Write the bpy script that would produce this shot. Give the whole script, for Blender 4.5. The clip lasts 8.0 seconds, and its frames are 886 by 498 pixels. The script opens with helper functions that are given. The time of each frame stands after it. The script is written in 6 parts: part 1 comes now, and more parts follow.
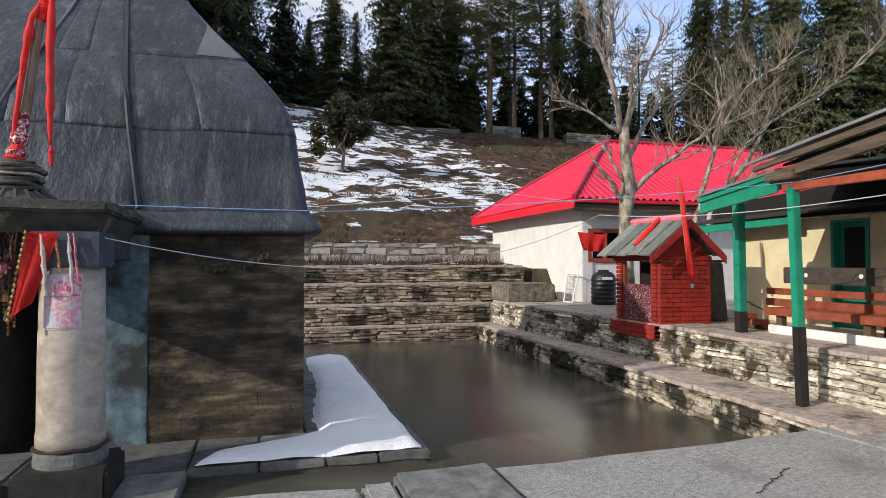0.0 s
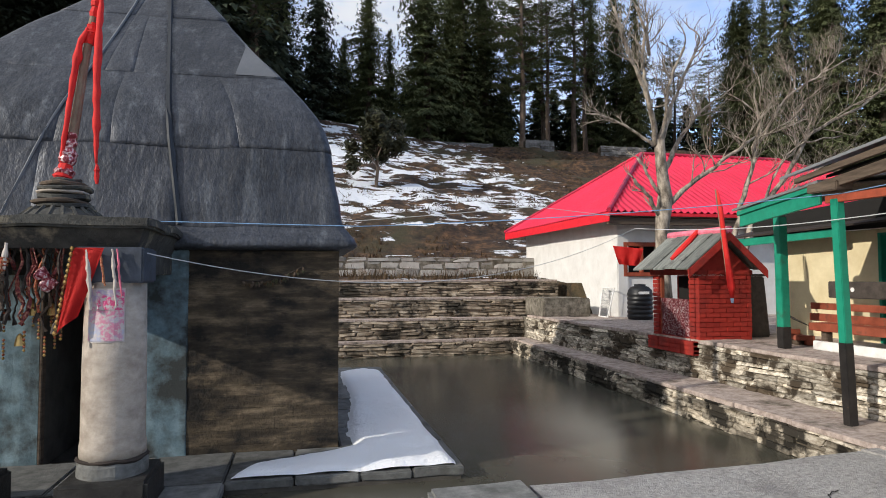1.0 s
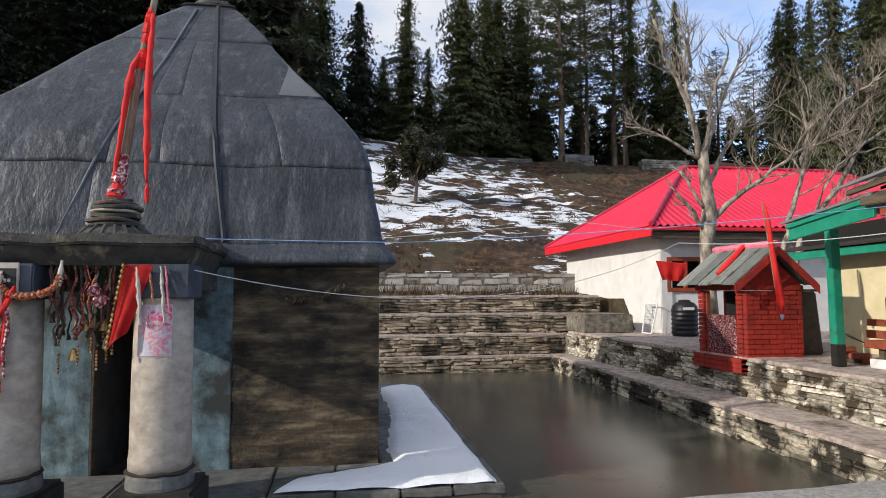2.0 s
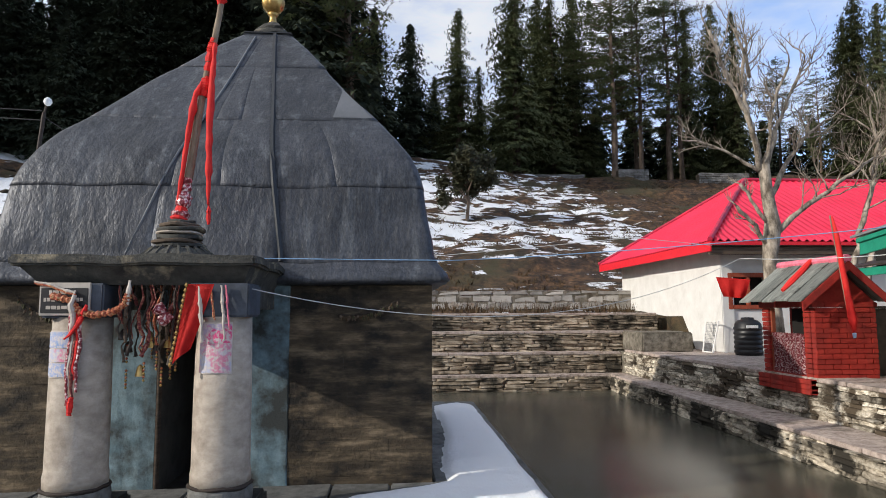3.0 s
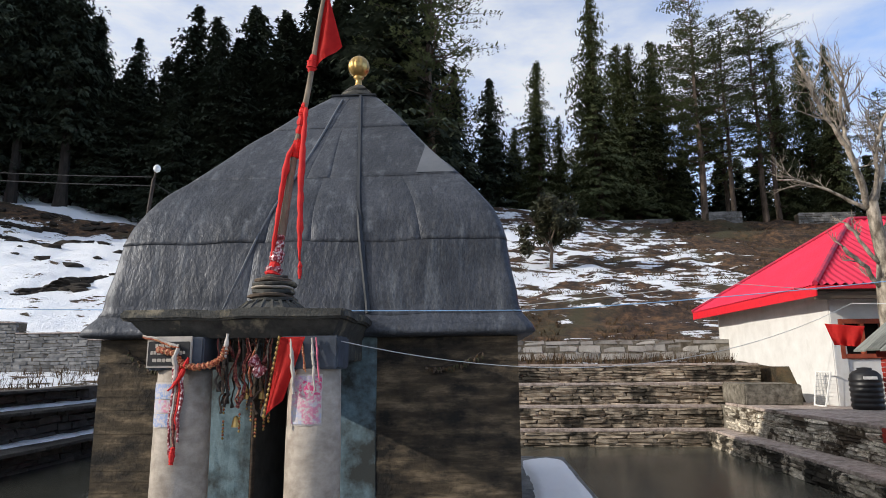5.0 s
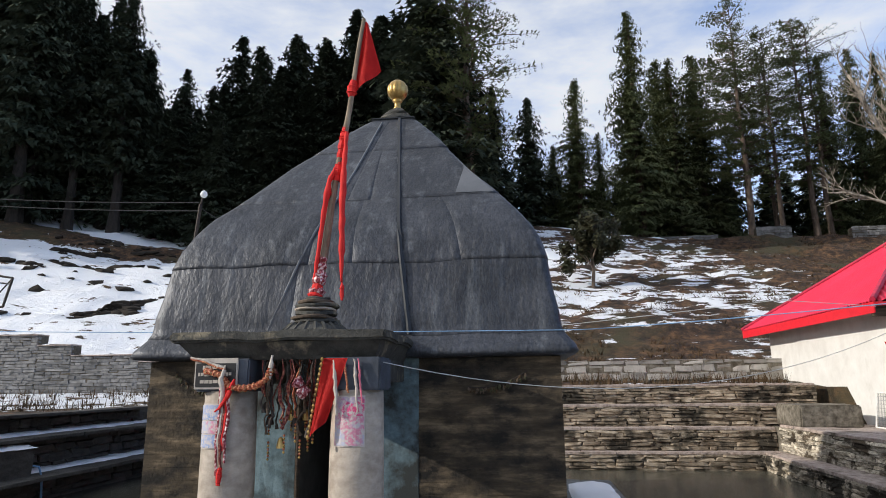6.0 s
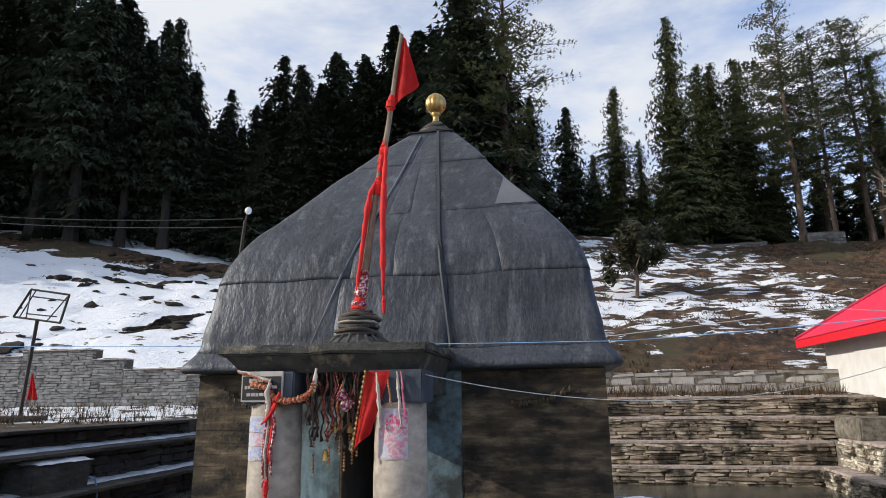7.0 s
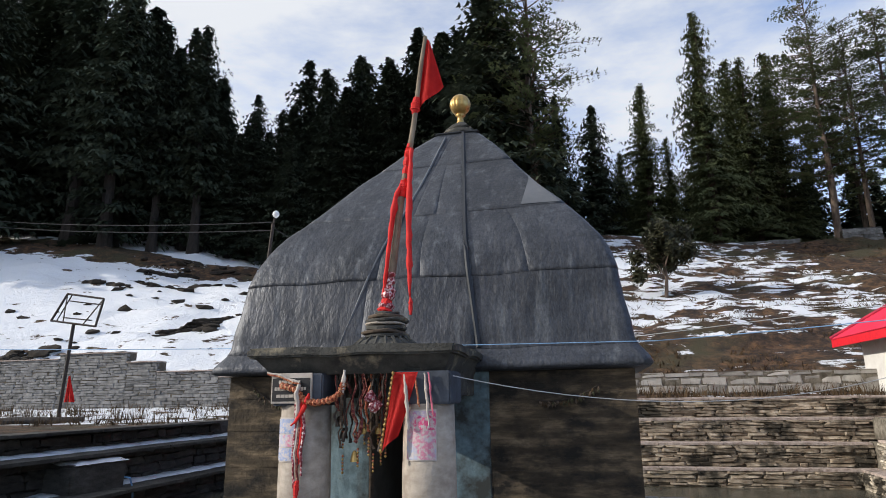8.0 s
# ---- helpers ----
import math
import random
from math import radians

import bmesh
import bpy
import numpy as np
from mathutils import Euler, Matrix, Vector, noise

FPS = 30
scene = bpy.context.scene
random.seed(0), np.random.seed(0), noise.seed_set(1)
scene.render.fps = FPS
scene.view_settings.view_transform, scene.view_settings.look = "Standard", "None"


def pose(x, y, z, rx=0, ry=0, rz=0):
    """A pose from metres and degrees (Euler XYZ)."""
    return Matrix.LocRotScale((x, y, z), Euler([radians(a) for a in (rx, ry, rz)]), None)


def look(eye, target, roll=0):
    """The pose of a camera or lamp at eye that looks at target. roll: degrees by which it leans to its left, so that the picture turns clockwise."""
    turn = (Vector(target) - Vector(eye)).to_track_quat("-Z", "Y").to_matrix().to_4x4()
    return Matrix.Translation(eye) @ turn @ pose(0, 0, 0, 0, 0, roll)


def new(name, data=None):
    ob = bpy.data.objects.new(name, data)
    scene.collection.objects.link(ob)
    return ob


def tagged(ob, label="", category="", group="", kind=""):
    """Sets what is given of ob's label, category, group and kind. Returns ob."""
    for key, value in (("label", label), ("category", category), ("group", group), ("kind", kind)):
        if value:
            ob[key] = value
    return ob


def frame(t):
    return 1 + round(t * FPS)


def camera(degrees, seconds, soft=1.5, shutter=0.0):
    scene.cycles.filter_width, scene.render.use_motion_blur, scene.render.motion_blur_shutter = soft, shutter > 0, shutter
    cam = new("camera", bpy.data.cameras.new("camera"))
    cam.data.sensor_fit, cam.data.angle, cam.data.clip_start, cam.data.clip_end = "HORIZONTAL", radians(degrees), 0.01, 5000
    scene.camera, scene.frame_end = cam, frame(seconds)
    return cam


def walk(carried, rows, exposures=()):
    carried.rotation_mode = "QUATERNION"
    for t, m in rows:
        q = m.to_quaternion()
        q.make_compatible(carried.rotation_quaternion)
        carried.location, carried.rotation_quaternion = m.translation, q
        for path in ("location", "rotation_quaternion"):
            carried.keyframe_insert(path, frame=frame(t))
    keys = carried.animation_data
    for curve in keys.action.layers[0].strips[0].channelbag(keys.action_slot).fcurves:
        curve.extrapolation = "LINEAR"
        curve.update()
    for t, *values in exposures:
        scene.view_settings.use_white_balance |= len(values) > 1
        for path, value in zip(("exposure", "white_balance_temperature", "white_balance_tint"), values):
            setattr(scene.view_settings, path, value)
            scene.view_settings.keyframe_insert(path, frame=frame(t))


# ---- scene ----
# A camera on a stand that pans to its left and tilts up; the lens sits a little ahead of the pivot.
cam = camera(69.92, 8.0, soft=0.95)
EYE, AHEAD = 1.6, 0.060
ROWS = [  # seconds, yaw, pitch, lean to the right
    (0.0, -15.50, 1.20, 0.00),
    (0.5, -14.17, 1.79, 0.04),
    (1.0, -12.49, 2.49, 0.06),
    (1.5, -10.99, 3.22, 0.09),
    (3.0, -4.25, 5.52, 0.24),
    (3.5, -2.32, 6.58, 0.29),
    (4.0, -0.30, 7.71, 0.33),
    (4.5, 1.48, 8.93, 0.40),
    (6.0, 6.94, 11.91, 0.59),
    (6.5, 8.73, 12.57, 0.64),
    (7.0, 10.64, 13.02, 0.70),
    (7.5, 11.93, 13.12, 0.76),
    (8.0, 13.04, 13.15, 0.81),
]


def stand(yaw, pitch, lean):
    turn = pose(0, 0, EYE, 90 + pitch, 0, yaw) @ pose(0, 0, 0, 0, 0, -lean)
    return turn @ Matrix.Translation((0, 0, -AHEAD))


walk(cam, [(t, stand(yaw, pitch, lean)) for t, yaw, pitch, lean in ROWS])

# ---- light ----
SUN_AZ, SUN_EL = 72.0, 23.0  # light travels to +y, turned this far towards +x
world = bpy.data.worlds.new("sky")
scene.world = world
world.use_nodes = True
wn, wl = world.node_tree.nodes, world.node_tree.links
wn.clear()
w_out, w_bg = wn.new("ShaderNodeOutputWorld"), wn.new("ShaderNodeBackground")
w_sky = wn.new("ShaderNodeTexSky")
w_sky.sky_type, w_sky.sun_disc = "NISHITA", False
w_sky.sun_elevation, w_sky.sun_rotation = radians(SUN_EL), radians(180 + SUN_AZ)
w_sky.altitude, w_sky.air_density, w_sky.dust_density = 2000, 1.0, 0.6
w_co, w_map, w_noise = wn.new("ShaderNodeTexCoord"), wn.new("ShaderNodeMapping"), wn.new("ShaderNodeTexNoise")
w_map.inputs["Scale"].default_value = (1.6, 1.6, 4.5)
w_map.inputs["Location"].default_value = (0.35, 0.1, 0.0)
w_noise.inputs["Scale"].default_value, w_noise.inputs["Detail"].default_value, w_noise.inputs["Roughness"].default_value = 1.7, 8, 0.58
w_ramp, w_mix = wn.new("ShaderNodeValToRGB"), wn.new("ShaderNodeMix")
w_ramp.color_ramp.elements[0].position, w_ramp.color_ramp.elements[1].position = 0.31, 0.60
w_ramp.color_ramp.elements[0].color = (0.10, 0.10, 0.10, 1)
w_mix.data_type = "RGBA"
w_mix.inputs["B"].default_value = (10.4, 10.8, 11.5, 1)
wl.new(w_co.outputs["Generated"], w_map.inputs["Vector"])
wl.new(w_map.outputs["Vector"], w_noise.inputs["Vector"])
w_sep, w_east, w_sum = wn.new("ShaderNodeSeparateXYZ"), wn.new("ShaderNodeMapRange"), wn.new("ShaderNodeMath")
wl.new(w_co.outputs["Generated"], w_sep.inputs["Vector"])
wl.new(w_sep.outputs["X"], w_east.inputs["Value"])  # the cloud thins out towards the east
w_east.inputs["From Min"].default_value, w_east.inputs["From Max"].default_value = -0.3, 0.55
w_east.inputs["To Min"].default_value, w_east.inputs["To Max"].default_value = 0.13, -0.15
wl.new(w_noise.outputs["Fac"], w_sum.inputs[0])
wl.new(w_east.outputs["Result"], w_sum.inputs[1])
wl.new(w_sum.outputs[0], w_ramp.inputs["Fac"])
wl.new(w_ramp.outputs["Color"], w_mix.inputs["Factor"])
w_gain = wn.new("ShaderNodeVectorMath")  # clear mountain air: a deeper blue
w_gain.operation = "MULTIPLY"
w_gain.inputs[1].default_value = (2.55, 2.95, 3.5)
wl.new(w_sky.outputs["Color"], w_gain.inputs[0])
wl.new(w_gain.outputs["Vector"], w_mix.inputs["A"])
wl.new(w_mix.outputs["Result"], w_bg.inputs["Color"])
w_bg.inputs["Strength"].default_value = 0.10
wl.new(w_bg.outputs["Background"], w_out.inputs["Surface"])

sun = new("sun", bpy.data.lights.new("sun", "SUN"))
sun.data.energy, sun.data.angle, sun.data.color = 4.9, radians(0.6), (1.0, 0.93, 0.82)
az, el = radians(SUN_AZ), radians(SUN_EL)
LIGHT_WAY = Vector((math.sin(az) * math.cos(el), math.cos(az) * math.cos(el), -math.sin(el)))
sun.matrix_world = look((0, 0, 40), Vector((0, 0, 40)) + LIGHT_WAY)
scene.view_settings.exposure = -0.35


# ---- materials ----
def node_tree(name):
    m = bpy.data.materials.new(name)
    m.use_nodes = True
    return m, m.node_tree.nodes, m.node_tree.links, m.node_tree.nodes["Principled BSDF"]


def ramp_node(nodes, stops):
    r = nodes.new("ShaderNodeValToRGB")
    while len(r.color_ramp.elements) < len(stops):
        r.color_ramp.elements.new(0.5)
    for e, (p, c) in zip(r.color_ramp.elements, stops):
        e.position, e.color = p, (*c, 1) if len(c) == 3 else c
    return r


def noise_node(nodes, links, scale, detail=5, rough=0.6, stretch=None, space="Object"):
    n = nodes.new("ShaderNodeTexNoise")
    n.inputs["Scale"].default_value, n.inputs["Detail"].default_value, n.inputs["Roughness"].default_value = scale, detail, rough
    if space == "World":
        src = nodes.new("ShaderNodeNewGeometry").outputs["Position"]
    else:
        src = nodes.new("ShaderNodeTexCoord").outputs["Object"]
    if stretch:
        mp = nodes.new("ShaderNodeMapping")
        mp.inputs["Scale"].default_value = stretch
        links.new(src, mp.inputs["Vector"])
        src = mp.outputs["Vector"]
    links.new(src, n.inputs["Vector"])
    return n


def mix_node(nodes, links, fac, a, b, mode="MIX"):
    m = nodes.new("ShaderNodeMix")
    m.data_type, m.blend_type = "RGBA", mode
    for key, val in (("Factor", fac), ("A", a), ("B", b)):
        if isinstance(val, (int, float)):
            m.inputs[key].default_value = val
        elif isinstance(val, tuple):
            m.inputs[key].default_value = (*val, 1)
        else:
            links.new(val, m.inputs[key])
    return m.outputs["Result"]


def surface(name, stops, scale=3.0, rough=0.8, metal=0.0, bump=0.3, bump_scale=30.0, stain=None, stain_scale=0.8, stain_at=(0.5, 0.65),
            stretch=None, stain_stretch=None, vary=0.0, space="World", spec=0.4, bump_dist=0.01):
    """A grained surface: a noise through colour stops, stains of one colour at a larger scale, a fine relief."""
    m, nodes, links, bsdf = node_tree(name)
    n = noise_node(nodes, links, scale, 6, 0.65, stretch, space)
    r = ramp_node(nodes, stops)
    links.new(n.outputs["Fac"], r.inputs["Fac"])
    col = r.outputs["Color"]
    if stain:
        s = noise_node(nodes, links, stain_scale, 6, 0.62, stain_stretch, space)
        sr = ramp_node(nodes, [(stain_at[0], (0, 0, 0)), (stain_at[1], (1, 1, 1))])
        links.new(s.outputs["Fac"], sr.inputs["Fac"])
        col = mix_node(nodes, links, sr.outputs["Color"], col, stain)
    if vary:
        info = nodes.new("ShaderNodeObjectInfo")
        mr = nodes.new("ShaderNodeMapRange")
        mr.inputs["To Min"].default_value, mr.inputs["To Max"].default_value = 1 - vary, 1 + vary
        links.new(info.outputs["Random"], mr.inputs["Value"])
        hs = nodes.new("ShaderNodeHueSaturation")
        links.new(mr.outputs["Result"], hs.inputs["Value"])
        links.new(col, hs.inputs["Color"])
        col = hs.outputs["Color"]
    links.new(col, bsdf.inputs["Base Color"])
    bsdf.inputs["Roughness"].default_value, bsdf.inputs["Metallic"].default_value = rough, metal
    bsdf.inputs["Specular IOR Level"].default_value = spec
    if bump:
        b = nodes.new("ShaderNodeBump")
        b.inputs["Strength"].default_value, b.inputs["Distance"].default_value = bump, bump_dist
        bn = noise_node(nodes, links, bump_scale, 6, 0.65, None, space)
        links.new(bn.outputs["Fac"], b.inputs["Height"])
        links.new(b.outputs["Normal"], bsdf.inputs["Normal"])
    return m


def plain(name, colour, rough=0.6, metal=0.0, jitter=0.12, scale=8.0):
    a = tuple(c * (1 - jitter) for c in colour)
    b = tuple(min(1, c * (1 + jitter)) for c in colour)
    return surface(name, [(0.3, a), (0.7, b)], scale, rough, metal, 0.15, 60)


M_stone = surface("stacked_slate", [(0.30, (0.08, 0.06, 0.042)), (0.5, (0.30, 0.24, 0.175)), (0.70, (0.52, 0.45, 0.355))], 5, 0.9, bump=0.8,
                  bump_scale=22, stain=(0.035, 0.03, 0.022), stain_scale=1.6, stain_at=(0.47, 0.60), vary=0.35, stretch=(1, 1, 3), bump_dist=0.02)
M_stone_white = surface("limewashed_stone", [(0.32, (0.13, 0.105, 0.075)), (0.48, (0.44, 0.39, 0.31)), (0.66, (0.76, 0.70, 0.60))], 9, 0.9, bump=1.0,
                        bump_scale=26, stain=(0.07, 0.052, 0.034), stain_scale=2.2, stain_at=(0.50, 0.57), vary=0.5, stretch=(1, 1, 3), bump_dist=0.02)
# darkened stone: shade on the west steps and porch pavers is in its colour
M_stone_shaded = surface("shaded_dark_stone", [(0.3, (0.018, 0.016, 0.014)), (0.7, (0.085, 0.078, 0.068))], 4, 0.7, bump=0.8, bump_scale=22, vary=0.35, stretch=(1, 1, 3), bump_dist=0.02)
M_stone_ledge = surface("ledge_stone", [(0.32, (0.11, 0.088, 0.06)), (0.5, (0.38, 0.33, 0.26)), (0.68, (0.62, 0.56, 0.46))], 7, 0.9, bump=1.0,
                        bump_scale=26, stain=(0.032, 0.027, 0.020), stain_scale=2.2, stain_at=(0.49, 0.56), vary=0.5, stretch=(1, 1, 3), bump_dist=0.02)
# plinth stone coloured almost black to carry the shade at the column bases
M_plinth_shade = surface("plinth_shade_stone", [(0.3, (0.010, 0.009, 0.009)), (0.7, (0.045, 0.042, 0.038))], 6, 0.6, bump=0.7, bump_scale=24)
M_sod = surface("dark_sod", [(0.3, (0.010, 0.008, 0.006)), (0.7, (0.045, 0.034, 0.024))], 3, 0.95, bump=0.8, bump_scale=12)
M_mortar = surface("earth_mortar", [(0.3, (0.05, 0.04, 0.03)), (0.7, (0.16, 0.135, 0.10))], 8, 0.95, bump=0.6)
M_mortar_white = surface("lime_mortar", [(0.3, (0.06, 0.05, 0.038)), (0.7, (0.30, 0.27, 0.22))], 9, 0.95, bump=0.8, stain=(0.07, 0.058, 0.04), stain_scale=2)
M_tread = surface("flagstone_tread", [(0.32, (0.24, 0.185, 0.16)), (0.66, (0.56, 0.47, 0.42))], 12, 0.85, bump=0.5, stain=(0.09, 0.075, 0.05), stain_scale=2, stain_at=(0.55, 0.7))
M_grey_stone = surface("grey_rubble", [(0.3, (0.22, 0.205, 0.185)), (0.7, (0.44, 0.42, 0.39))], 3, 0.9, bump=0.7, vary=0.4, stain=(0.30, 0.2, 0.12), stain_at=(0.6, 0.7))
M_grey_course = surface("grey_coursed_stone", [(0.3, (0.09, 0.088, 0.086)), (0.7, (0.26, 0.255, 0.25))], 3, 0.9, bump=0.7, vary=0.35)
M_pave = surface("worn_concrete", [(0.30, (0.22, 0.212, 0.204)), (0.5, (0.38, 0.365, 0.352)), (0.72, (0.52, 0.50, 0.48))], 24, 0.85, bump=1.0, bump_scale=60,
                 stain=(0.20, 0.19, 0.185), stain_scale=1.6, stain_at=(0.52, 0.75), bump_dist=0.02)
M_slab = surface("slate_slab", [(0.3, (0.08, 0.082, 0.078)), (0.7, (0.22, 0.22, 0.21))], 7, 0.8, bump=0.6, vary=0.25, stain=(0.07, 0.07, 0.06), stain_at=(0.55, 0.7), stain_scale=2)


def lead_material():
    """Weathered lead: each sheet its own grey, pale runs down the sheets, hammered dents and fine wrinkles."""
    m, nodes, links, bsdf = node_tree("lead_sheet")
    tone = noise_node(nodes, links, 1.6, 7, 0.62, None, "World")
    r = ramp_node(nodes, [(0.30, (0.030, 0.034, 0.043)), (0.70, (0.072, 0.078, 0.094))])
    links.new(tone.outputs["Fac"], r.inputs["Fac"])
    runs = noise_node(nodes, links, 1.0, 6, 0.6, (7.0, 7.0, 0.45), "World")
    rr = ramp_node(nodes, [(0.54, (0, 0, 0)), (0.80, (0.8, 0.8, 0.8))])
    links.new(runs.outputs["Fac"], rr.inputs["Fac"])
    col = mix_node(nodes, links, rr.outputs["Color"], r.outputs["Color"], (0.17, 0.185, 0.205))
    fleck = noise_node(nodes, links, 38, 4, 0.7, (1, 1, 0.6), "World")
    fr = ramp_node(nodes, [(0.36, (0.72, 0.72, 0.72)), (0.64, (1.22, 1.22, 1.22))])
    links.new(fleck.outputs["Fac"], fr.inputs["Fac"])
    col = mix_node(nodes, links, 1.0, col, fr.outputs["Color"], "MULTIPLY")
    info, mr, hs = nodes.new("ShaderNodeObjectInfo"), nodes.new("ShaderNodeMapRange"), nodes.new("ShaderNodeHueSaturation")
    mr.inputs["To Min"].default_value, mr.inputs["To Max"].default_value = 0.86, 1.14
    links.new(info.outputs["Random"], mr.inputs["Value"])
    links.new(mr.outputs["Result"], hs.inputs["Value"])
    links.new(col, hs.inputs["Color"])
    links.new(hs.outputs["Color"], bsdf.inputs["Base Color"])
    bsdf.inputs["Roughness"].default_value, bsdf.inputs["Metallic"].default_value = 0.48, 0.35
    dents = noise_node(nodes, links, 5.5, 5, 0.6, (1.3, 1.3, 0.6), "World")
    fine = noise_node(nodes, links, 30, 4, 0.6, None, "World")
    b1, b2 = nodes.new("ShaderNodeBump"), nodes.new("ShaderNodeBump")
    b1.inputs["Strength"].default_value, b1.inputs["Distance"].default_value = 0.6, 0.045
    b2.inputs["Strength"].default_value, b2.inputs["Distance"].default_value = 0.5, 0.008
    links.new(dents.outputs["Fac"], b1.inputs["Height"])
    links.new(fine.outputs["Fac"], b2.inputs["Height"])
    links.new(b1.outputs["Normal"], b2.inputs["Normal"])
    links.new(b2.outputs["Normal"], bsdf.inputs["Normal"])
    return m


M_lead = lead_material()
M_lead_seam = plain("lead_seam", (0.035, 0.039, 0.046), 0.5, 0.35)
M_lead_light = surface("lead_sheet_pale", [(0.3, (0.12, 0.128, 0.14)), (0.7, (0.17, 0.178, 0.195))], 2.5, 0.5, 0.3, bump=0.4, bump_scale=9, bump_dist=0.02)
M_temple = surface("sooted_masonry", [(0.3, (0.030, 0.022, 0.014)), (0.5, (0.080, 0.060, 0.038)), (0.7, (0.26, 0.195, 0.125))], 2.6, 0.85, bump=0.9, bump_scale=16,
                   stain=(0.014, 0.012, 0.010), stain_scale=2.6, stain_at=(0.44, 0.62), stretch=(0.6, 0.6, 3.2), stain_stretch=(0.8, 0.8, 1.5), vary=0.05, bump_dist=0.02)
M_temple_core = surface("dark_mortar", [(0.3, (0.05, 0.045, 0.04)), (0.7, (0.11, 0.10, 0.085))], 4, 0.9, bump=0.4)
M_blue = surface("blue_limewash", [(0.3, (0.095, 0.15, 0.175)), (0.7, (0.23, 0.325, 0.365))], 6, 0.85, bump=0.7, bump_scale=26,
                 stain=(0.045, 0.05, 0.048), stain_scale=2.0, stain_at=(0.43, 0.58))
M_column = surface("stone_column", [(0.3, (0.29, 0.248, 0.204)), (0.7, (0.52, 0.455, 0.39))], 6, 0.75, bump=0.6, bump_scale=30,
                   stain=(0.17, 0.13, 0.10), stain_scale=2.0, stain_at=(0.52, 0.72), stretch=(1, 1, 1.6))
M_porch = surface("porch_slab_stone", [(0.3, (0.026, 0.026, 0.025)), (0.7, (0.09, 0.088, 0.078))], 6, 0.85, bump=0.9, bump_scale=20, stain=(0.26, 0.225, 0.16), stain_scale=4.5, stain_at=(0.56, 0.70), bump_dist=0.02)
M_porch_blue = surface("blue_grey_paint", [(0.3, (0.03, 0.037, 0.05)), (0.7, (0.085, 0.10, 0.13))], 5, 0.7, bump=0.3)
M_gold = surface("gilded_brass", [(0.3, (0.38, 0.24, 0.08)), (0.7, (0.62, 0.43, 0.17))], 9, 0.40, 0.9, bump=0.2, stain=(0.12, 0.08, 0.04), stain_scale=5, stain_at=(0.58, 0.68))
M_red_cloth = surface("red_cloth", [(0.3, (0.55, 0.012, 0.012)), (0.7, (0.74, 0.03, 0.025))], 5, 0.75, bump=0.3, bump_scale=90)
M_orange_cloth = surface("tinsel_rope", [(0.38, (0.16, 0.02, 0.015)), (0.5, (0.42, 0.10, 0.04)), (0.62, (0.55, 0.35, 0.18))], 60, 0.6, bump=0.8, bump_scale=90)
M_maroon = surface("maroon_tinsel", [(0.36, (0.05, 0.008, 0.008)), (0.5, (0.20, 0.03, 0.03)), (0.64, (0.34, 0.20, 0.12))], 45, 0.55, bump=0.6, bump_scale=80)
M_pink_cloth = plain("pink_cloth", (0.75, 0.18, 0.25), 0.8, jitter=0.3)
M_white_cloth = plain("white_cloth", (0.50, 0.45, 0.40), 0.85, jitter=0.2)
M_wood_pole = surface("peeled_pole", [(0.3, (0.13, 0.095, 0.065)), (0.7, (0.33, 0.27, 0.20))], 12, 0.8, bump=0.5, stretch=(1, 1, 0.3))
M_red_paint = surface("red_painted_brick", [(0.3, (0.26, 0.016, 0.011)), (0.7, (0.42, 0.035, 0.022))], 6, 0.75, bump=0.8, bump_scale=40, vary=0.12, stain=(0.20, 0.02, 0.015), stain_scale=2)
M_red_base = plain("red_mortar", (0.27, 0.017, 0.012), 0.8)
M_red_roof = surface("red_metal_roof", [(0.3, (0.66, 0.016, 0.055)), (0.7, (0.80, 0.03, 0.085))], 1.2, 0.5, 0.0, bump=0.1, stain=(0.55, 0.03, 0.06), stain_scale=0.8, stain_at=(0.55, 0.75))
M_red_ridge = surface("faded_ridge_sheet", [(0.35, (0.20, 0.02, 0.05)), (0.65, (0.62, 0.02, 0.06))], 2.2, 0.5, bump=0.2)
M_red_fascia = plain("red_fascia", (0.72, 0.015, 0.03), 0.5)
M_white_wall = surface("whitewashed_wall", [(0.3, (0.66, 0.645, 0.62)), (0.7, (0.80, 0.79, 0.77))], 2.5, 0.85, bump=0.35, bump_scale=20,
                       stain=(0.48, 0.45, 0.41), stain_scale=1.1, stain_at=(0.6, 0.8), stain_stretch=(1, 1, 0.5))
M_yellow_wall = surface("cream_limewash", [(0.3, (0.60, 0.50, 0.30)), (0.7, (0.76, 0.66, 0.43))], 2.5, 0.85, bump=0.35, bump_scale=20, stain=(0.42, 0.37, 0.27), stain_scale=1.3, stain_at=(0.58, 0.75))
M_green = surface("green_gloss_paint", [(0.3, (0.008, 0.20, 0.125)), (0.7, (0.02, 0.30, 0.19))], 6, 0.45, bump=0.2, stain=(0.05, 0.12, 0.08), stain_scale=4, stain_at=(0.62, 0.72))
M_black_paint = surface("black_paint", [(0.3, (0.010, 0.009, 0.009)), (0.7, (0.03, 0.026, 0.024))], 8, 0.55, bump=0.3, stain=(0.10, 0.05, 0.03), stain_scale=8, stain_at=(0.66, 0.72))
M_old_wood = surface("weathered_timber", [(0.3, (0.05, 0.036, 0.026)), (0.7, (0.15, 0.11, 0.08))], 9, 0.85, bump=0.6, bump_scale=40, stretch=(0.3, 0.3, 3))
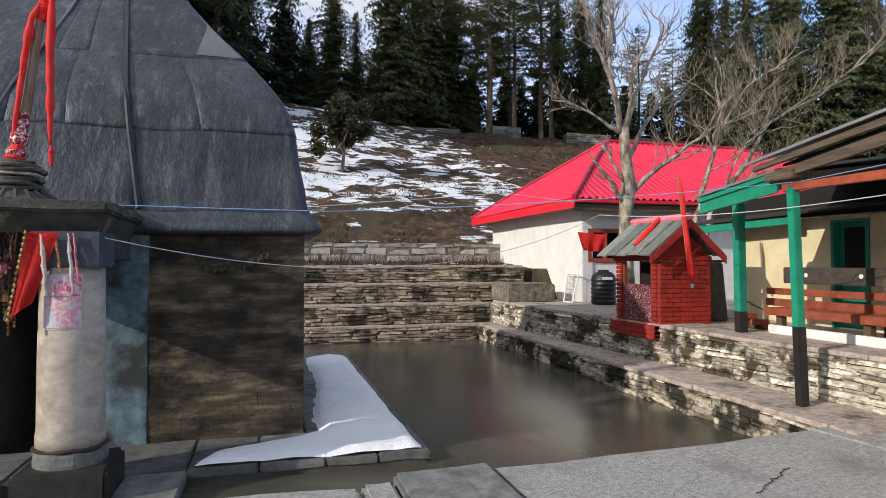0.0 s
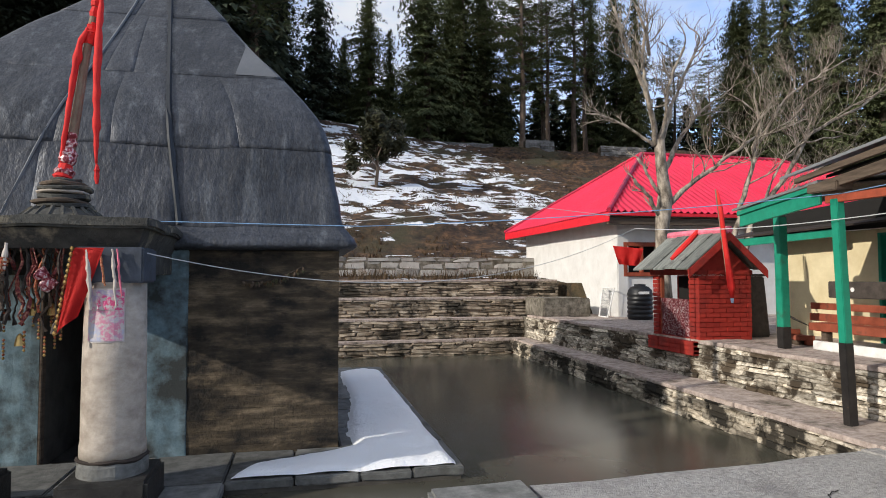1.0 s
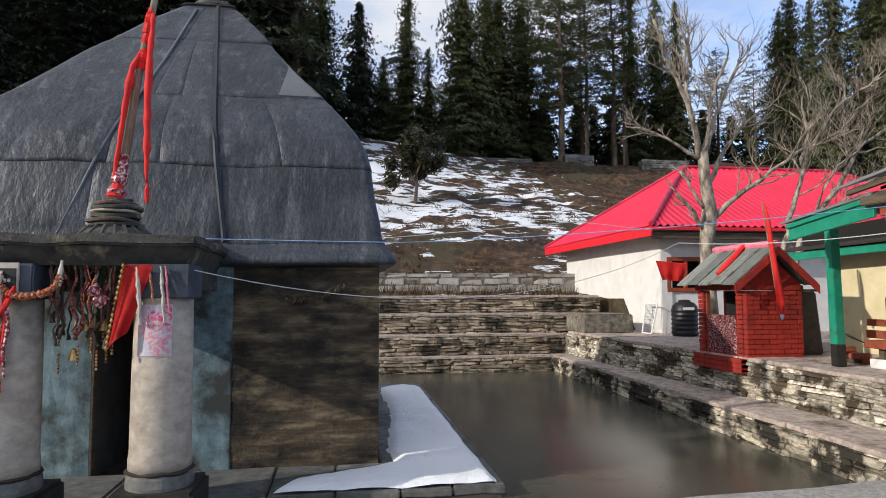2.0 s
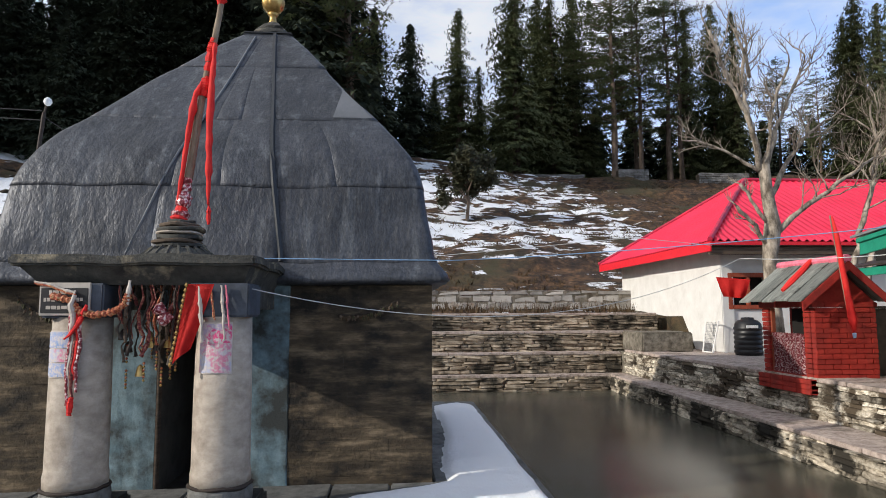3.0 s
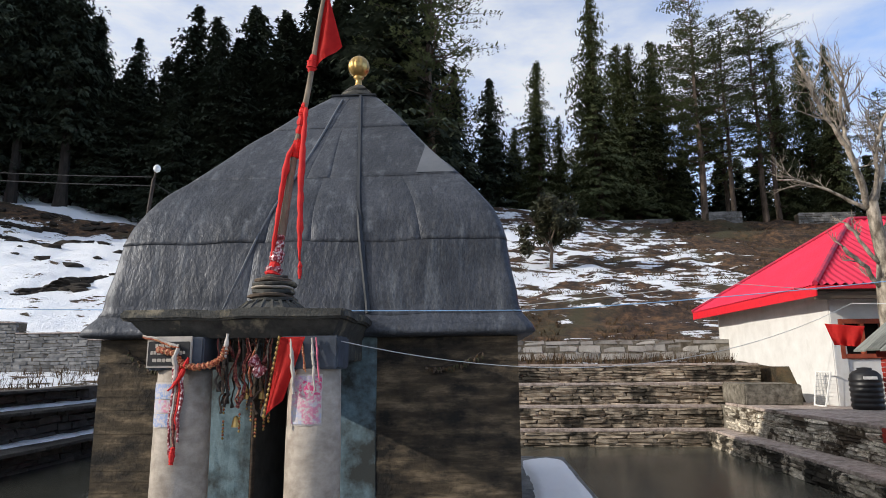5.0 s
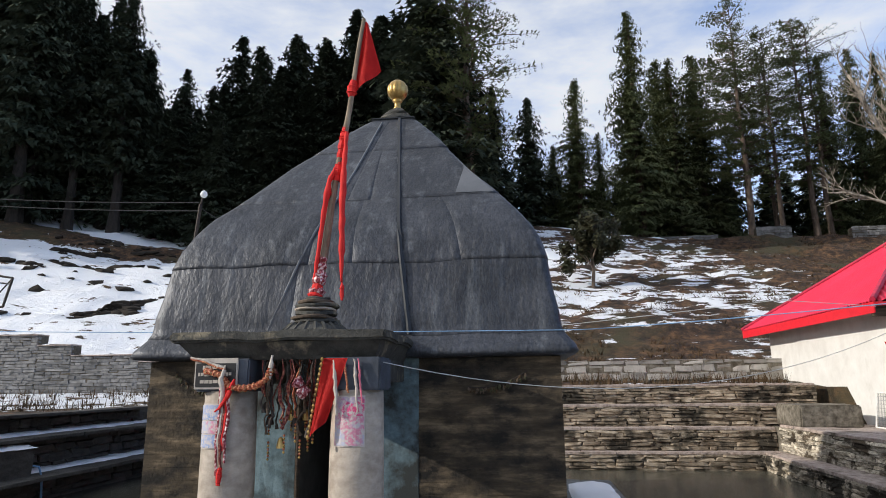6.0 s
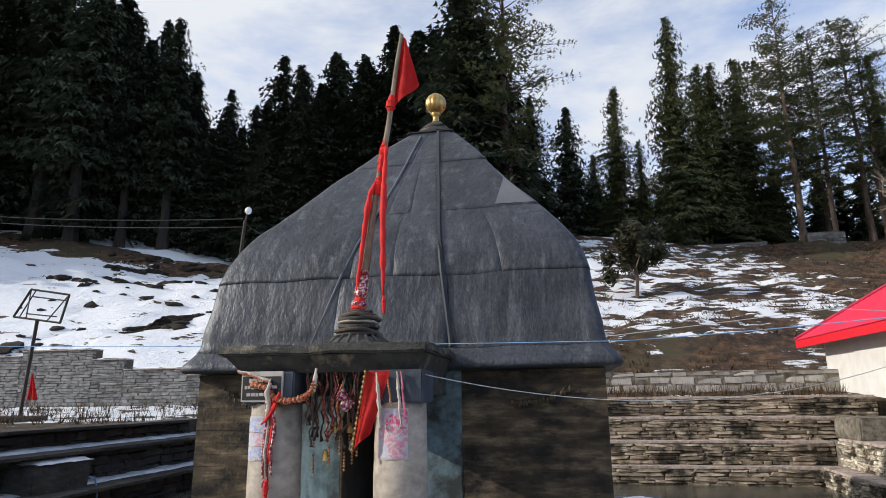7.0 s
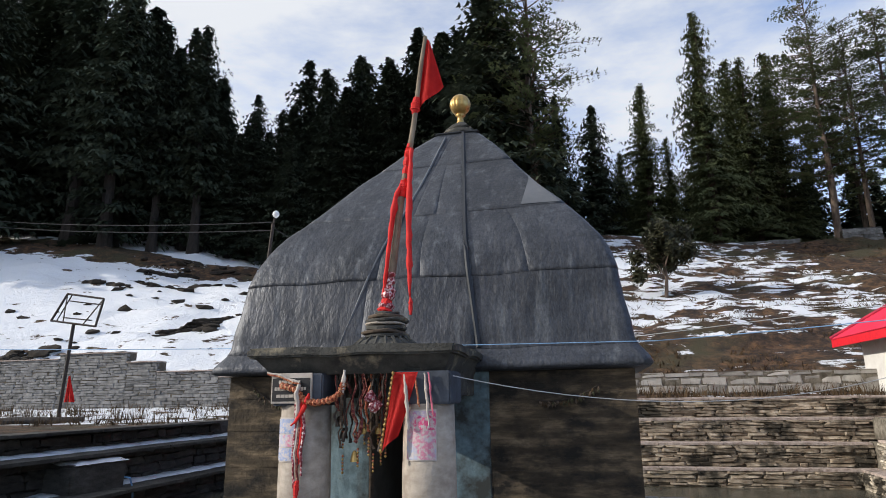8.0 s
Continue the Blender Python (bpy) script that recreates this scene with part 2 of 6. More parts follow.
M_red_wood = surface("red_brown_boards", [(0.3, (0.20, 0.045, 0.022)), (0.7, (0.33, 0.085, 0.045))], 7, 0.6, bump=0.4, stain=(0.10, 0.045, 0.03), stain_scale=4, stain_at=(0.6, 0.7))
M_orange_wood = plain("orange_stained_beam", (0.32, 0.065, 0.03), 0.7, jitter=0.3)
M_dark_wood = surface("dark_plank", [(0.3, (0.035, 0.028, 0.025)), (0.7, (0.09, 0.075, 0.065))], 9, 0.75, bump=0.5)
M_white_paint = plain("white_paint", (0.78, 0.77, 0.75), 0.6)
M_slate_roof = surface("slate_roof", [(0.3, (0.11, 0.118, 0.108)), (0.7, (0.25, 0.26, 0.235))], 6, 0.75, bump=0.8, vary=0.25, stain=(0.05, 0.05, 0.045), stain_scale=3, stain_at=(0.55, 0.7), stretch=(0.6, 3, 1))
M_tank = plain("black_plastic", (0.015, 0.015, 0.017), 0.4)
M_iron = plain("rusty_iron", (0.045, 0.035, 0.03), 0.7, 0.3, 0.3)
M_galv = plain("galvanised_steel", (0.35, 0.36, 0.37), 0.45, 0.6)
# near-black that stands in for deep shade in openings and under roofs
M_dark = plain("shade_black", (0.012, 0.011, 0.010), 0.9)
M_wire_blue = plain("blue_rope", (0.20, 0.36, 0.58), 0.6)
M_wire_white = plain("pale_cable", (0.55, 0.56, 0.56), 0.5)
M_wire_dark = plain("dark_cable", (0.02, 0.02, 0.02), 0.6)
M_bark_pale = surface("pale_bark", [(0.36, (0.10, 0.08, 0.06)), (0.62, (0.46, 0.395, 0.32))], 9, 0.85, bump=0.8, bump_scale=30, stretch=(1, 1, 0.4), stain=(0.12, 0.10, 0.08), stain_scale=2.5, stain_at=(0.56, 0.7))
M_bark = surface("conifer_bark", [(0.3, (0.05, 0.036, 0.028)), (0.7, (0.17, 0.125, 0.095))], 4, 0.9, bump=0.8, bump_scale=12, stretch=(1, 1, 0.3), vary=0.4)
# fir trunks take a much darker bark than the other conifers
M_bark_dark = surface("dark_fir_bark", [(0.3, (0.012, 0.010, 0.009)), (0.7, (0.045, 0.036, 0.030))], 4, 0.95, bump=0.8, bump_scale=12, stretch=(1, 1, 0.3))
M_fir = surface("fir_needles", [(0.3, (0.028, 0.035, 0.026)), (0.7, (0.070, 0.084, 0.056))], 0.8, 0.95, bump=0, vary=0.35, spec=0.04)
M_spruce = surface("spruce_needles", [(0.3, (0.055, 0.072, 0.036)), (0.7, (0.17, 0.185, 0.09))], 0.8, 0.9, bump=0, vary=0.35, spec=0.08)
M_pine = surface("pine_needles", [(0.3, (0.075, 0.10, 0.048)), (0.7, (0.21, 0.235, 0.115))], 0.8, 0.85, bump=0, vary=0.3, spec=0.1)
M_bush = surface("shrub_leaves", [(0.3, (0.015, 0.020, 0.008)), (0.7, (0.06, 0.055, 0.022))], 3, 0.7, bump=0)
M_dry = surface("dry_grass", [(0.3, (0.035, 0.022, 0.011)), (0.7, (0.11, 0.068, 0.032))], 1.5, 0.9, bump=0)
M_paper = plain("pale_paper", (0.52, 0.47, 0.44), 0.85)
M_paper_blue = plain("blue_ink", (0.30, 0.42, 0.62), 0.8, jitter=0.3)


def printed(name, ink, other):
    """Cheap paper printed in blotches of two inks."""
    m, nodes, links, bsdf = node_tree(name)
    a = noise_node(nodes, links, 34, 5, 0.7, None, "World")
    ar = ramp_node(nodes, [(0.44, (0, 0, 0)), (0.54, (1, 1, 1))])
    links.new(a.outputs["Fac"], ar.inputs["Fac"])
    b = noise_node(nodes, links, 7, 2, 0.5, None, "World")
    br = ramp_node(nodes, [(0.48, (0, 0, 0)), (0.56, (1, 1, 1))])
    links.new(b.outputs["Fac"], br.inputs["Fac"])
    inks = mix_node(nodes, links, br.outputs["Color"], ink, other)
    links.new(mix_node(nodes, links, ar.outputs["Color"], (0.54, 0.49, 0.48), inks), bsdf.inputs["Base Color"])
    bsdf.inputs["Roughness"].default_value = 0.75
    return m


M_print_pink = printed("pink_print", (0.62, 0.06, 0.20), (0.40, 0.34, 0.48))
M_print_blue = printed("blue_print", (0.20, 0.30, 0.52), (0.30, 0.36, 0.55))
M_print_pale = printed("pale_pink_print", (0.58, 0.22, 0.32), (0.42, 0.44, 0.56))
M_sign = plain("black_sign_paint", (0.02, 0.02, 0.022), 0.5)
M_bulb = plain("frosted_glass_globe", (0.75, 0.77, 0.78), 0.3)



def curtain_material():
    m, nodes, links, bsdf = node_tree("sequinned_curtain")
    a = noise_node(nodes, links, 42, 3, 0.6, None, "World")
    r = ramp_node(nodes, [(0.42, (0.16, 0.012, 0.02)), (0.52, (0.42, 0.10, 0.12)), (0.60, (0.70, 0.62, 0.62))])
    links.new(a.outputs["Fac"], r.inputs["Fac"])
    links.new(r.outputs["Color"], bsdf.inputs["Base Color"])
    bsdf.inputs["Roughness"].default_value, bsdf.inputs["Metallic"].default_value = 0.4, 0.2
    return m


M_curtain = curtain_material()


def snow_material():
    m, nodes, links, bsdf = node_tree("snow")
    bsdf.inputs["Base Color"].default_value = (0.92, 0.93, 0.95, 1)
    bsdf.inputs["Roughness"].default_value = 0.65
    b = nodes.new("ShaderNodeBump")
    b.inputs["Strength"].default_value, b.inputs["Distance"].default_value = 0.7, 0.045
    n = noise_node(nodes, links, 11, 8, 0.7, None, "World")
    links.new(n.outputs["Fac"], b.inputs["Height"])
    links.new(b.outputs["Normal"], bsdf.inputs["Normal"])
    return m


M_snow = snow_material()


def ground_material():
    """Brown turf and bare soil; old snow lies in streaks along the contours, thick on the western slope, thin towards the east."""
    m, nodes, links, bsdf = node_tree("hillside")
    soil = noise_node(nodes, links, 1.9, 10, 0.76, None, "World")
    sr = ramp_node(nodes, [(0.38, (0.008, 0.005, 0.003)), (0.5, (0.055, 0.029, 0.014)), (0.64, (0.19, 0.10, 0.045))])
    links.new(soil.outputs["Fac"], sr.inputs["Fac"])
    green = noise_node(nodes, links, 0.22, 5, 0.6, None, "World")
    gr = ramp_node(nodes, [(0.5, (0, 0, 0)), (0.65, (1, 1, 1))])
    links.new(green.outputs["Fac"], gr.inputs["Fac"])
    turf = mix_node(nodes, links, gr.outputs["Color"], sr.outputs["Color"], (0.055, 0.046, 0.019))
    streak = noise_node(nodes, links, 0.95, 9, 0.65, (0.62, 1.0, 2.4), "World")
    sep = nodes.new("ShaderNodeSeparateXYZ")
    links.new(nodes.new("ShaderNodeNewGeometry").outputs["Position"], sep.inputs["Vector"])
    cover = nodes.new("ShaderNodeFloatCurve")
    mr = nodes.new("ShaderNodeMapRange")
    mr.inputs["From Min"].default_value, mr.inputs["From Max"].default_value = -60, 60
    links.new(sep.outputs["X"], mr.inputs["Value"])
    links.new(mr.outputs["Result"], cover.inputs["Value"])
    curve = cover.mapping.curves[0]
    curve.points[0].location, curve.points[1].location = (0, 0.69), (1, 0.18)
    for x, y in ((-14, 0.685), (-5, 0.60), (3, 0.532), (11, 0.525), (15, 0.42), (20, 0.29), (26, 0.24)):
        curve.points.new((x + 60) / 120, y)
    cover.mapping.update()
    add = nodes.new("ShaderNodeMath")
    add.operation = "ADD"
    links.new(streak.outputs["Fac"], add.inputs[0])
    wide = noise_node(nodes, links, 0.16, 4, 0.5, (0.6, 1.0, 2.2), "World")

    def scaled(value, lo, hi, to_lo, to_hi):
        r = nodes.new("ShaderNodeMapRange")
        r.inputs["From Min"].default_value, r.inputs["From Max"].default_value = lo, hi
        r.inputs["To Min"].default_value, r.inputs["To Max"].default_value = to_lo, to_hi
        links.new(value, r.inputs["Value"])
        return r.outputs["Result"]

    def summed(a, b, op="ADD"):
        s = nodes.new("ShaderNodeMath")
        s.operation = op
        links.new(a, s.inputs[0])
        links.new(b, s.inputs[1])
        return s.outputs[0]

    total = summed(cover.outputs["Value"], scaled(wide.outputs["Fac"], 0.3, 0.7, -0.10, 0.10))
    total = summed(total, scaled(sep.outputs["Y"], 22.0, 30.0, -0.10, 0.0))  # thawed strip above the wall
    total = summed(total, scaled(sep.outputs["Y"], 16.5, 18.8, -0.16, 0.0))  # bare turf on the flat beside the steps
    litter_shade = summed(scaled(sep.outputs["Y"], 42.0, 44.0, 0.0, -0.36), scaled(sep.outputs["X"], -16.0, -9.0, 1.0, 0.0), "MULTIPLY")
    total = summed(total, litter_shade)  # needle litter under the western wood, snow cut further for the trees' shade
    total = summed(total, summed(scaled(sep.outputs["Y"], 47.0, 48.5, 0.0, 0.36), scaled(sep.outputs["X"], -16.0, -9.0, 1.0, 0.0), "MULTIPLY"))  # snow again on the clearing above
    links.new(total, add.inputs[1])
    mask = ramp_node(nodes, [(0.0, (0, 0, 0)), (1.0, (1, 1, 1))])
    mr2 = nodes.new("ShaderNodeMapRange")
    mr2.inputs["From Min"].default_value, mr2.inputs["From Max"].default_value = 1.035, 1.050
    links.new(add.outputs[0], mr2.inputs["Value"])
    links.new(mr2.outputs["Result"], mask.inputs["Fac"])
    col = mix_node(nodes, links, mask.outputs["Color"], turf, (0.84, 0.86, 0.90))
    links.new(col, bsdf.inputs["Base Color"])
    bsdf.inputs["Roughness"].default_value = 0.9
    b = nodes.new("ShaderNodeBump")
    b.inputs["Strength"].default_value, b.inputs["Distance"].default_value = 0.9, 0.18
    bn = noise_node(nodes, links, 2.6, 10, 0.72, None, "World")
    links.new(bn.outputs["Fac"], b.inputs["Height"])
    links.new(b.outputs["Normal"], bsdf.inputs["Normal"])
    return m


M_ground = ground_material()


def water_material():
    m, nodes, links, bsdf = node_tree("murky_water")
    n = noise_node(nodes, links, 0.5, 4, 0.6, None, "World")
    r = ramp_node(nodes, [(0.3, (0.055, 0.052, 0.040)), (0.7, (0.10, 0.095, 0.074))])
    links.new(n.outputs["Fac"], r.inputs["Fac"])
    links.new(r.outputs["Color"], bsdf.inputs["Base Color"])
    bsdf.inputs["Roughness"].default_value, bsdf.inputs["IOR"].default_value = 0.20, 1.33
    b = nodes.new("ShaderNodeBump")
    b.inputs["Strength"].default_value, b.inputs["Distance"].default_value = 0.12, 0.02
    bn = noise_node(nodes, links, 5, 3, 0.5, (1, 0.5, 1), "World")
    links.new(bn.outputs["Fac"], b.inputs["Height"])
    links.new(b.outputs["Normal"], bsdf.inputs["Normal"])
    return m


M_water = water_material()


# ---- builders ----
def thing(name, label, category, group="", at=(0, 0, 0)):
    ob = tagged(new(name), label, category, group)
    ob.location = at
    return ob


def part(name, bm, material, parent=None, label="", smooth=False):
    me = bpy.data.meshes.new(name)
    bm.to_mesh(me)
    bm.free()
    me.materials.append(material)
    if smooth:
        me.polygons.foreach_set("use_smooth", [True] * len(me.polygons))
    ob = new(name, me)
    if parent is not None:
        ob.parent = parent
        up, off = parent, Vector((0, 0, 0))
        while up is not None:
            off += Vector(up.location)
            up = up.parent
        ob.matrix_parent_inverse = Matrix.Translation(-off)
    if label:
        ob["label"] = label
    return ob


def structure(name, bm, material, label, category, smooth=False):
    return tagged(part(name, bm, material, None, smooth=smooth), label, category, kind="structure")


def add_box(bm, x0, x1, y0, y1, z0, z1, bevel=0.0, m=None):
    made = bmesh.ops.create_cube(bm, size=1.0)["verts"]
    for v in made:
        v.co = Vector(((x0 + x1) / 2 + v.co.x * (x1 - x0), (y0 + y1) / 2 + v.co.y * (y1 - y0), (z0 + z1) / 2 + v.co.z * (z1 - z0)))
    if bevel:
        es = list({e for v in made for e in v.link_edges})
        made = list({v for f in bmesh.ops.bevel(bm, geom=es, offset=bevel, segments=2, affect="EDGES")["faces"] for v in f.verts} | {v for v in made if v.is_valid})
    if m is not None:
        bmesh.ops.transform(bm, matrix=m, verts=[v for v in made if v.is_valid])
    return bm


def box(x0, x1, y0, y1, z0, z1, bevel=0.01, m=None):
    return add_box(bmesh.new(), x0, x1, y0, y1, z0, z1, bevel, m)


def rough(bm, amount, scale=3.0, cuts=0, seed=0.0):
    if cuts:
        bmesh.ops.subdivide_edges(bm, edges=bm.edges[:], cuts=cuts, use_grid_fill=True)
    for v in bm.verts:
        v.co += noise.noise_vector(v.co * scale + Vector((seed, seed, 0))) * amount
    return bm


def lathe(profile, cx, cy, n=24, squash=None):
    """A turned solid from (radius, z) pairs, bottom to top."""
    bm = bmesh.new()
    rings = []
    for r, z in profile:
        rings.append([bm.verts.new((cx + r * math.cos(2 * math.pi * k / n), cy + r * math.sin(2 * math.pi * k / n), z)) for k in range(n)])
    for a, b in zip(rings, rings[1:]):
        for k in range(n):
            bm.faces.new((a[k], a[(k + 1) % n], b[(k + 1) % n], b[k]))
    bm.faces.new(rings[0][::-1])
    bm.faces.new(rings[-1])
    return bm


def add_tube(bm, pts, radii, n=6):
    """A tube through points with a radius at each."""
    pts = [Vector(p) for p in pts]
    if not isinstance(radii, (list, tuple)):
        radii = [radii] * len(pts)
    rings = []
    for i, p in enumerate(pts):
        d = (pts[min(i + 1, len(pts) - 1)] - pts[max(i - 1, 0)]).normalized()
        side = d.orthogonal().normalized() if abs(d.z) > 0.9 else d.cross(Vector((0, 0, 1))).normalized()
        up = side.cross(d)
        rings.append([bm.verts.new(p + radii[i] * (math.cos(a) * side + math.sin(a) * up)) for a in (2 * math.pi * k / n for k in range(n))])
    for a, b in zip(rings, rings[1:]):
        for k in range(n):
            bm.faces.new((a[k], a[(k + 1) % n], b[(k + 1) % n], b[k]))
    bm.faces.new(rings[0][::-1])
    bm.faces.new(rings[-1])
    return bm


def tube(pts, radii, n=6):
    return add_tube(bmesh.new(), pts, radii, n)


def sag(a, b, drop, n=16):
    a, b = Vector(a), Vector(b)
    return [a.lerp(b, k / n) - Vector((0, 0, drop * 4 * (k / n) * (1 - k / n))) for k in range(n + 1)]


def grid_mesh(name, rows, material, smooth=True):
    """A sheet from rows of points."""
    rows = [list(r) for r in rows]
    nc = len(rows[0])
    me = bpy.data.meshes.new(name)
    me.from_pydata([p for r in rows for p in r], [], [(i * nc + j, i * nc + j + 1, (i + 1) * nc + j + 1, (i + 1) * nc + j) for i in range(len(rows) - 1) for j in range(nc - 1)])
    me.materials.append(material)
    if smooth:
        me.polygons.foreach_set("use_smooth", [True] * len(me.polygons))
    return me


def cloth(name, corners, material, parent, folds=3, depth=0.03, n=10, label="", thick=0.006):
    """A hanging cloth between four corners (top left, top right, bottom right, bottom left), with folds."""
    tl, tr, br, bl = [Vector(c) for c in corners]
    bm = bmesh.new()
    normal = (tr - tl).cross(bl - tl).normalized()
    vs = []
    for i in range(n + 1):
        row = []
        for j in range(n + 1):
            u, v = j / n, i / n
            p = tl.lerp(tr, u).lerp(bl.lerp(br, u), v)
            p += normal * depth * math.sin(u * folds * math.pi * 2 + v * 2.2) * (0.25 + v)
            row.append(bm.verts.new(p))
        vs.append(row)
    for i in range(n):
        for j in range(n):
            bm.faces.new((vs[i][j], vs[i][j + 1], vs[i + 1][j + 1], vs[i + 1][j]))
    bmesh.ops.solidify(bm, geom=bm.faces[:], thickness=thick)
    return part(name, bm, material, parent, label, smooth=True)


STONES = []
for k in range(7):
    rng = random.Random(k)
    b = bmesh.new()
    bmesh.ops.create_cube(b, size=1.0)
    bmesh.ops.bevel(b, geom=b.edges[:], offset=0.11, segments=1, affect="EDGES")
    for v in b.verts:
        v.co += Vector((rng.uniform(-0.07, 0.07), rng.uniform(-0.12, 0.12), rng.uniform(-0.15, 0.15)))
    me = bpy.data.meshes.new("stone")
    b.to_mesh(me)
    b.free()
    STONES.append(me)


def stone_meshes(material):
    made = []
    for me in STONES:
        c = me.copy()
        c.materials.append(material)
        made.append(c)
    return made


def lay_stones(parent, start, end, z0, z1, material, course=0.085, length=(0.18, 0.6), proud=0.05, seed=1, limit=300, first=0.0, into=None, batter=0.0):
    """Coursed stones on the face from start to end (x, y); those nearest the start are single pieces, the rest one mesh."""
    rng = random.Random(seed)
    a, b = Vector((*start, 0)), Vector((*end, 0))
    way = (b - a).normalized()
    total = (b - a).length
    ang = math.atan2(way.y, way.x)
    out = Vector((way.y, -way.x, 0))
    items = []
    z = z0
    while z < z1 - 0.02:
        h = min(course * rng.uniform(0.7, 1.4), z1 - z)
        if z1 - z - h < 0.03:
            h = z1 - z
        s = -rng.uniform(0, 0.2)
        while s < total:
            ln = rng.uniform(*length)
            e = min(s + ln, total)
            s0 = max(s, 0)
            if e - s0 > 0.05:
                p = proud * rng.uniform(0.3, 1.2)
                items.append((s0, e, z, h * rng.uniform(0.86, 1.0), p, rng.randrange(len(STONES)), rng.uniform(-3.2, 3.2)))
            s = e + 0.006
            if e >= total:
                break
        z += h
    items.sort(key=lambda i: i[0])
    meshes = stone_meshes(material)
    verts, faces = [], []
    for n, (s0, e, z, h, p, k, tilt) in enumerate(items):
        depth = 0.16
        c = a + way * (s0 + e) / 2 + out * (p - depth / 2) + Vector((0, 0, z + h / 2))
        m = Matrix.LocRotScale(c, Euler((0, radians(tilt), ang)), (e - s0, depth, h))
        if n < limit:
            ob = new("stone", meshes[k])
            ob.parent = parent
            ob.matrix_basis = m
        else:
            base = len(verts)
            verts.extend(m @ v.co for v in STONES[k].vertices)
            faces.extend([base + i for i in f.vertices] for f in STONES[k].polygons)
    if faces:
        me = bpy.data.meshes.new("stonework")
        me.from_pydata(verts, [], faces)
        me.materials.append(material)
        ob = new("stonework", me)
        ob.parent = parent
        ob["kind"] = "stuff"


# ---- ground ----
WATER_Z, PLAT_Z, LEDGE_Z, TERR_Z = -0.34, -0.22, 0.04, 0.62
HX = [-400, -120, -60, -40, -26, -12, 1, 7, 16, 29, 60, 120, 400]
HILL = [
    (20.6, [6, 4.5, 3.4, 2.9, 2.4, 2.1, 2.1, 2.1, 2.1, 2.1, 2.4, 4, 10]),
    (45, [40, 20, 16.5, 14.2, 11.0, 10.6, 11.4, 10.6, 9.6, 9.6, 11, 16, 40]),
    (55, [50, 26, 21, 17.5, 13.4, 13.2, 15.1, 14.2, 13.1, 13.4, 14.5, 20, 45]),
    (90, [70, 45, 36, 29, 20, 15, 13.5, 12.5, 12, 13, 18, 28, 60]),
    (300, [90, 60, 48, 38, 28, 18, 10, 9, 9, 12, 20, 40, 80]),
    (1500, [90, 60, 48, 38, 28, 18, 10, 9, 9, 12, 20, 40, 80]),
]


def hill(x, y):
    zs = [(yy, float(np.interp(x, HX, row))) for yy, row in HILL]
    return float(np.interp(y, [a for a, _ in zs], [b for _, b in zs]))


def ground_height(x, y):
    y0 = 20.6 if x > -9.0 else 22.52
    if y >= y0:
        z = hill(x, y - (y0 - 20.6) * max(0, 1 - (y - y0) / 15))
        w = min(1.0, (y - y0) / 4)
        z += w * 0.55 * noise.noise(Vector((x * 0.22, y * 0.30, 0))) + w * 0.30 * noise.noise(Vector((x * 0.8, y * 1.0, 5)))
        z += w * 0.5 * max(0.0, noise.noise(Vector((x * 0.16 + y * 0.1, y * 0.55, 9))) - 0.25)
        return z
    if y <= 4.0 and x > -10.3:
        return -0.12
    if -10.3 < x < 7.2 and y < 17.3:
        return -1.3
    if x >= 7.2 and y < 15.6:
        return 0.5
    if x <= -10.3 and y < 17:
        return 1.02 + 0.06 * noise.noise(Vector((x, y, 0))) + max(0, -x - 28) * 0.12
    if x <= -10.3:
        return 1.06 + (y - 17) * 0.06 + 0.08 * noise.noise(Vector((x, y, 0))) + max(0, -x - 28) * 0.12
    return 1.42 + max(0, y - 17) * 0.06 + 0.08 * noise.noise(Vector((x, y, 0)))


gx = [-1500, -600, -250, -150, -110] + list(np.arange(-90, -30, 1.5)) + list(np.arange(-30, 34, 0.5)) + list(np.arange(34, 90, 2)) + [110, 150, 250, 600, 1500]
gy = [-1500, -400, -120, -50, -20, -8, 0, 3.99, 4.01] + list(np.arange(5, 17, 0.75)) + [17.29, 17.31, 18, 19] + [20.2, 20.59, 20.61, 21, 21.5, 22, 22.51, 22.53] + list(np.arange(23, 60, 0.5)) + list(np.arange(60, 110, 3)) + [130, 170, 240, 400, 1500]
gx = sorted(gx + [-10.31, -10.29, -9.01, -8.99, 7.19, 7.21])
ground = new("ground", grid_mesh("ground", [[(x, y, ground_height(x, y)) for x in gx] for y in gy], M_ground))
tagged(ground, "brown hillside turf with patches of old melting snow", "ground", kind="structure")

# ---- pool, steps, terrace, pavement ----
me = grid_mesh("water", [[(-9.0, 4.2, WATER_Z), (5.5, 4.2, WATER_Z)], [(-9.0, 15.8, WATER_Z), (5.5, 15.8, WATER_Z)]], M_water)
tagged(new("water", me), "murky grey-brown still water in the temple tank", "water", kind="structure")


def solid(name, pts, z0, z1, material, label, category):
    """An upright block on a plan of corners."""
    bm = bmesh.new()
    lo = [bm.verts.new((x, y, z0)) for x, y in pts]
    hi = [bm.verts.new((x, y, z1)) for x, y in pts]
    bm.faces.new(hi)
    bm.faces.new(lo[::-1])
    for k in range(len(pts)):
        n = (k + 1) % len(pts)
        bm.faces.new((lo[k], lo[n], hi[n], hi[k]))
    bmesh.ops.recalc_face_normals(bm, faces=bm.faces[:])
    return structure(name, bm, material, label, category)


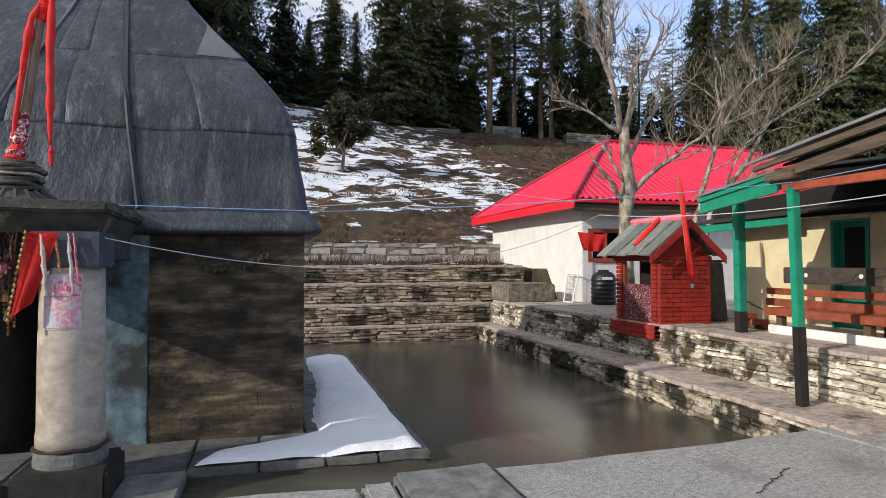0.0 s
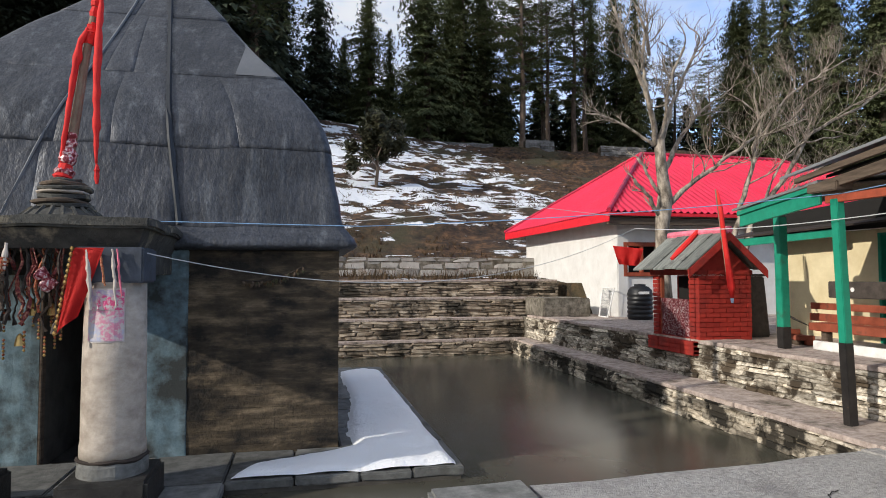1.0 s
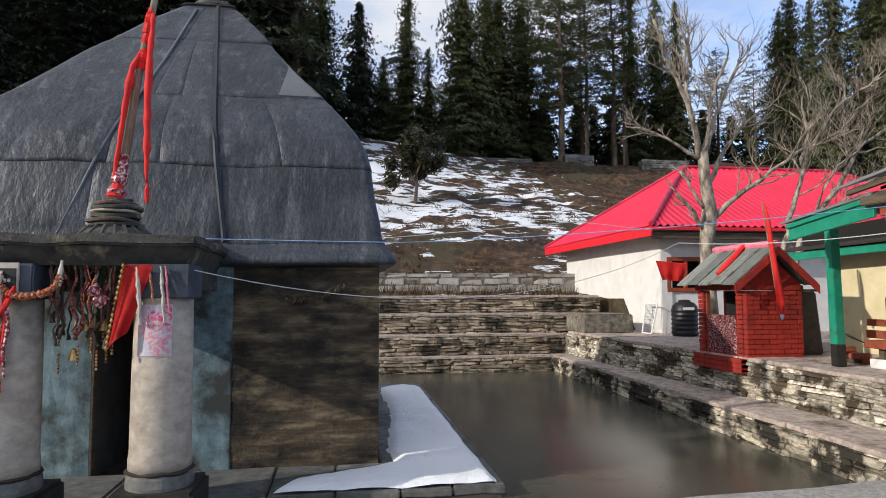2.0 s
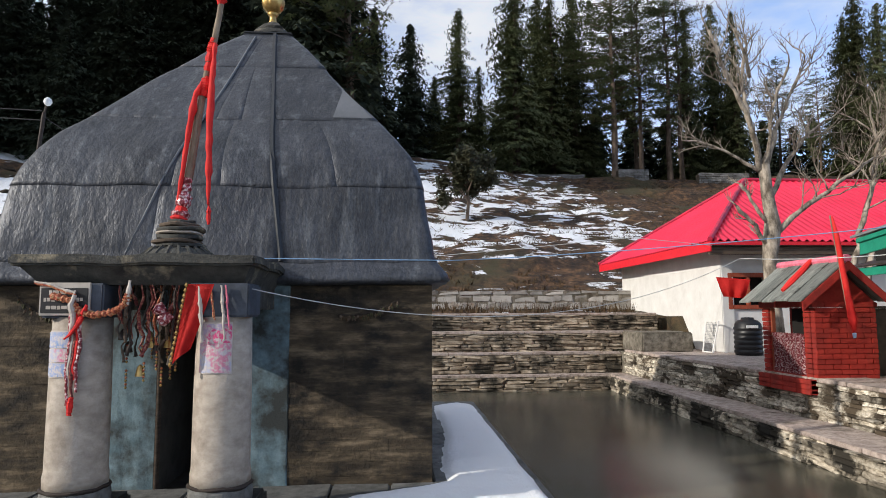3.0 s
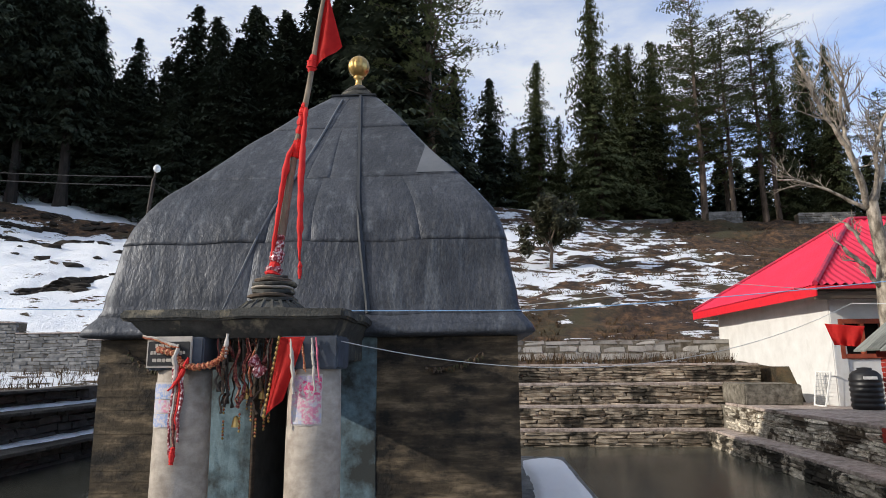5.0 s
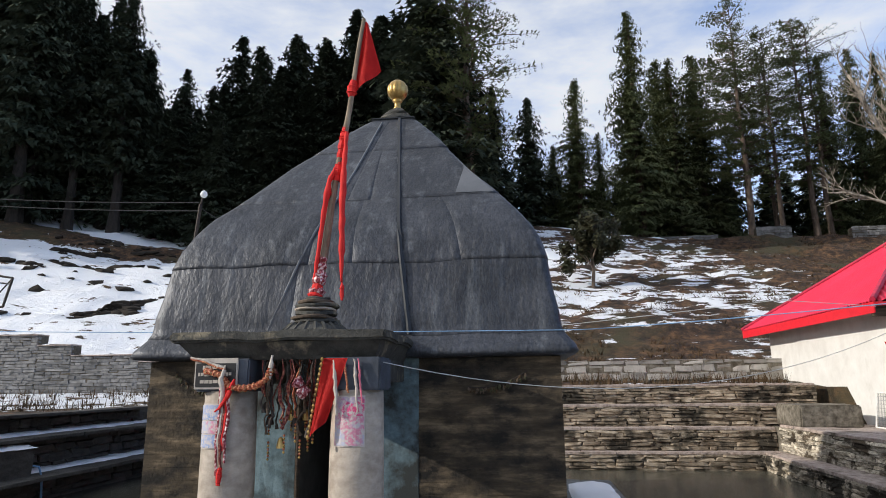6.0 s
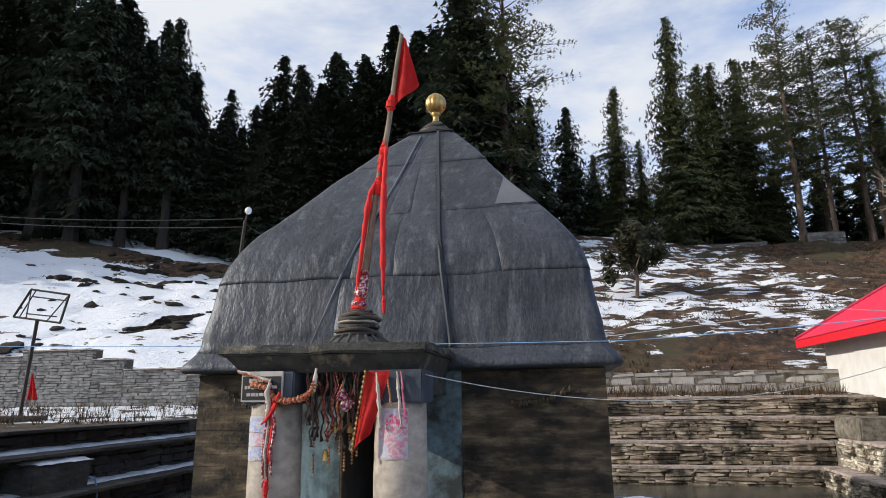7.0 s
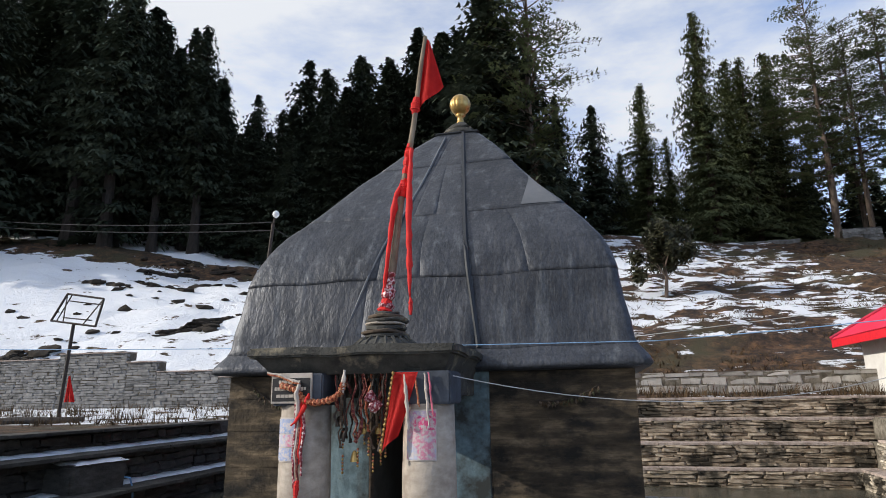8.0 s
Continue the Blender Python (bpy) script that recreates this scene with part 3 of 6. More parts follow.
# treads project past the stonework as thin slabs
ledge_e = solid("ledge_east", [(5.25, 4.6), (6.7, 4.6), (5.9, 15.9), (5.25, 15.9)], -1.3, LEDGE_Z - 0.05, M_mortar, "low stone ledge along the tank with a flagged top", "ledge")
terrace_e = solid("terrace_east", [(6.19, 4.2), (26, 4.2), (26, 15.9), (5.62, 15.9)], -1.0, TERR_Z - 0.05, M_mortar_white, "limewashed stone terrace wall beside the tank", "terrace")
far_steps = []
FAR = [(15.40, -1.3, 0.04), (15.72, 0.0, 0.55), (16.12, 0.5, 1.06), (16.55, 1.0, 1.52)]
for k, (y, z0, z1) in enumerate(FAR):
    x1 = 5.62 if k < 2 else (6.2 if k == 2 else 6.9)
    back = 16.9 if k < 3 else 17.6
    far_steps.append(solid("step_north", [(-9.4, y), (x1, y), (x1, back), (-9.4, back)], z0, z1 - 0.05, M_mortar, "stepped tank wall of thin stacked stones with flag treads", "step"))
left_steps = []
LEFT = [(-8.60, -1.3, 0.12), (-9.10, 0.1, 0.74), (-9.6, 0.7, 1.12)]
for k, (x, z0, z1) in enumerate(LEFT):
    left_steps.append(solid("step_west", [(x, 3.0), (x, 15.4 + 0.4 * k), (-10.4, 15.4 + 0.4 * k), (-10.4, 3.0)], z0, z1 - 0.05, M_stone_shaded, "dark stepped tank wall of stacked stones, snow on the tread", "step"))


def flags(parent, start, end, width, z, material, seed, length=(0.5, 1.1), thick=0.055, over=0.04):
    """Flag treads laid end to end along an edge."""
    rng = random.Random(seed)
    a, b = Vector((*start, 0)), Vector((*end, 0))
    way = (b - a).normalized()
    out = Vector((way.y, -way.x, 0))
    total, s = (b - a).length, 0.0
    while s < total - 0.02:
        ln = min(rng.uniform(*length), total - s)
        bm = bmesh.new()
        w = width * rng.uniform(0.96, 1.04)
        o = over * rng.uniform(0.2, 1.3)
        add_box(bm, 0.004, ln - 0.004, -w, o, 0, thick * rng.uniform(0.9, 1.1), 0.008)
        m = Matrix.Translation(a + way * s + Vector((0, 0, z - thick))) @ Matrix.Rotation(math.atan2(way.y, way.x), 4, "Z") @ Matrix.Scale(-1, 4, (0, 1, 0))
        bmesh.ops.transform(bm, matrix=m, verts=bm.verts[:])
        bmesh.ops.reverse_faces(bm, faces=bm.faces[:])
        for v in bm.verts:
            v.co += noise.noise_vector(v.co * 4) * 0.012
        part("flagstone", bm, material, parent)
        s += ln


# foreground pavement
pave = bmesh.new()
add_box(pave, 1.72, 5.0, -6.0, 4.72, -0.9, 0.0, 0.0)
for v in pave.verts:
    if v.co.y > 0:
        v.co.y = 4.72 + (v.co.x - 1.72) * 0.075
    elif v.co.x > 2:
        v.co.x = 6.42
structure("pavement", rough(pave, 0.02, 1.2, 5), M_pave, "worn grey concrete pavement at the tank edge, cracked", "pavement")
pave_r = bmesh.new()
add_box(pave_r, 5.2, 12.0, -6.0, 5.03, -0.9, 0.012, 0.0)
for v in pave_r.verts:
    if v.co.x < 6 and v.co.y < 0:
        v.co.x = 6.45
    if v.co.x < 6 and v.co.y > 0:
        v.co.x, v.co.y = 5.03, 4.98
structure("pavement_east", rough(pave_r, 0.015, 1.2, 4, 3), M_pave, "second concrete strip with an open joint", "pavement")
crack = bmesh.new()
rng = random.Random(44)
pts = [(3.3 + 0.65 * k / 16 + rng.uniform(-0.016, 0.016), 3.75 + 0.39 * k / 16 + rng.uniform(-0.02, 0.02)) for k in range(17)]
for (xa, ya), (xb, yb) in zip(pts, pts[1:]):
    add_tube(crack, [(xa, ya, 0.0), (xb, yb, 0.0)], 0.0035, 5)
structure("pavement_crack", crack, M_dark, "dark crack in the concrete pavement", "crack")
pave_l = thing("kerb_stones", "rough slate slabs along the tank edge", "kerb")
pave_l["kind"] = "structure"
for x0, x1, y1, sd in ((-8.6, -3.4, 4.4, 1), (-3.4, -1.6, 4.55, 2), (-1.6, -0.35, 4.62, 6), (-0.33, 0.66, 4.70, 3), (0.68, 0.92, 4.76, 4), (0.94, 1.70, 4.84, 5)):
    bm = box(x0, x1, -6, y1, -0.9, -0.015 if x1 < 1.6 else 0.02, 0.03)
    part("flagstone", rough(bm, 0.035, 2.5, 2, sd), M_slab if x1 > 1 else M_pave, pave_l)

# ---- temple ----
TX, TY, TH = -1.94, 9.39, 2.34  # centre and half width
temple = thing("temple", "small square stone temple with a curved lead roof", "temple")
for x0, x1 in ((TX - TH + 0.06, -2.502), (-1.598, TX + TH - 0.06)):
    part("core", box(x0, x1, TY - TH + 0.06, TY + TH - 0.06, PLAT_Z - 0.8, 1.9, 0), M_temple_core, temple)
# near-black linings put the doorway's deep shade into colour
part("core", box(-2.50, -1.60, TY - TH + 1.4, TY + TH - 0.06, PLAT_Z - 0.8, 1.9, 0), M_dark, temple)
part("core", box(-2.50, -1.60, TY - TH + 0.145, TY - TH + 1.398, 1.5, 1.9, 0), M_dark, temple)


def ashlar(parent, x0, x1, y, z0, z1, material, course, seed, gap=None, axis="y"):
    """Large dressed blocks in courses on a wall face that looks to -y (or to +x or -x)."""
    rng = random.Random(seed)
    z = z0
    while z < z1 - 0.03:
        h = min(course * rng.uniform(0.85, 1.2), z1 - z)
        if z1 - z - h < 0.08:
            h = z1 - z
        s = x0
        while s < x1 - 0.01:
            ln = min(rng.uniform(0.9, 2.6), x1 - s)
            if x1 - s - ln < 0.2:
                ln = x1 - s
            spans = [(s, s + ln)]
            if gap:
                spans = [(max(s, a), min(s + ln, b)) for a, b in ((x0, gap[0]), (gap[1], x1)) if min(s + ln, b) - max(s, a) > 0.02]
            for a, b in spans:
                p = rng.uniform(-0.003, 0.003)
                bm = box(a + 0.0003, b - 0.0003, y + p, y + 0.12, z + 0.0004, z + h - 0.0004, 0.002)
                if axis != "y":
                    bmesh.ops.transform(bm, matrix=axis, verts=bm.verts[:])
                part("block", bm, material, parent)
            s += ln
        z += h


# profile of the roof: half width and height
ROOF = [(2.50, 1.90), (2.53, 1.93), (2.50, 2.00), (2.40, 2.12), (2.36, 2.20), (2.35, 2.37), (2.30, 2.66), (2.26, 2.97), (2.19, 3.20), (2.08, 3.43), (1.92, 3.67), (1.72, 3.92), (1.38, 4.34), (1.01, 4.81), (0.65, 5.26), (0.40, 5.55), (0.35, 5.60)]


def roof_half(z):
    return float(np.interp(z, [p[1] for p in ROOF[2:]], [p[0] for p in ROOF[2:]]))


def roof_ring(w, z, n=24, corner=0.10, wob=0.012):
    """A square ring with rounded corners, dented a little."""
    pts = []
    r = min(corner, w * 0.3)
    for cx, cy, a0 in ((1, -1, -90), (1, 1, 0), (-1, 1, 90), (-1, -1, 180)):
        for k in range(4):
            a = radians(a0 + 30 * k)
            pts.append((TX + cx * (w - r) + r * math.cos(a), TY + cy * (w - r) + r * math.sin(a)))
        nx, ny = {(1, -1): (1, 1), (1, 1): (-1, 1), (-1, 1): (-1, -1), (-1, -1): (1, -1)}[(cx, cy)]
        x0, y0 = pts[-1]
        x1, y1 = (TX + nx * (w if cx == nx else (w - r)), TY + ny * (w if cy == ny else (w - r)))
        for k in range(1, n):
            pts.append((x0 + (x1 - x0) * k / n, y0 + (y1 - y0) * k / n))
    lean = 0.08 * max(0.0, min(1.0, (z - 4.7) / 0.8))  # the crown sits a little off centre
    return [Vector((x + lean, y, z)) + (noise.noise_vector(Vector((x * 1.5, y * 1.5, z * 1.0))) + 0.25 * noise.noise_vector(Vector((x * 5, y * 5, z * 3)))) * wob for x, y in pts]


def roof_rows(profile, steps=5):
    rows = []
    for (w0, z0), (w1, z1) in zip(profile, profile[1:]):
        k = max(1, int((z1 - z0) / 0.09))
        rows += [(w0 + (w1 - w0) * i / k, z0 + (z1 - z0) * i / k) for i in range(k)]
    return rows + [profile[-1]]


rows = [roof_ring(w, z, wob=0.026 if z > 2.1 else 0.014) for w, z in roof_rows(ROOF)]
rows = [r + [r[0]] for r in rows]
roof = new("roof", grid_mesh("roof", [[tuple(p) for p in roof_ring(2.30, 1.885) + [roof_ring(2.30, 1.885)[0]]]] + [[tuple(p) for p in r] for r in rows], M_lead))
roof.parent = temple
roof["label"] = "curved roof of dark grey lead sheets with seams"
part("roof_cap", box(TX - 0.27, TX + 0.43, TY - 0.36, TY + 0.36, 5.585, 5.63, 0.02), M_lead_seam, roof)


def lead_sheet(f0, f1, z0, z1, lift):
    """One sheet of the roof between two places round the ring (front face -1 to 1) and two heights; its foot laps over the sheet below."""
    i0, i1 = 96 + 12 * f0, 96 + 12 * f1
    n, k = max(6, int((i1 - i0) * 2)), max(4, int((z1 - z0) / 0.06))
    cols = [i0, i0 + 0.06] + [i0 + (i1 - i0) * j / n for j in range(1, n)] + [i1 - 0.06, i1]
    heights = [z0, z0 + 0.006] + [z0 + (z1 - z0) * j / k for j in range(1, k)] + [z1 - 0.006, z1]
    rows = []
    for a, z in enumerate(heights):
        f = (z - z0) / (z1 - z0)
        rim = a in (0, len(heights) - 1)
        low, high = (roof_ring(roof_half(z) + o, z, wob=0.026) for o in (0.0, lift * (1.6 - 1.1 * f)))
        row = []
        for b, c in enumerate(cols):
            ring = low if rim or b in (0, len(cols) - 1) else high
            q, w = int(math.floor(c)), c - math.floor(c)
            row.append(tuple(ring[q % len(ring)].lerp(ring[(q + 1) % len(ring)], w)))
        rows.append(row)
    ob = new("lead_sheet", grid_mesh("lead_sheet", rows, M_lead))
    ob.parent = roof


TIERS = [(2.13, 2.99, (-0.30, 0.29)), (2.975, 3.93, (-0.25, 0.0, 0.27, 0.60)), (3.915, 4.87, (-0.13, 0.05, 0.30)), (4.855, 5.58, (-0.14, 0.36))]
for n, (z0, z1, joints) in enumerate(TIERS):
    edges = [-2.0] + list(joints) + [2.2]
    for k, (a, b) in enumerate(zip(edges, edges[1:])):
        lead_sheet(a, b, z0, z1, 0.004 + 0.0025 * ((k + n) % 2))
    lead_sheet(2.2, 7.0, z0, z1, 0.008)


def standing_seam(x0, x1, z0, z1, r=0.018, material=None, curve=0.0):
    pts = []
    for k in range(25):
        f = k / 24
        z = z0 + (z1 - z0) * f
        pts.append((x0 + (x1 - x0) * f + curve * math.sin(f * math.pi), TY - roof_half(z) - 0.010, z))
    part("seam", tube(pts, r, 5), material or M_lead_seam, roof)


standing_seam(-1.23, -1.74, 2.14, 5.56, 0.030, curve=0.01)
standing_seam(-2.88, -2.00, 2.2, 5.5, 0.016, M_lead_light, 0.12)

# paler patch puts the sunlit facet at the roof's right into colour
patch = []
for k in range(12):
    z = 3.95 + 0.056 * k
    w = roof_half(z)
    xb = TX + w - 0.04
    xa = min(-0.77 + 0.01 * k, xb - 0.01)
    patch.append([(xa + (xb - xa) * j / 8, TY - w - 0.028, z) for j in range(9)])
ob = new("lit_facet", grid_mesh("lit_facet", patch, M_lead_light))
ob.parent = roof
ob["label"] = "paler lead patch coloured as a sunlit facet"

# finial of the roof
FX = TX + 0.085
part("finial_base", rough(lathe([(0.27, 5.62), (0.30, 5.66), (0.27, 5.72), (0.20, 5.74), (0.22, 5.79), (0.17, 5.84), (0.09, 5.88)], FX, TY, 20), 0.05, 7), M_porch, temple, "dark lumpy stone finial base")
part("finial_stem", lathe([(0.06, 5.86), (0.075, 5.90), (0.05, 5.95), (0.05, 6.02), (0.085, 6.05), (0.06, 6.08)], FX, TY, 20), M_gold, temple, "", True)
ball = lathe([(0.05, 6.06), (0.115, 6.10), (0.155, 6.16), (0.172, 6.23), (0.160, 6.30), (0.12, 6.36), (0.07, 6.395), (0.02, 6.405)], FX, TY, 60)
for v in ball.verts:  # melon ribs
    a = math.atan2(v.co.y - TY, v.co.x - FX)
    g = 1 - 0.07 * abs(math.sin(6 * a)) ** 6 if v.co.z > 6.08 else 1
    v.co.x, v.co.y = FX + (v.co.x - FX) * g, TY + (v.co.y - TY) * g
part("finial", ball, M_gold, temple, "ribbed round gilded brass finial", True)

# ---- porch ----
porch = thing("porch", "stone porch with a flat slab on two round columns", "porch")
slab = bmesh.new()
add_box(slab, -3.14, -1.17, 5.42, 7.02, 1.985, 2.075, 0.02)
part("roof_slab", rough(slab, 0.024, 4, 6), M_porch, porch, "lichened slab edge")
bm = bmesh.new()
lo = [bm.verts.new(p) for p in ((-2.96, 5.60, 1.83), (-1.30, 5.60, 1.83), (-1.30, 7.0, 1.83), (-2.96, 7.0, 1.83))]
hi = [bm.verts.new(p) for p in ((-3.08, 5.48, 1.985), (-1.22, 5.48, 1.985), (-1.22, 7.0, 1.985), (-3.08, 7.0, 1.985))]
for k in range(4):
    bm.faces.new((lo[k], lo[(k + 1) % 4], hi[(k + 1) % 4], hi[k]))
bm.faces.new(lo[::-1])
bm.faces.new(hi)
part("cornice", bm, M_porch, porch)
for cx in (-1.475, -2.655):
    col = part("column", lathe([(0.246, 0.145), (0.248, 0.26), (0.24, 0.30), (0.238, 0.9), (0.228, 1.56)], cx, 5.72, 40), M_column, porch, "round plastered stone column", True)
    part("column_foot", rough(lathe([(0.262, 0.02), (0.268, 0.06), (0.262, 0.12), (0.25, 0.146)], cx, 5.72, 40), 0.012, 9), M_slab, porch, "dark column foot")
    part("plinth", box(cx - 0.33, cx + 0.33, 5.39, 6.05, -0.42, 0.03, 0.03), M_plinth_shade, porch)
    part("collar", rough(lathe([(0.250, 0.140), (0.266, 0.150), (0.268, 0.162), (0.252, 0.175)], cx, 5.72, 40), 0.012, 11), M_iron, porch)
    part("capital", box(cx - 0.25, cx + 0.25, 5.50, 5.96, 1.555, 1.84, 0.015), M_porch_blue, porch)
    part("beam", box(cx - 0.18, cx + 0.18, 5.96, 7.0, 1.62, 1.84, 0.01), M_porch, porch)

# ---- plinth round the temple ----
platform = thing("platform", "stone platform round the temple, partly snow-covered", "platform")
platform["kind"] = "structure"
part("platform_core", box(-5.5, 1.52, 6.06, 13.0, -1.3, PLAT_Z - 0.08, 0), M_temple_core, platform)
part("platform_front", box(-3.6, -0.66, 5.02, 6.06, -1.3, PLAT_Z - 0.08, 0), M_temple_core, platform)

# ---- house with the red roof ----
house = thing("house", "whitewashed house with a red corrugated hip roof", "house")
HX0, HX1, HY0, HY1, EAVE = 7.5, 18.0, 14.2, 20.75, 3.12
part("wall", box(HX0, HX0 + 0.3, HY0, HY1 - 2.0, 0.5, 3.0, 0.02), M_white_wall, house)
part("wall", box(HX0 + 0.04, HX0 + 0.3, HY1 - 2.0, HY1, 0.5, 3.0, 0.01), M_white_wall, house)
part("wall", box(HX0 + 0.302, 7.66, HY0 + 0.04, HY0 + 0.34, 0.5, 3.0, 0.01), M_white_wall, house)
part("wall", box(7.66, HX1, HY0 + 0.04, HY0 + 0.34, 0.5, 1.60, 0.01), M_white_wall, house)
part("wall", box(8.66, HX1, HY0 + 0.04, HY0 + 0.34, 1.60, 3.0, 0.01), M_white_wall, house)
part("wall", box(7.66, 8.66, HY0 + 0.04, HY0 + 0.34, 2.44, 3.0, 0.01), M_white_wall, house)
part("wall", box(HX0 + 0.3, HX1, HY1 - 0.3, HY1 - 0.002, 0.5, 3.0, 0.01), M_white_wall, house)
part("wall", box(HX1 - 0.3, HX1 - 0.002, HY0 + 0.35, HY1 - 0.31, 0.5, 3.0, 0.01), M_white_wall, house)
win = part("window", box(7.66, 8.66, HY0 + 0.30, HY0 + 0.335, 1.60, 2.44, 0), M_dark, house)
for a in ((7.66, 7.76, 1.60, 2.44), (8.56, 8.66, 1.60, 2.44), (7.76, 8.56, 1.60, 1.70), (7.76, 8.56, 2.34, 2.44), (8.12, 8.19, 1.70, 2.34)):
    part("window_frame", box(a[0], a[1], HY0 - 0.01, HY0 + 0.1, a[2], a[3], 0.008), M_orange_wood, win)
EX0, EX1, EY0, EY1 = 6.92, 18.6, 13.5, 21.2
RIDGE_Y, RIDGE_Z, RX0, RX1 = 17.35, 5.28, 10.0, 14.8


def corrugated(name, a, b, c, d, waves, amp, material, parent):
    """A corrugated slope: eave from a to b, upper edge from d to c; ribs run up the slope."""
    a, b, c, d = [Vector(p) for p in (a, b, c, d)]
    normal = (b - a).cross(d - a).normalized()
    if normal.z < 0:
        normal = -normal
    along = (b - a).normalized()
    n, rows = waves * 4, []
    for i in range(2):
        row = []
        for k in range(n + 1):
            f = k / n
            base = a.lerp(b, f)
            s = (base - a).dot(along)
            s0, s1 = (d - a).dot(along), (c - a).dot(along)
            run = 1.0 if s0 <= s <= s1 else (s / s0 if s < s0 else ((b - a).length - s) / ((b - a).length - s1))
            up = (d - a) - along * (d - a).dot(along)
            p = base + up * run * i
            row.append(tuple(p + normal * amp * math.sin(k * math.pi / 2)))
        rows.append(row)
    me = grid_mesh(name, rows, material)
    ob = new(name, me)
    ob.parent = parent
    return ob


A, B, C_, D = (EX0, EY0, EAVE), (EX1, EY0, EAVE), (EX1, EY1, EAVE), (EX0, EY1, EAVE)
P, Q = (RX0, RIDGE_Y, RIDGE_Z), (RX1, RIDGE_Y, RIDGE_Z)
corrugated("roof_slope", A, B, Q, P, 64, 0.034, M_red_roof, house)
corrugated("roof_slope", D, A, P, P, 60, 0.022, M_red_roof, house)
corrugated("roof_slope", C_, D, P, Q, 90, 0.022, M_red_roof, house)
corrugated("roof_slope", B, C_, Q, Q, 60, 0.022, M_red_roof, house)
for a, b in ((A, P), (B, Q), (D, P), (C_, Q), (P, Q)):
    part("ridge_cap", tube([Vector(a) + Vector((0, 0, 0.03)), Vector(b) + Vector((0, 0, 0.03))], 0.06, 6), M_red_ridge, house)
part("fascia", box(EX0, EX0 + 0.03, EY0, EY1, EAVE - 0.24, EAVE - 0.02, 0.005), M_red_fascia, house)
part("fascia", box(EX0 + 0.032, EX1, EY0, EY0 + 0.03, EAVE - 0.10, EAVE - 0.02, 0.005), M_red_fascia, house)
# added dark strip that stands in for shade below the south fascia
part("eave_shade", box(EX0 + 0.032, EX1, EY0 + 0.10, EY0 + 0.2, EAVE - 0.30, EAVE - 0.125, 0.01), M_old_wood, house, "dark strip in place of the shade under the eave")
part("soffit", box(EX0 + 0.04, EX1 - 0.05, EY0 + 0.04, EY1 - 0.05, EAVE - 0.12, EAVE - 0.09, 0), M_old_wood, house)
part("wall_plate", box(HX0 - 0.02, HX1, HY0 - 0.02, HY0 + 0.3, 3.002, 3.025, 0), M_old_wood, house)

# ---- red shrine ----
shrine = thing("shrine", "small red-painted brick shrine with a slate gable roof", "shrine")
SX0, SX1, SY0, SY1 = 5.95, 6.88, 8.72, 10.02
part("base", box(SX0 - 0.10, SX1, SY0 + 0.02, SY1, 0.40, 0.60, 0.01), M_red_base, shrine)
part("core", box(SX0 + 0.45, SX1 - 0.03, SY0 + 0.03, SY1 - 0.03, 0.60, 1.62, 0), M_red_base, shrine)
rng = random.Random(4)
for row in range(14):
    z = 0.60 + row * 0.073
    off = 0.12 if row % 2 else 0.0
    s = SX0 - off
    while s < SX1 - 0.02:
        a, b = max(s, SX0), min(s + 0.24, SX1)
        if b - a > 0.03:
            part("brick", box(a + 0.002, b - 0.002, SY0 - rng.uniform(0, 0.007), SY0 + 0.10, z + 0.001, z + 0.071, 0.007), M_red_paint, shrine)
        s += 0.24
    for y0, y1 in ((SY0 + 0.102, SY0 + 0.26), (SY1 - 0.18, SY1)):
        part("brick", box(SX0 - rng.uniform(0, 0.008), SX0 + 0.11, y0 + 0.003, y1 - 0.003, z + 0.003, z + 0.068, 0.006), M_red_paint, shrine)
for row in range(3):
    z = 0.385 + row * 0.073
    for k in range(4):
        part("brick", box(SX0 - 0.11 - rng.uniform(0, 0.008), SX0 + 0.05, SY0 + 0.02 + k * 0.32, SY0 + 0.335 + k * 0.32, z + 0.003, z + 0.068, 0.006), M_red_paint, shrine)
part("niche", box(SX0 + 0.40, SX0 + 0.44, SY0 + 0.24, SY1 - 0.16, 0.62, 1.6, 0), M_dark, shrine)
part("sill", box(SX0 - 0.02, SX0 + 0.4, SY0 + 0.26, SY1 - 0.18, 0.602, 0.64, 0.005), M_red_base, shrine)
part("lintel", box(SX0 - 0.04, SX0 + 0.14, SY0 - 0.02, SY1 + 0.03, 1.622, 1.72, 0.01), M_red_paint, shrine)
part("lintel", box(SX0 + 0.142, SX1 + 0.02, SY0 - 0.015, SY0 + 0.1, 1.622, 1.70, 0.01), M_red_paint, shrine)
for y0 in (SY0 + 0.26, SY1 - 0.215):
    part("door_frame", box(SX0 + 0.03, SX0 + 0.09, y0, y0 + 0.035, 0.64, 1.62, 0.004), M_red_wood, shrine)
gx0, gx1, gmid, gz0, gz1 = 5.66, 7.04, 6.38, 1.70, 2.28
bm = bmesh.new()
vs = [bm.verts.new(p) for p in ((SX0, SY0 + 0.02, 1.70), (SX1, SY0 + 0.02, 1.70), (gmid, SY0 + 0.02, 2.16), (SX0, SY1 - 0.05, 1.70), (SX1, SY1 - 0.05, 1.70), (gmid, SY1 - 0.05, 2.16))]
for f in ((0, 1, 2), (5, 4, 3), (0, 3, 4, 1), (1, 4, 5, 2), (2, 5, 3, 0)):
    bm.faces.new([vs[i] for i in f])
part("gable", bm, M_red_paint, shrine)
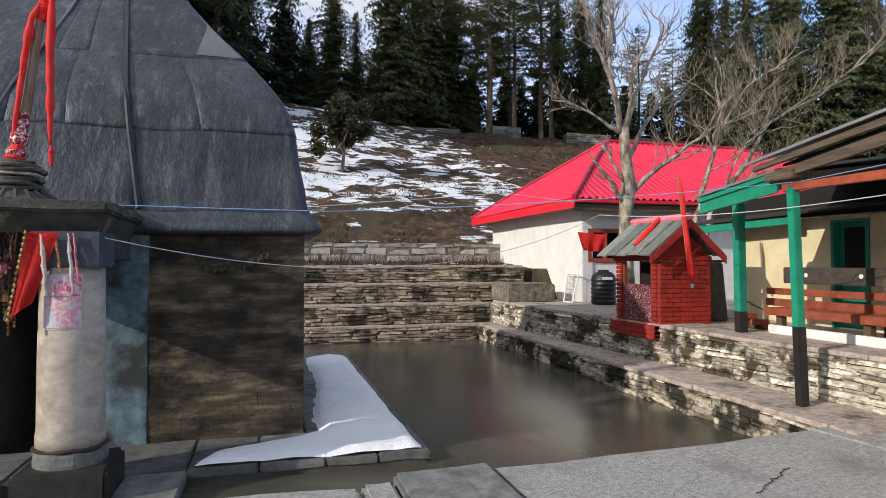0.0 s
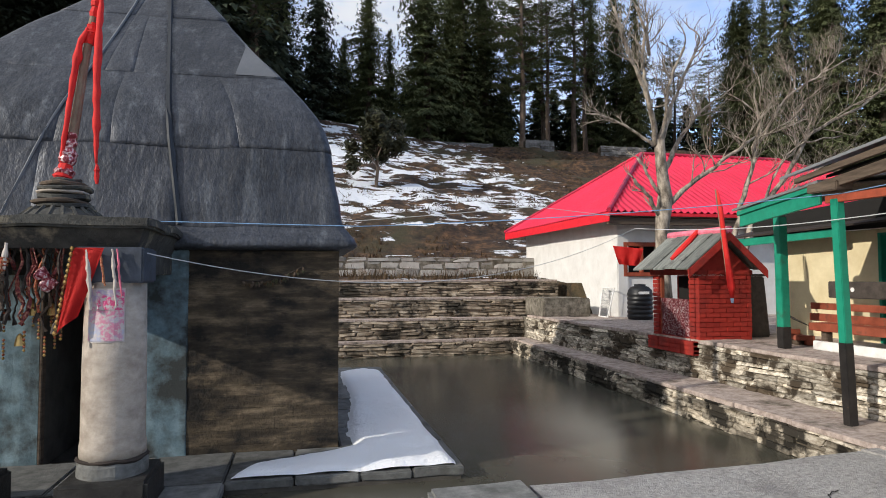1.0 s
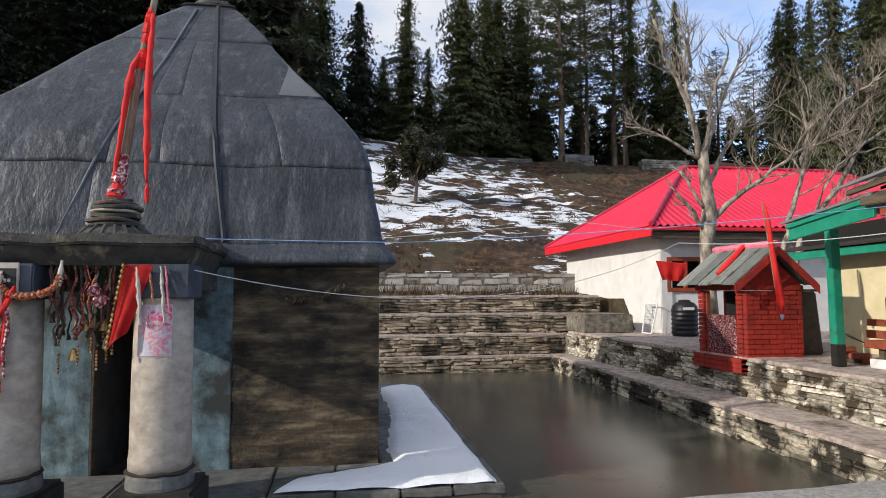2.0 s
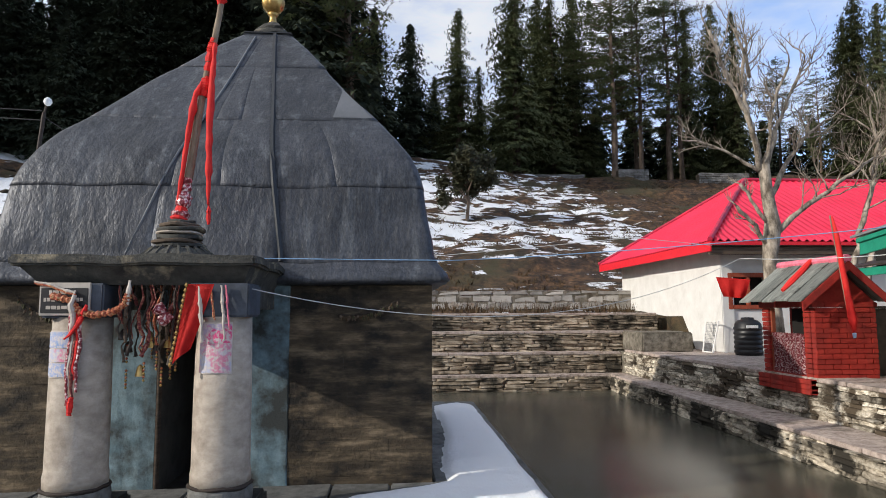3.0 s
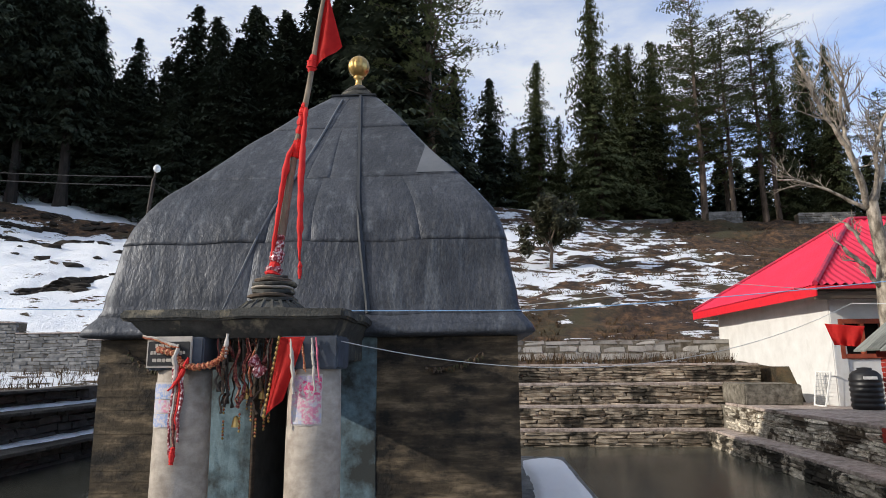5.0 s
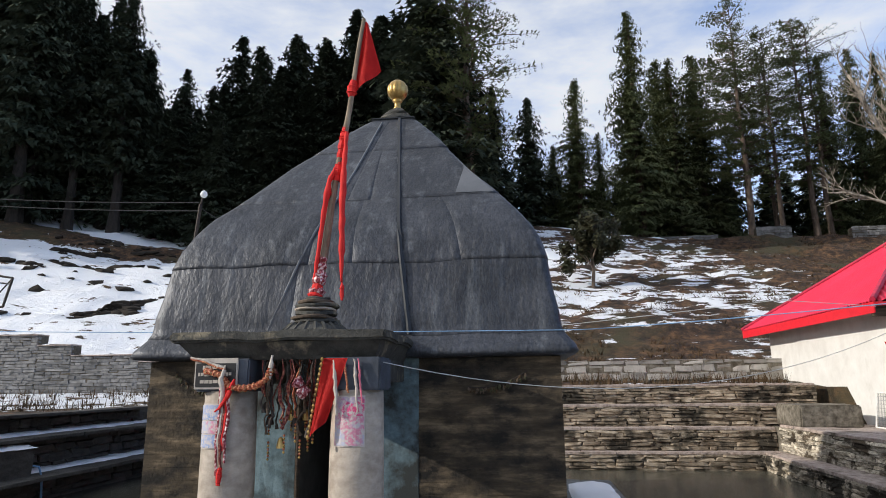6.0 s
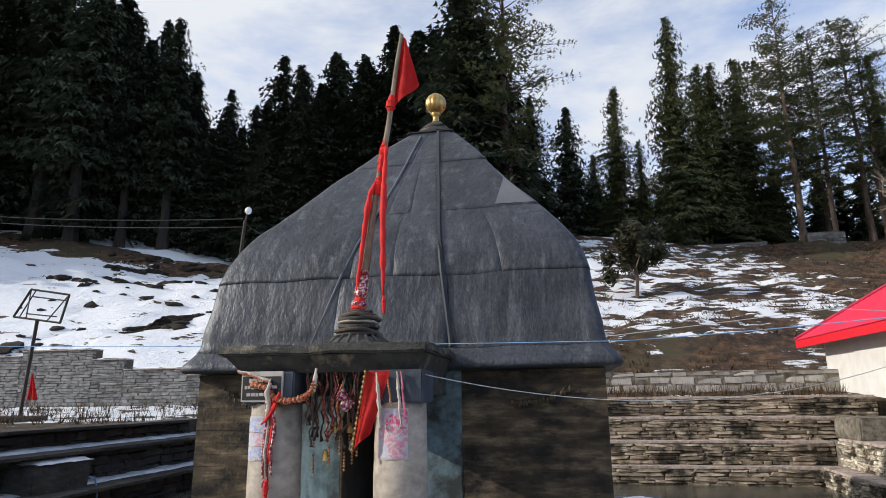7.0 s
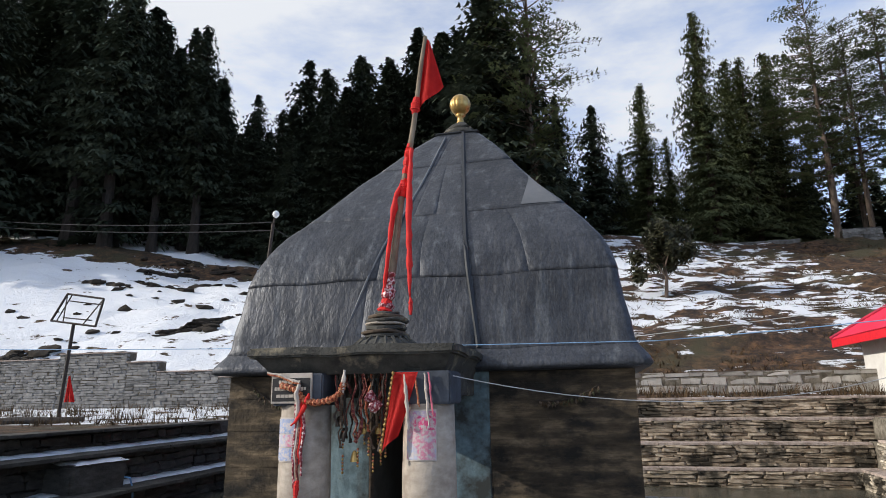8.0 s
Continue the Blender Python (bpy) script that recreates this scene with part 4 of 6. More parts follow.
for side, xe, mat in ((-1, gx0, M_slate_roof), (1, gx1, M_slate_roof)):
    for k in range(5):
        y0 = SY0 - 0.16 + k * 0.325
        bm = box(0, 1, y0 + 0.004, y0 + 0.318, 0, 0.03, 0.006)
        for v in bm.verts:
            f = v.co.x
            v.co.x = gmid + (xe - gmid) * f
            v.co.z += gz1 + (gz0 - gz1) * f + 0.012 * (k % 2)
        part("slate", bm, mat, shrine)
for xe in (gx0, gx1):
    bm = box(0, 1, SY0 - 0.185, SY0 - 0.162, -0.13, 0.0, 0.004)
    for v in bm.verts:
        f = v.co.x
        v.co.x = gmid + (xe - gmid) * f
        v.co.z += gz1 + (gz0 - gz1) * f
    part("barge_board", bm, M_red_paint, shrine)
part("ridge_tile", tube([(gmid, SY0 - 0.17, gz1 + 0.035), (gmid, SY1 + 0.14, gz1 + 0.035)], 0.06, 8), M_pink_cloth, shrine)
cloth("curtain", ((SX0 + 0.02, SY1 - 0.22, 1.24), (SX0 + 0.02, SY0 + 0.30, 1.24), (SX0 + 0.02, SY0 + 0.30, 0.645), (SX0 + 0.02, SY1 - 0.22, 0.645)), M_curtain, shrine, 6, 0.02, 24, "shiny pink and silver curtain")

flag = thing("shrine_flag", "long red cloth pennant on a thin pole before the shrine gable", "flag")
part("stick", tube([(6.31, 8.50, 1.4), (6.22, 8.50, 2.1), (6.13, 8.52, 2.92)], 0.012, 6), M_wood_pole, flag)
part("cloth", tube([(6.13, 8.48, 2.90), (6.17, 8.46, 2.62), (6.22, 8.46, 2.2), (6.27, 8.45, 1.8), (6.32, 8.45, 1.45), (6.33, 8.45, 1.28)], [0.012, 0.034, 0.036, 0.042, 0.060, 0.022], 9), M_red_cloth, flag, smooth=True)
part("tassel", tube([(6.33, 8.45, 1.27), (6.33, 8.45, 1.20)], [0.03, 0.02], 6), M_paper_blue, flag)
drape = thing("roof_cloth", "twisted red cloth lying over the slate roof of the shrine", "cloth")
part("twist", tube([(6.36, 9.3, 2.36), (6.15, 9.25, 2.17), (5.95, 9.22, 2.0), (5.80, 9.2, 1.88)], [0.03, 0.05, 0.055, 0.03], 8), M_red_cloth, drape)
banner = thing("side_banner", "red cloth draped from a line beside the shrine", "cloth")
cloth("drape", ((5.50, 10.6, 2.16), (6.0, 10.4, 2.10), (5.9, 10.4, 1.78), (5.60, 10.55, 1.82)), M_red_cloth, banner, 2, 0.05, 10)

# ---- shelter ----
shelter = thing("shelter", "open timber shelter with green posts beside the terrace", "shelter")


def painted_post(x, y, z0, zb, z1, s, lean=0.0):
    p = part("post", box(x - s, x + s, y - s, y + s, z0, z1, 0.008), M_green, shelter)
    for v in p.data.vertices:
        v.co.x += lean * (v.co.z - z0) / (z1 - z0)
    q = part("post_foot", box(x - s - 0.003, x + s + 0.003, y - s - 0.003, y + s + 0.003, z0, zb, 0.008), M_black_paint, shelter)
    for v in q.data.vertices:
        v.co.x += lean * (v.co.z - z0) / (z1 - z0)


painted_post(5.63, 5.68, LEDGE_Z, 0.91, 2.42, 0.048, -0.10)
painted_post(6.46, 7.56, TERR_Z, 0.92, 2.42, 0.062, -0.03)


def board(name, a, b, z_lo, z_hi, thick, material, parent):
    """A board on edge from a to b (x, y), whose lower and upper edges may slope: (at a, at b)."""
    a, b = Vector((*a, 0)), Vector((*b, 0))
    way = (b - a).normalized()
    side = Vector((way.y, -way.x, 0)) * thick / 2
    bm = bmesh.new()
    vs = [bm.verts.new(p + s + Vector((0, 0, z))) for p, k in ((a, 0), (b, 1)) for z in (z_lo[k], z_hi[k]) for s in (side, -side)]
    for f in ((0, 1, 3, 2), (4, 6, 7, 5), (0, 2, 6, 4), (1, 5, 7, 3), (2, 3, 7, 6), (0, 4, 5, 1)):
        bm.faces.new([vs[i] for i in f])
    bmesh.ops.recalc_face_normals(bm, faces=bm.faces[:])
    bmesh.ops.bevel(bm, geom=bm.edges[:], offset=0.004, segments=1, affect="EDGES")
    return part(name, bm, material, parent)


board("fascia", (5.50, 5.86), (5.63, 7.32), (2.38, 2.25), (2.58, 2.43), 0.035, M_green, shelter)
board("fascia_trim", (5.47, 5.86), (5.60, 7.34), (2.545, 2.395), (2.60, 2.45), 0.03, M_green, shelter)
board("beam", (5.53, 5.80), (5.55, 1.0), (2.385, 2.33), (2.46, 2.47), 0.07, M_orange_wood, shelter)
board("rafter", (5.46, 5.90), (5.48, 1.0), (2.50, 3.12), (2.60, 3.30), 0.06, M_old_wood, shelter)
board("barge_board", (5.40, 6.10), (5.42, 1.0), (2.635, 3.30), (2.69, 3.42), 0.05, M_old_wood, shelter)
part("bracket", box(5.40, 5.62, 5.55, 5.95, 2.50, 2.60, 0.01), M_old_wood, shelter)
board("eave_board", (7.86, 10.5), (7.89, 8.1), (2.14, 2.20), (2.28, 2.32), 0.05, M_green, shelter)


def sheet_roof(name, p00, p10, p11, p01, material, parent, thick=0.03):
    bm = bmesh.new()
    lo = [bm.verts.new(p) for p in (p00, p10, p11, p01)]
    hi = [bm.verts.new(Vector(p) + Vector((0, 0, thick))) for p in (p00, p10, p11, p01)]
    for k in range(4):
        bm.faces.new((lo[k], lo[(k + 1) % 4], hi[(k + 1) % 4], hi[k]))
    bm.faces.new(lo[::-1])
    bm.faces.new(hi)
    bmesh.ops.recalc_face_normals(bm, faces=bm.faces[:])
    return part(name, bm, material, parent)


sheet_roof("roof_sheet", (5.44, 5.84, 2.61), (8.26, 5.84, 3.0), (8.26, 7.5, 2.9), (5.56, 7.40, 2.46), M_galv, shelter)
sheet_roof("roof_sheet", (5.33, 0.8, 3.45), (9.0, 0.8, 4.3), (9.0, 5.83, 3.9), (5.33, 6.26, 2.70), M_galv, shelter)
# ceiling coloured near-black for the shade below the roof
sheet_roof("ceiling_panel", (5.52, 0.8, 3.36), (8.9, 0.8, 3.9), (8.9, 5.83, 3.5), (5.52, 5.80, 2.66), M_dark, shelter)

sheet_roof("soffit", (5.62, 5.88, 2.585), (8.19, 5.88, 2.90), (8.19, 7.40, 2.80), (5.66, 7.34, 2.432), M_dark_wood, shelter, 0.012)
# added black strip in place of the shaded gap above the wall
board("gable_shade", (8.22, 10.3), (8.22, 1.0), (2.31, 2.31), (2.66, 3.02), 0.05, M_dark, shelter)

# cream building behind the shelter
lodge = thing("lodge", "cream limewashed building with a green door behind the bench", "building")
LX = 8.3
part("wall", box(LX, LX + 0.3, 7.78, 9.9, 0.5, 2.30, 0.01), M_yellow_wall, lodge)
part("wall", box(LX, LX + 0.3, 0.5, 7.14, 0.5, 2.30, 0.01), M_yellow_wall, lodge)
part("wall", box(LX, LX + 0.3, 7.14, 7.78, 2.24, 2.30, 0), M_yellow_wall, lodge)
part("wall", box(LX + 0.302, 14, 9.6, 9.9, 0.5, 2.30, 0.01), M_white_wall, lodge)
part("wall", box(13.7, 14, 0.5, 9.59, 0.5, 2.30, 0.01), M_yellow_wall, lodge)
door = part("door", box(LX + 0.12, LX + 0.16, 7.2, 7.72, TERR_Z, 2.20, 0.005), M_green, lodge, "green panelled door")
part("door_panel", box(LX + 0.10, LX + 0.118, 7.27, 7.65, 0.75, 1.4, 0.01), M_green, door)
part("door_panel", box(LX + 0.10, LX + 0.118, 7.27, 7.65, 1.5, 2.12, 0.01), M_dark, door)
for a in ((7.14, 7.20, TERR_Z, 2.24), (7.72, 7.78, TERR_Z, 2.24), (7.20, 7.72, 2.20, 2.24)):
    part("door_frame", box(LX - 0.02, LX + 0.14, a[0], a[1], a[2], a[3], 0.006), M_green, lodge)
sheet_roof("roof", (7.80, 6.6, 2.36), (14.2, 6.6, 3.7), (14.2, 10.6, 3.7), (7.80, 10.6, 2.29), M_iron, lodge)
part("lean_to_roof", box(8.3, 14, 0.5, 6.59, 3.21, 3.25, 0), M_iron, lodge)
part("gutter_box", box(LX - 0.03, LX - 0.002, 6.75, 6.88, 1.95, 2.08, 0.004), M_yellow_wall, lodge)

# bench
bench = thing("bench", "long slatted bench with red-brown boards and a dark top plank", "bench")
part("top_plank", box(7.24, 7.28, 4.6, 7.62, 1.30, 1.53, 0.012), M_dark_wood, bench, "dark weathered back plank")
for z0, z1, x in ((1.13, 1.225, 7.20), (0.965, 1.075, 7.18)):
    part("back_slat", box(x, x + 0.03, 4.6, 7.90, z0, z1, 0.008), M_red_wood, bench)
part("seat_board", box(6.84, 6.88, 4.6, 7.55, 0.86, 0.965, 0.008), M_red_wood, bench)
for k in range(3):
    part("seat_slat", box(6.89 + k * 0.10, 6.98 + k * 0.10, 4.6, 7.55, 0.935, 0.965, 0.006), M_red_wood, bench)
for y in (7.35, 6.0, 4.8):
    part("bench_leg", box(6.90, 7.0, y - 0.05, y + 0.05, TERR_Z, 0.935, 0.008), M_old_wood, bench)
    part("back_post", box(7.21, 7.24, y - 0.04, y + 0.04, TERR_Z, 1.45, 0.006, None), M_old_wood, bench)
for y, x, z in ((5.2, 7.236, 1.42), (6.35, 7.236, 1.42), (7.2, 7.236, 1.42)):
    part("bolt", lathe([(0.03, 0), (0.03, 0.008)], 0, 0, 12), M_white_paint, bench).matrix_basis = Matrix.Translation((x, y, z)) @ Matrix.Rotation(radians(-90), 4, "Y")
beam = tagged(part("plank", box(6.72, 6.80, 4.6, 7.35, TERR_Z + 0.002, 0.74, 0.008), M_white_paint), "white-painted plank lying on the terrace", "plank")
rubble = thing("brick_heap", "heap of old bricks and tin beside the bench", "bricks")
rng = random.Random(8)
for k in range(9):
    x, y = 7.0 + rng.uniform(-0.12, 0.2), 7.78 + rng.uniform(-0.05, 0.28)
    z = TERR_Z + 0.002 + 0.075 * (k // 4)
    part("brick", box(-0.11, 0.11, -0.05, 0.05, 0, 0.07, 0.008, pose(x, y, z, 0, 0, rng.uniform(-40, 40))), M_red_wood if k % 3 else M_old_wood, rubble)
part("tin_sheet", box(-0.2, 0.2, -0.13, 0.13, 0, 0.012, 0.003, pose(7.02, 8.02, 0.98, 25, 15, 20)), M_iron, rubble)

# terrace things
tank = thing("water_tank", "ribbed black plastic water tank on the terrace", "tank")
prof = [(0.27, 0.0)]
for k in range(6):
    prof += [(0.275, 0.03 + k * 0.1), (0.29, 0.05 + k * 0.1), (0.29, 0.09 + k * 0.1), (0.275, 0.11 + k * 0.1)]
prof += [(0.27, 0.66), (0.2, 0.74), (0.13, 0.76), (0.13, 0.80), (0.02, 0.81)]
part("tank_body", lathe([(r, z + TERR_Z) for r, z in prof], 7.60, 13.35, 28), M_tank, tank, smooth=True)
part("label_band", box(7.40, 7.66, 13.045, 13.06, 1.2, 1.26, 0.002), M_white_paint, tank)
post_block = tagged(part("dark_cabinet", box(7.0, 7.35, 9.0, 9.5, TERR_Z, 1.6, 0.02), M_dark_wood), "tall dark wooden box behind the shrine", "box")
for v in post_block.data.vertices:
    v.co.x += 0.10 * (1.6 - v.co.z) if v.co.x > 7.2 else 0
part("box_lid", box(6.98, 7.40, 8.97, 9.53, 1.602, 1.64, 0.006), M_dark_wood, post_block)
block = tagged(part("concrete_block", rough(box(5.72, 6.95, 14.55, 15.85, TERR_Z - 0.02, 1.07, 0.03), 0.025, 3, 3), M_mortar_white), "rough plastered masonry block beside the steps", "block")
grille = thing("wire_frame", "leaning white metal frame with wire mesh", "frame")
for a, b in (((7.12, 14.45, 0.63), (7.30, 14.60, 1.32)), ((7.12, 14.0, 0.63), (7.30, 14.02, 1.32)), ((7.12, 14.45, 0.63), (7.12, 14.0, 0.63)), ((7.30, 14.60, 1.32), (7.30, 14.02, 1.32))):
    part("frame_bar", tube([a, b], 0.018, 6), M_white_paint, grille)
bm = bmesh.new()
for k in range(1, 9):
    f = k / 9
    add_tube(bm, [(7.12, 14.45 - 0.45 * f, 0.63), (7.30, 14.60 - 0.58 * f, 1.32)], 0.004, 4)
    add_tube(bm, [(7.12 + 0.18 * f, 14.45 + 0.15 * f, 0.63 + 0.69 * f), (7.12 + 0.18 * f, 14.0 + 0.02 * f, 0.63 + 0.69 * f)], 0.004, 4)
part("mesh", bm, M_galv, grille)

# flag pole on the porch
base = thing("pedestal", "stacked dark stone discs holding the flag pole", "pedestal")
part("foot", lathe([(0.31, 2.075), (0.31, 2.10), (0.26, 2.14), (0.20, 2.165)], -1.94, 5.88, 22), M_porch, base)
rng = random.Random(52)
for k, (r, z0, z1) in enumerate(((0.205, 2.165, 2.205), (0.215, 2.205, 2.24), (0.185, 2.24, 2.285), (0.195, 2.285, 2.315), (0.205, 2.315, 2.35), (0.17, 2.35, 2.385), (0.12, 2.385, 2.42))):
    stack = lathe([(r * 0.93, z0), (r, z0 + 0.008), (r * 1.01, z1 - 0.010), (r * 0.93, z1 - 0.001)], -1.94 + rng.uniform(-0.02, 0.02), 5.88, 18)
    part("disc", rough(stack, 0.018, 6, 0, k), (M_porch, M_old_wood, M_porch, M_column)[k % 4], base)
for k in range(20):
    a = 2 * math.pi * k / 20
    part("rib", tube([(-1.94 + 0.315 * math.cos(a), 5.88 + 0.315 * math.sin(a), 2.085), (-1.94 + 0.22 * math.cos(a), 5.88 + 0.22 * math.sin(a), 2.165)], 0.018, 5), M_porch, base)
pole = thing("flag_pole", "leaning wooden pole wound with red cloths, a red pennant on top", "flag pole")
P0, P1 = Vector((-1.95, 5.88, 2.36)), Vector((-1.52, 5.90, 5.34))


def on_pole(f):
    return P0.lerp(P1, f)


part("shaft", tube([on_pole(k / 12) + Vector((0.008 * math.sin(k), 0, 0)) for k in range(13)], [0.042 - 0.0018 * k for k in range(13)], 10), M_wood_pole, pole)
for f, r in ((0.04, 0.055), (0.08, 0.05), (0.50, 0.045), (0.53, 0.05), (0.42, 0.048), (0.72, 0.04), (0.75, 0.045)):
    part("wrap", tube([on_pole(f - 0.012), on_pole(f), on_pole(f + 0.016)], [r * 0.8, r, r * 0.75], 8), M_red_cloth if f > 0.1 else M_orange_cloth, pole)
def crumpled(pts, radii, n=8):
    """A twisted strip of cloth."""
    fine, rr = [], []
    for (a, ra), (b, rb) in zip(zip(pts, radii), zip(pts[1:], radii[1:])):
        for k in range(6):
            f = k / 6
            fine.append(Vector(a).lerp(Vector(b), f))
            rr.append((ra + (rb - ra) * f) * (0.8 + 0.35 * noise.noise(Vector(a) * 3 + Vector((f * 7, 0, 0)))))
    bm = tube(fine + [pts[-1]], rr + [radii[-1]], n)
    for v in bm.verts:
        v.co += noise.noise_vector(v.co * 16) * 0.009
    return bm


p = on_pole(0.57)
part("streamer", crumpled([p + Vector((0.03, -0.03, 0.02)), p + Vector((0.02, -0.05, -0.35)), p + Vector((0.01, -0.05, -0.75)), p + Vector((0.015, -0.05, -1.2)), p + Vector((0.02, -0.05, -1.5))], [0.024, 0.034, 0.038, 0.034, 0.012], 8), M_red_cloth, pole, smooth=True)
part("tassel", crumpled([p + Vector((0.02, -0.05, -1.5)), p + Vector((0.03, -0.05, -1.58)), p + Vector((0.025, -0.05, -1.68))], [0.010, 0.026, 0.012], 7), M_red_cloth, pole)
p = on_pole(0.45)
part("streamer", crumpled([p + Vector((-0.02, -0.04, 0.0)), p + Vector((-0.075, -0.05, -0.14)), p + Vector((-0.125, -0.05, -0.5)), p + Vector((-0.175, -0.05, -0.95)), p + Vector((-0.195, -0.05, -1.15))], [0.018, 0.034, 0.032, 0.026, 0.012], 8), M_red_cloth, pole, smooth=True)
part("bound_cloth", crumpled([on_pole(0.0), on_pole(0.05), on_pole(0.10), on_pole(0.15)], [0.075, 0.085, 0.065, 0.045], 10), M_curtain, pole, "pink and white printed cloth bound round the foot")
part("bound_cloth", crumpled([on_pole(0.0) + Vector((0, -0.03, 0)), on_pole(0.03) + Vector((0, -0.03, 0)), on_pole(0.06)], [0.06, 0.075, 0.05], 9), M_red_cloth, pole)
for f in (0.445, 0.565, 0.735):  # knots
    part("knot", crumpled([on_pole(f - 0.03), on_pole(f - 0.01), on_pole(f + 0.01), on_pole(f + 0.03)], [0.03, 0.062, 0.055, 0.03], 9), M_red_cloth, pole)
top, low = on_pole(0.995), on_pole(0.705)
cloth("pennant", (top, top + Vector((0.04, 0.0, -0.04)), low + Vector((0.30, 0.03, 0.30)), low), M_red_cloth, pole, 1, 0.03, 12, "bright red pennant")

# hangings of the porch
hang = thing("red_banner", "red cloth with gold fringe hung between the columns", "banner")
cloth("banner_cloth", ((-1.72, 5.46, 1.83), (-1.50, 5.45, 1.83), (-1.68, 5.45, 1.30), (-1.83, 5.46, 1.17)), M_red_cloth, hang, 1, 0.02, 12)
for k in range(16):
    f = k / 15
    part("fringe_bead", lathe([(0.006, -0.02), (0.016, 0), (0.006, 0.02)], 0, 0, 6), M_gold, hang).matrix_basis = Matrix.Translation((-1.725 - 0.11 * f, 5.445, 1.82 - 0.65 * f))
bells = thing("votive_tangle", "dusty tangle of votive cloths, tinsel and small bells in the porch", "hangings")
rng = random.Random(12)
for k in range(32):
    x, y = rng.uniform(-2.32, -1.84), 5.72 + rng.uniform(-0.16, 0.16)
    foot = rng.uniform(1.12, 1.50)
    pts, z = [], 1.83
    while z > foot:
        pts.append(Vector((x + rng.gauss(0, 0.020), y + rng.gauss(0, 0.02), z)))
        z -= rng.uniform(0.06, 0.13)
    rr = [0.007] + [rng.uniform(0.006, 0.022) for _ in pts[1:]]
    part("strand", crumpled(pts, rr, 6), rng.choice((M_iron, M_iron, M_dark_wood, M_old_wood, M_old_wood, M_orange_cloth, M_maroon, M_maroon, M_maroon)), bells)
    if k % 4 == 0:
        part("bell", lathe([(0.040, foot - 0.08), (0.036, foot - 0.06), (0.028, foot - 0.02), (0.02, foot), (0.006, foot + 0.015)], x, y, 10), M_iron if k % 8 else M_gold, bells)
    if k % 3 == 0:
        for j in range(6):
            part("bead", lathe([(0.004, -0.012), (0.013, 0), (0.004, 0.012)], x, y - 0.02, 6), M_gold if j % 2 else M_orange_cloth, bells).matrix_basis = Matrix.Translation((0, 0, foot - 0.02 - 0.028 * j))
for x, z in ((-1.97, 1.62), (-1.92, 1.54)):
    part("pompom", rough(lathe([(0.01, z - 0.05), (0.045, z - 0.03), (0.055, z), (0.04, z + 0.035), (0.01, z + 0.05)], x, 5.56, 10), 0.03, 14), M_curtain, bells, "pink tinsel pompom")
garland = thing("garland", "worn orange and red tinsel garland slung from a column capital", "garland")
bend = [Vector((-2.80, 5.46, 1.74)), Vector((-2.64, 5.43, 1.70)), Vector((-2.56, 5.43, 1.61)), Vector((-2.44, 5.42, 1.575)), Vector((-2.30, 5.43, 1.60)), Vector((-2.20, 5.43, 1.67)), Vector((-2.18, 5.44, 1.76))]
coil = []
for a, b in zip(bend, bend[1:]):
    coil += [a.lerp(b, k / 7) for k in range(7)]
part("rope", rough(tube(coil, [0.034 if k % 2 else 0.022 for k in range(len(coil))], 8), 0.010, 22), M_orange_cloth, garland)
part("knot", crumpled([Vector((-2.185, 5.43, 1.66)), Vector((-2.18, 5.43, 1.76)), Vector((-2.17, 5.44, 1.86))], [0.014, 0.030, 0.012], 8), M_white_cloth, garland)
for z, mat in ((1.825, M_white_cloth), (1.81, M_orange_cloth)):
    part("band", crumpled([Vector((-2.94, 5.46, z + 0.03)), Vector((-2.80, 5.45, z)), Vector((-2.66, 5.44, z - 0.05)), Vector((-2.60, 5.43, z - 0.07))], [0.010, 0.014, 0.015, 0.012], 6), mat, garland)
part("knot", crumpled([Vector((-2.60, 5.42, 1.74)), Vector((-2.615, 5.41, 1.66)), Vector((-2.60, 5.42, 1.56)), Vector((-2.61, 5.42, 1.44))], [0.02, 0.034, 0.03, 0.012], 8), M_white_cloth, garland)
for k, mat in enumerate((M_curtain, M_white_cloth, M_maroon, M_red_cloth, M_curtain)):
    x = -2.63 + 0.018 * k
    foot = 0.86 + 0.05 * ((k * 3) % 5)
    part("tail", crumpled([Vector((x, 5.43, 1.60)), Vector((x + 0.01, 5.44, 1.38)), Vector((x - 0.01, 5.44, 1.15)), Vector((x - 0.005, 5.45, foot))], [0.012, 0.020, 0.018, 0.012], 6), mat, garland)
part("tail_end", crumpled([Vector((-2.60, 5.44, 0.92)), Vector((-2.60, 5.44, 0.86)), Vector((-2.605, 5.44, 0.78))], [0.02, 0.032, 0.022], 7), M_red_cloth, garland)
part("bow", crumpled([Vector((-2.50, 5.42, 1.66)), Vector((-2.52, 5.41, 1.58)), Vector((-2.58, 5.41, 1.46)), Vector((-2.66, 5.42, 1.38))], [0.014, 0.028, 0.020, 0.008], 7), M_red_cloth, garland)


def leaf_string(a, b, drop, label, seed):
    """A dried leaf garland sagging across the wall face."""
    ob = thing("leaf_garland", label, "garland")
    rng = random.Random(seed)
    line = sag(a, b, drop, 18)
    part("string", tube(line, 0.006, 5), M_iron, ob)
    for p in line[1:-1]:
        for _ in range(2):
            q = p + Vector((rng.uniform(-0.02, 0.02), -0.008, rng.uniform(-0.03, 0.0)))
            tip = q + Vector((rng.uniform(-0.03, 0.03), -0.01, -rng.uniform(0.03, 0.06)))
            part("leaf", tube([q, q.lerp(tip, 0.5), tip], [0.004, 0.015, 0.003], 5), rng.choice((M_dry, M_old_wood, M_bush)), ob)


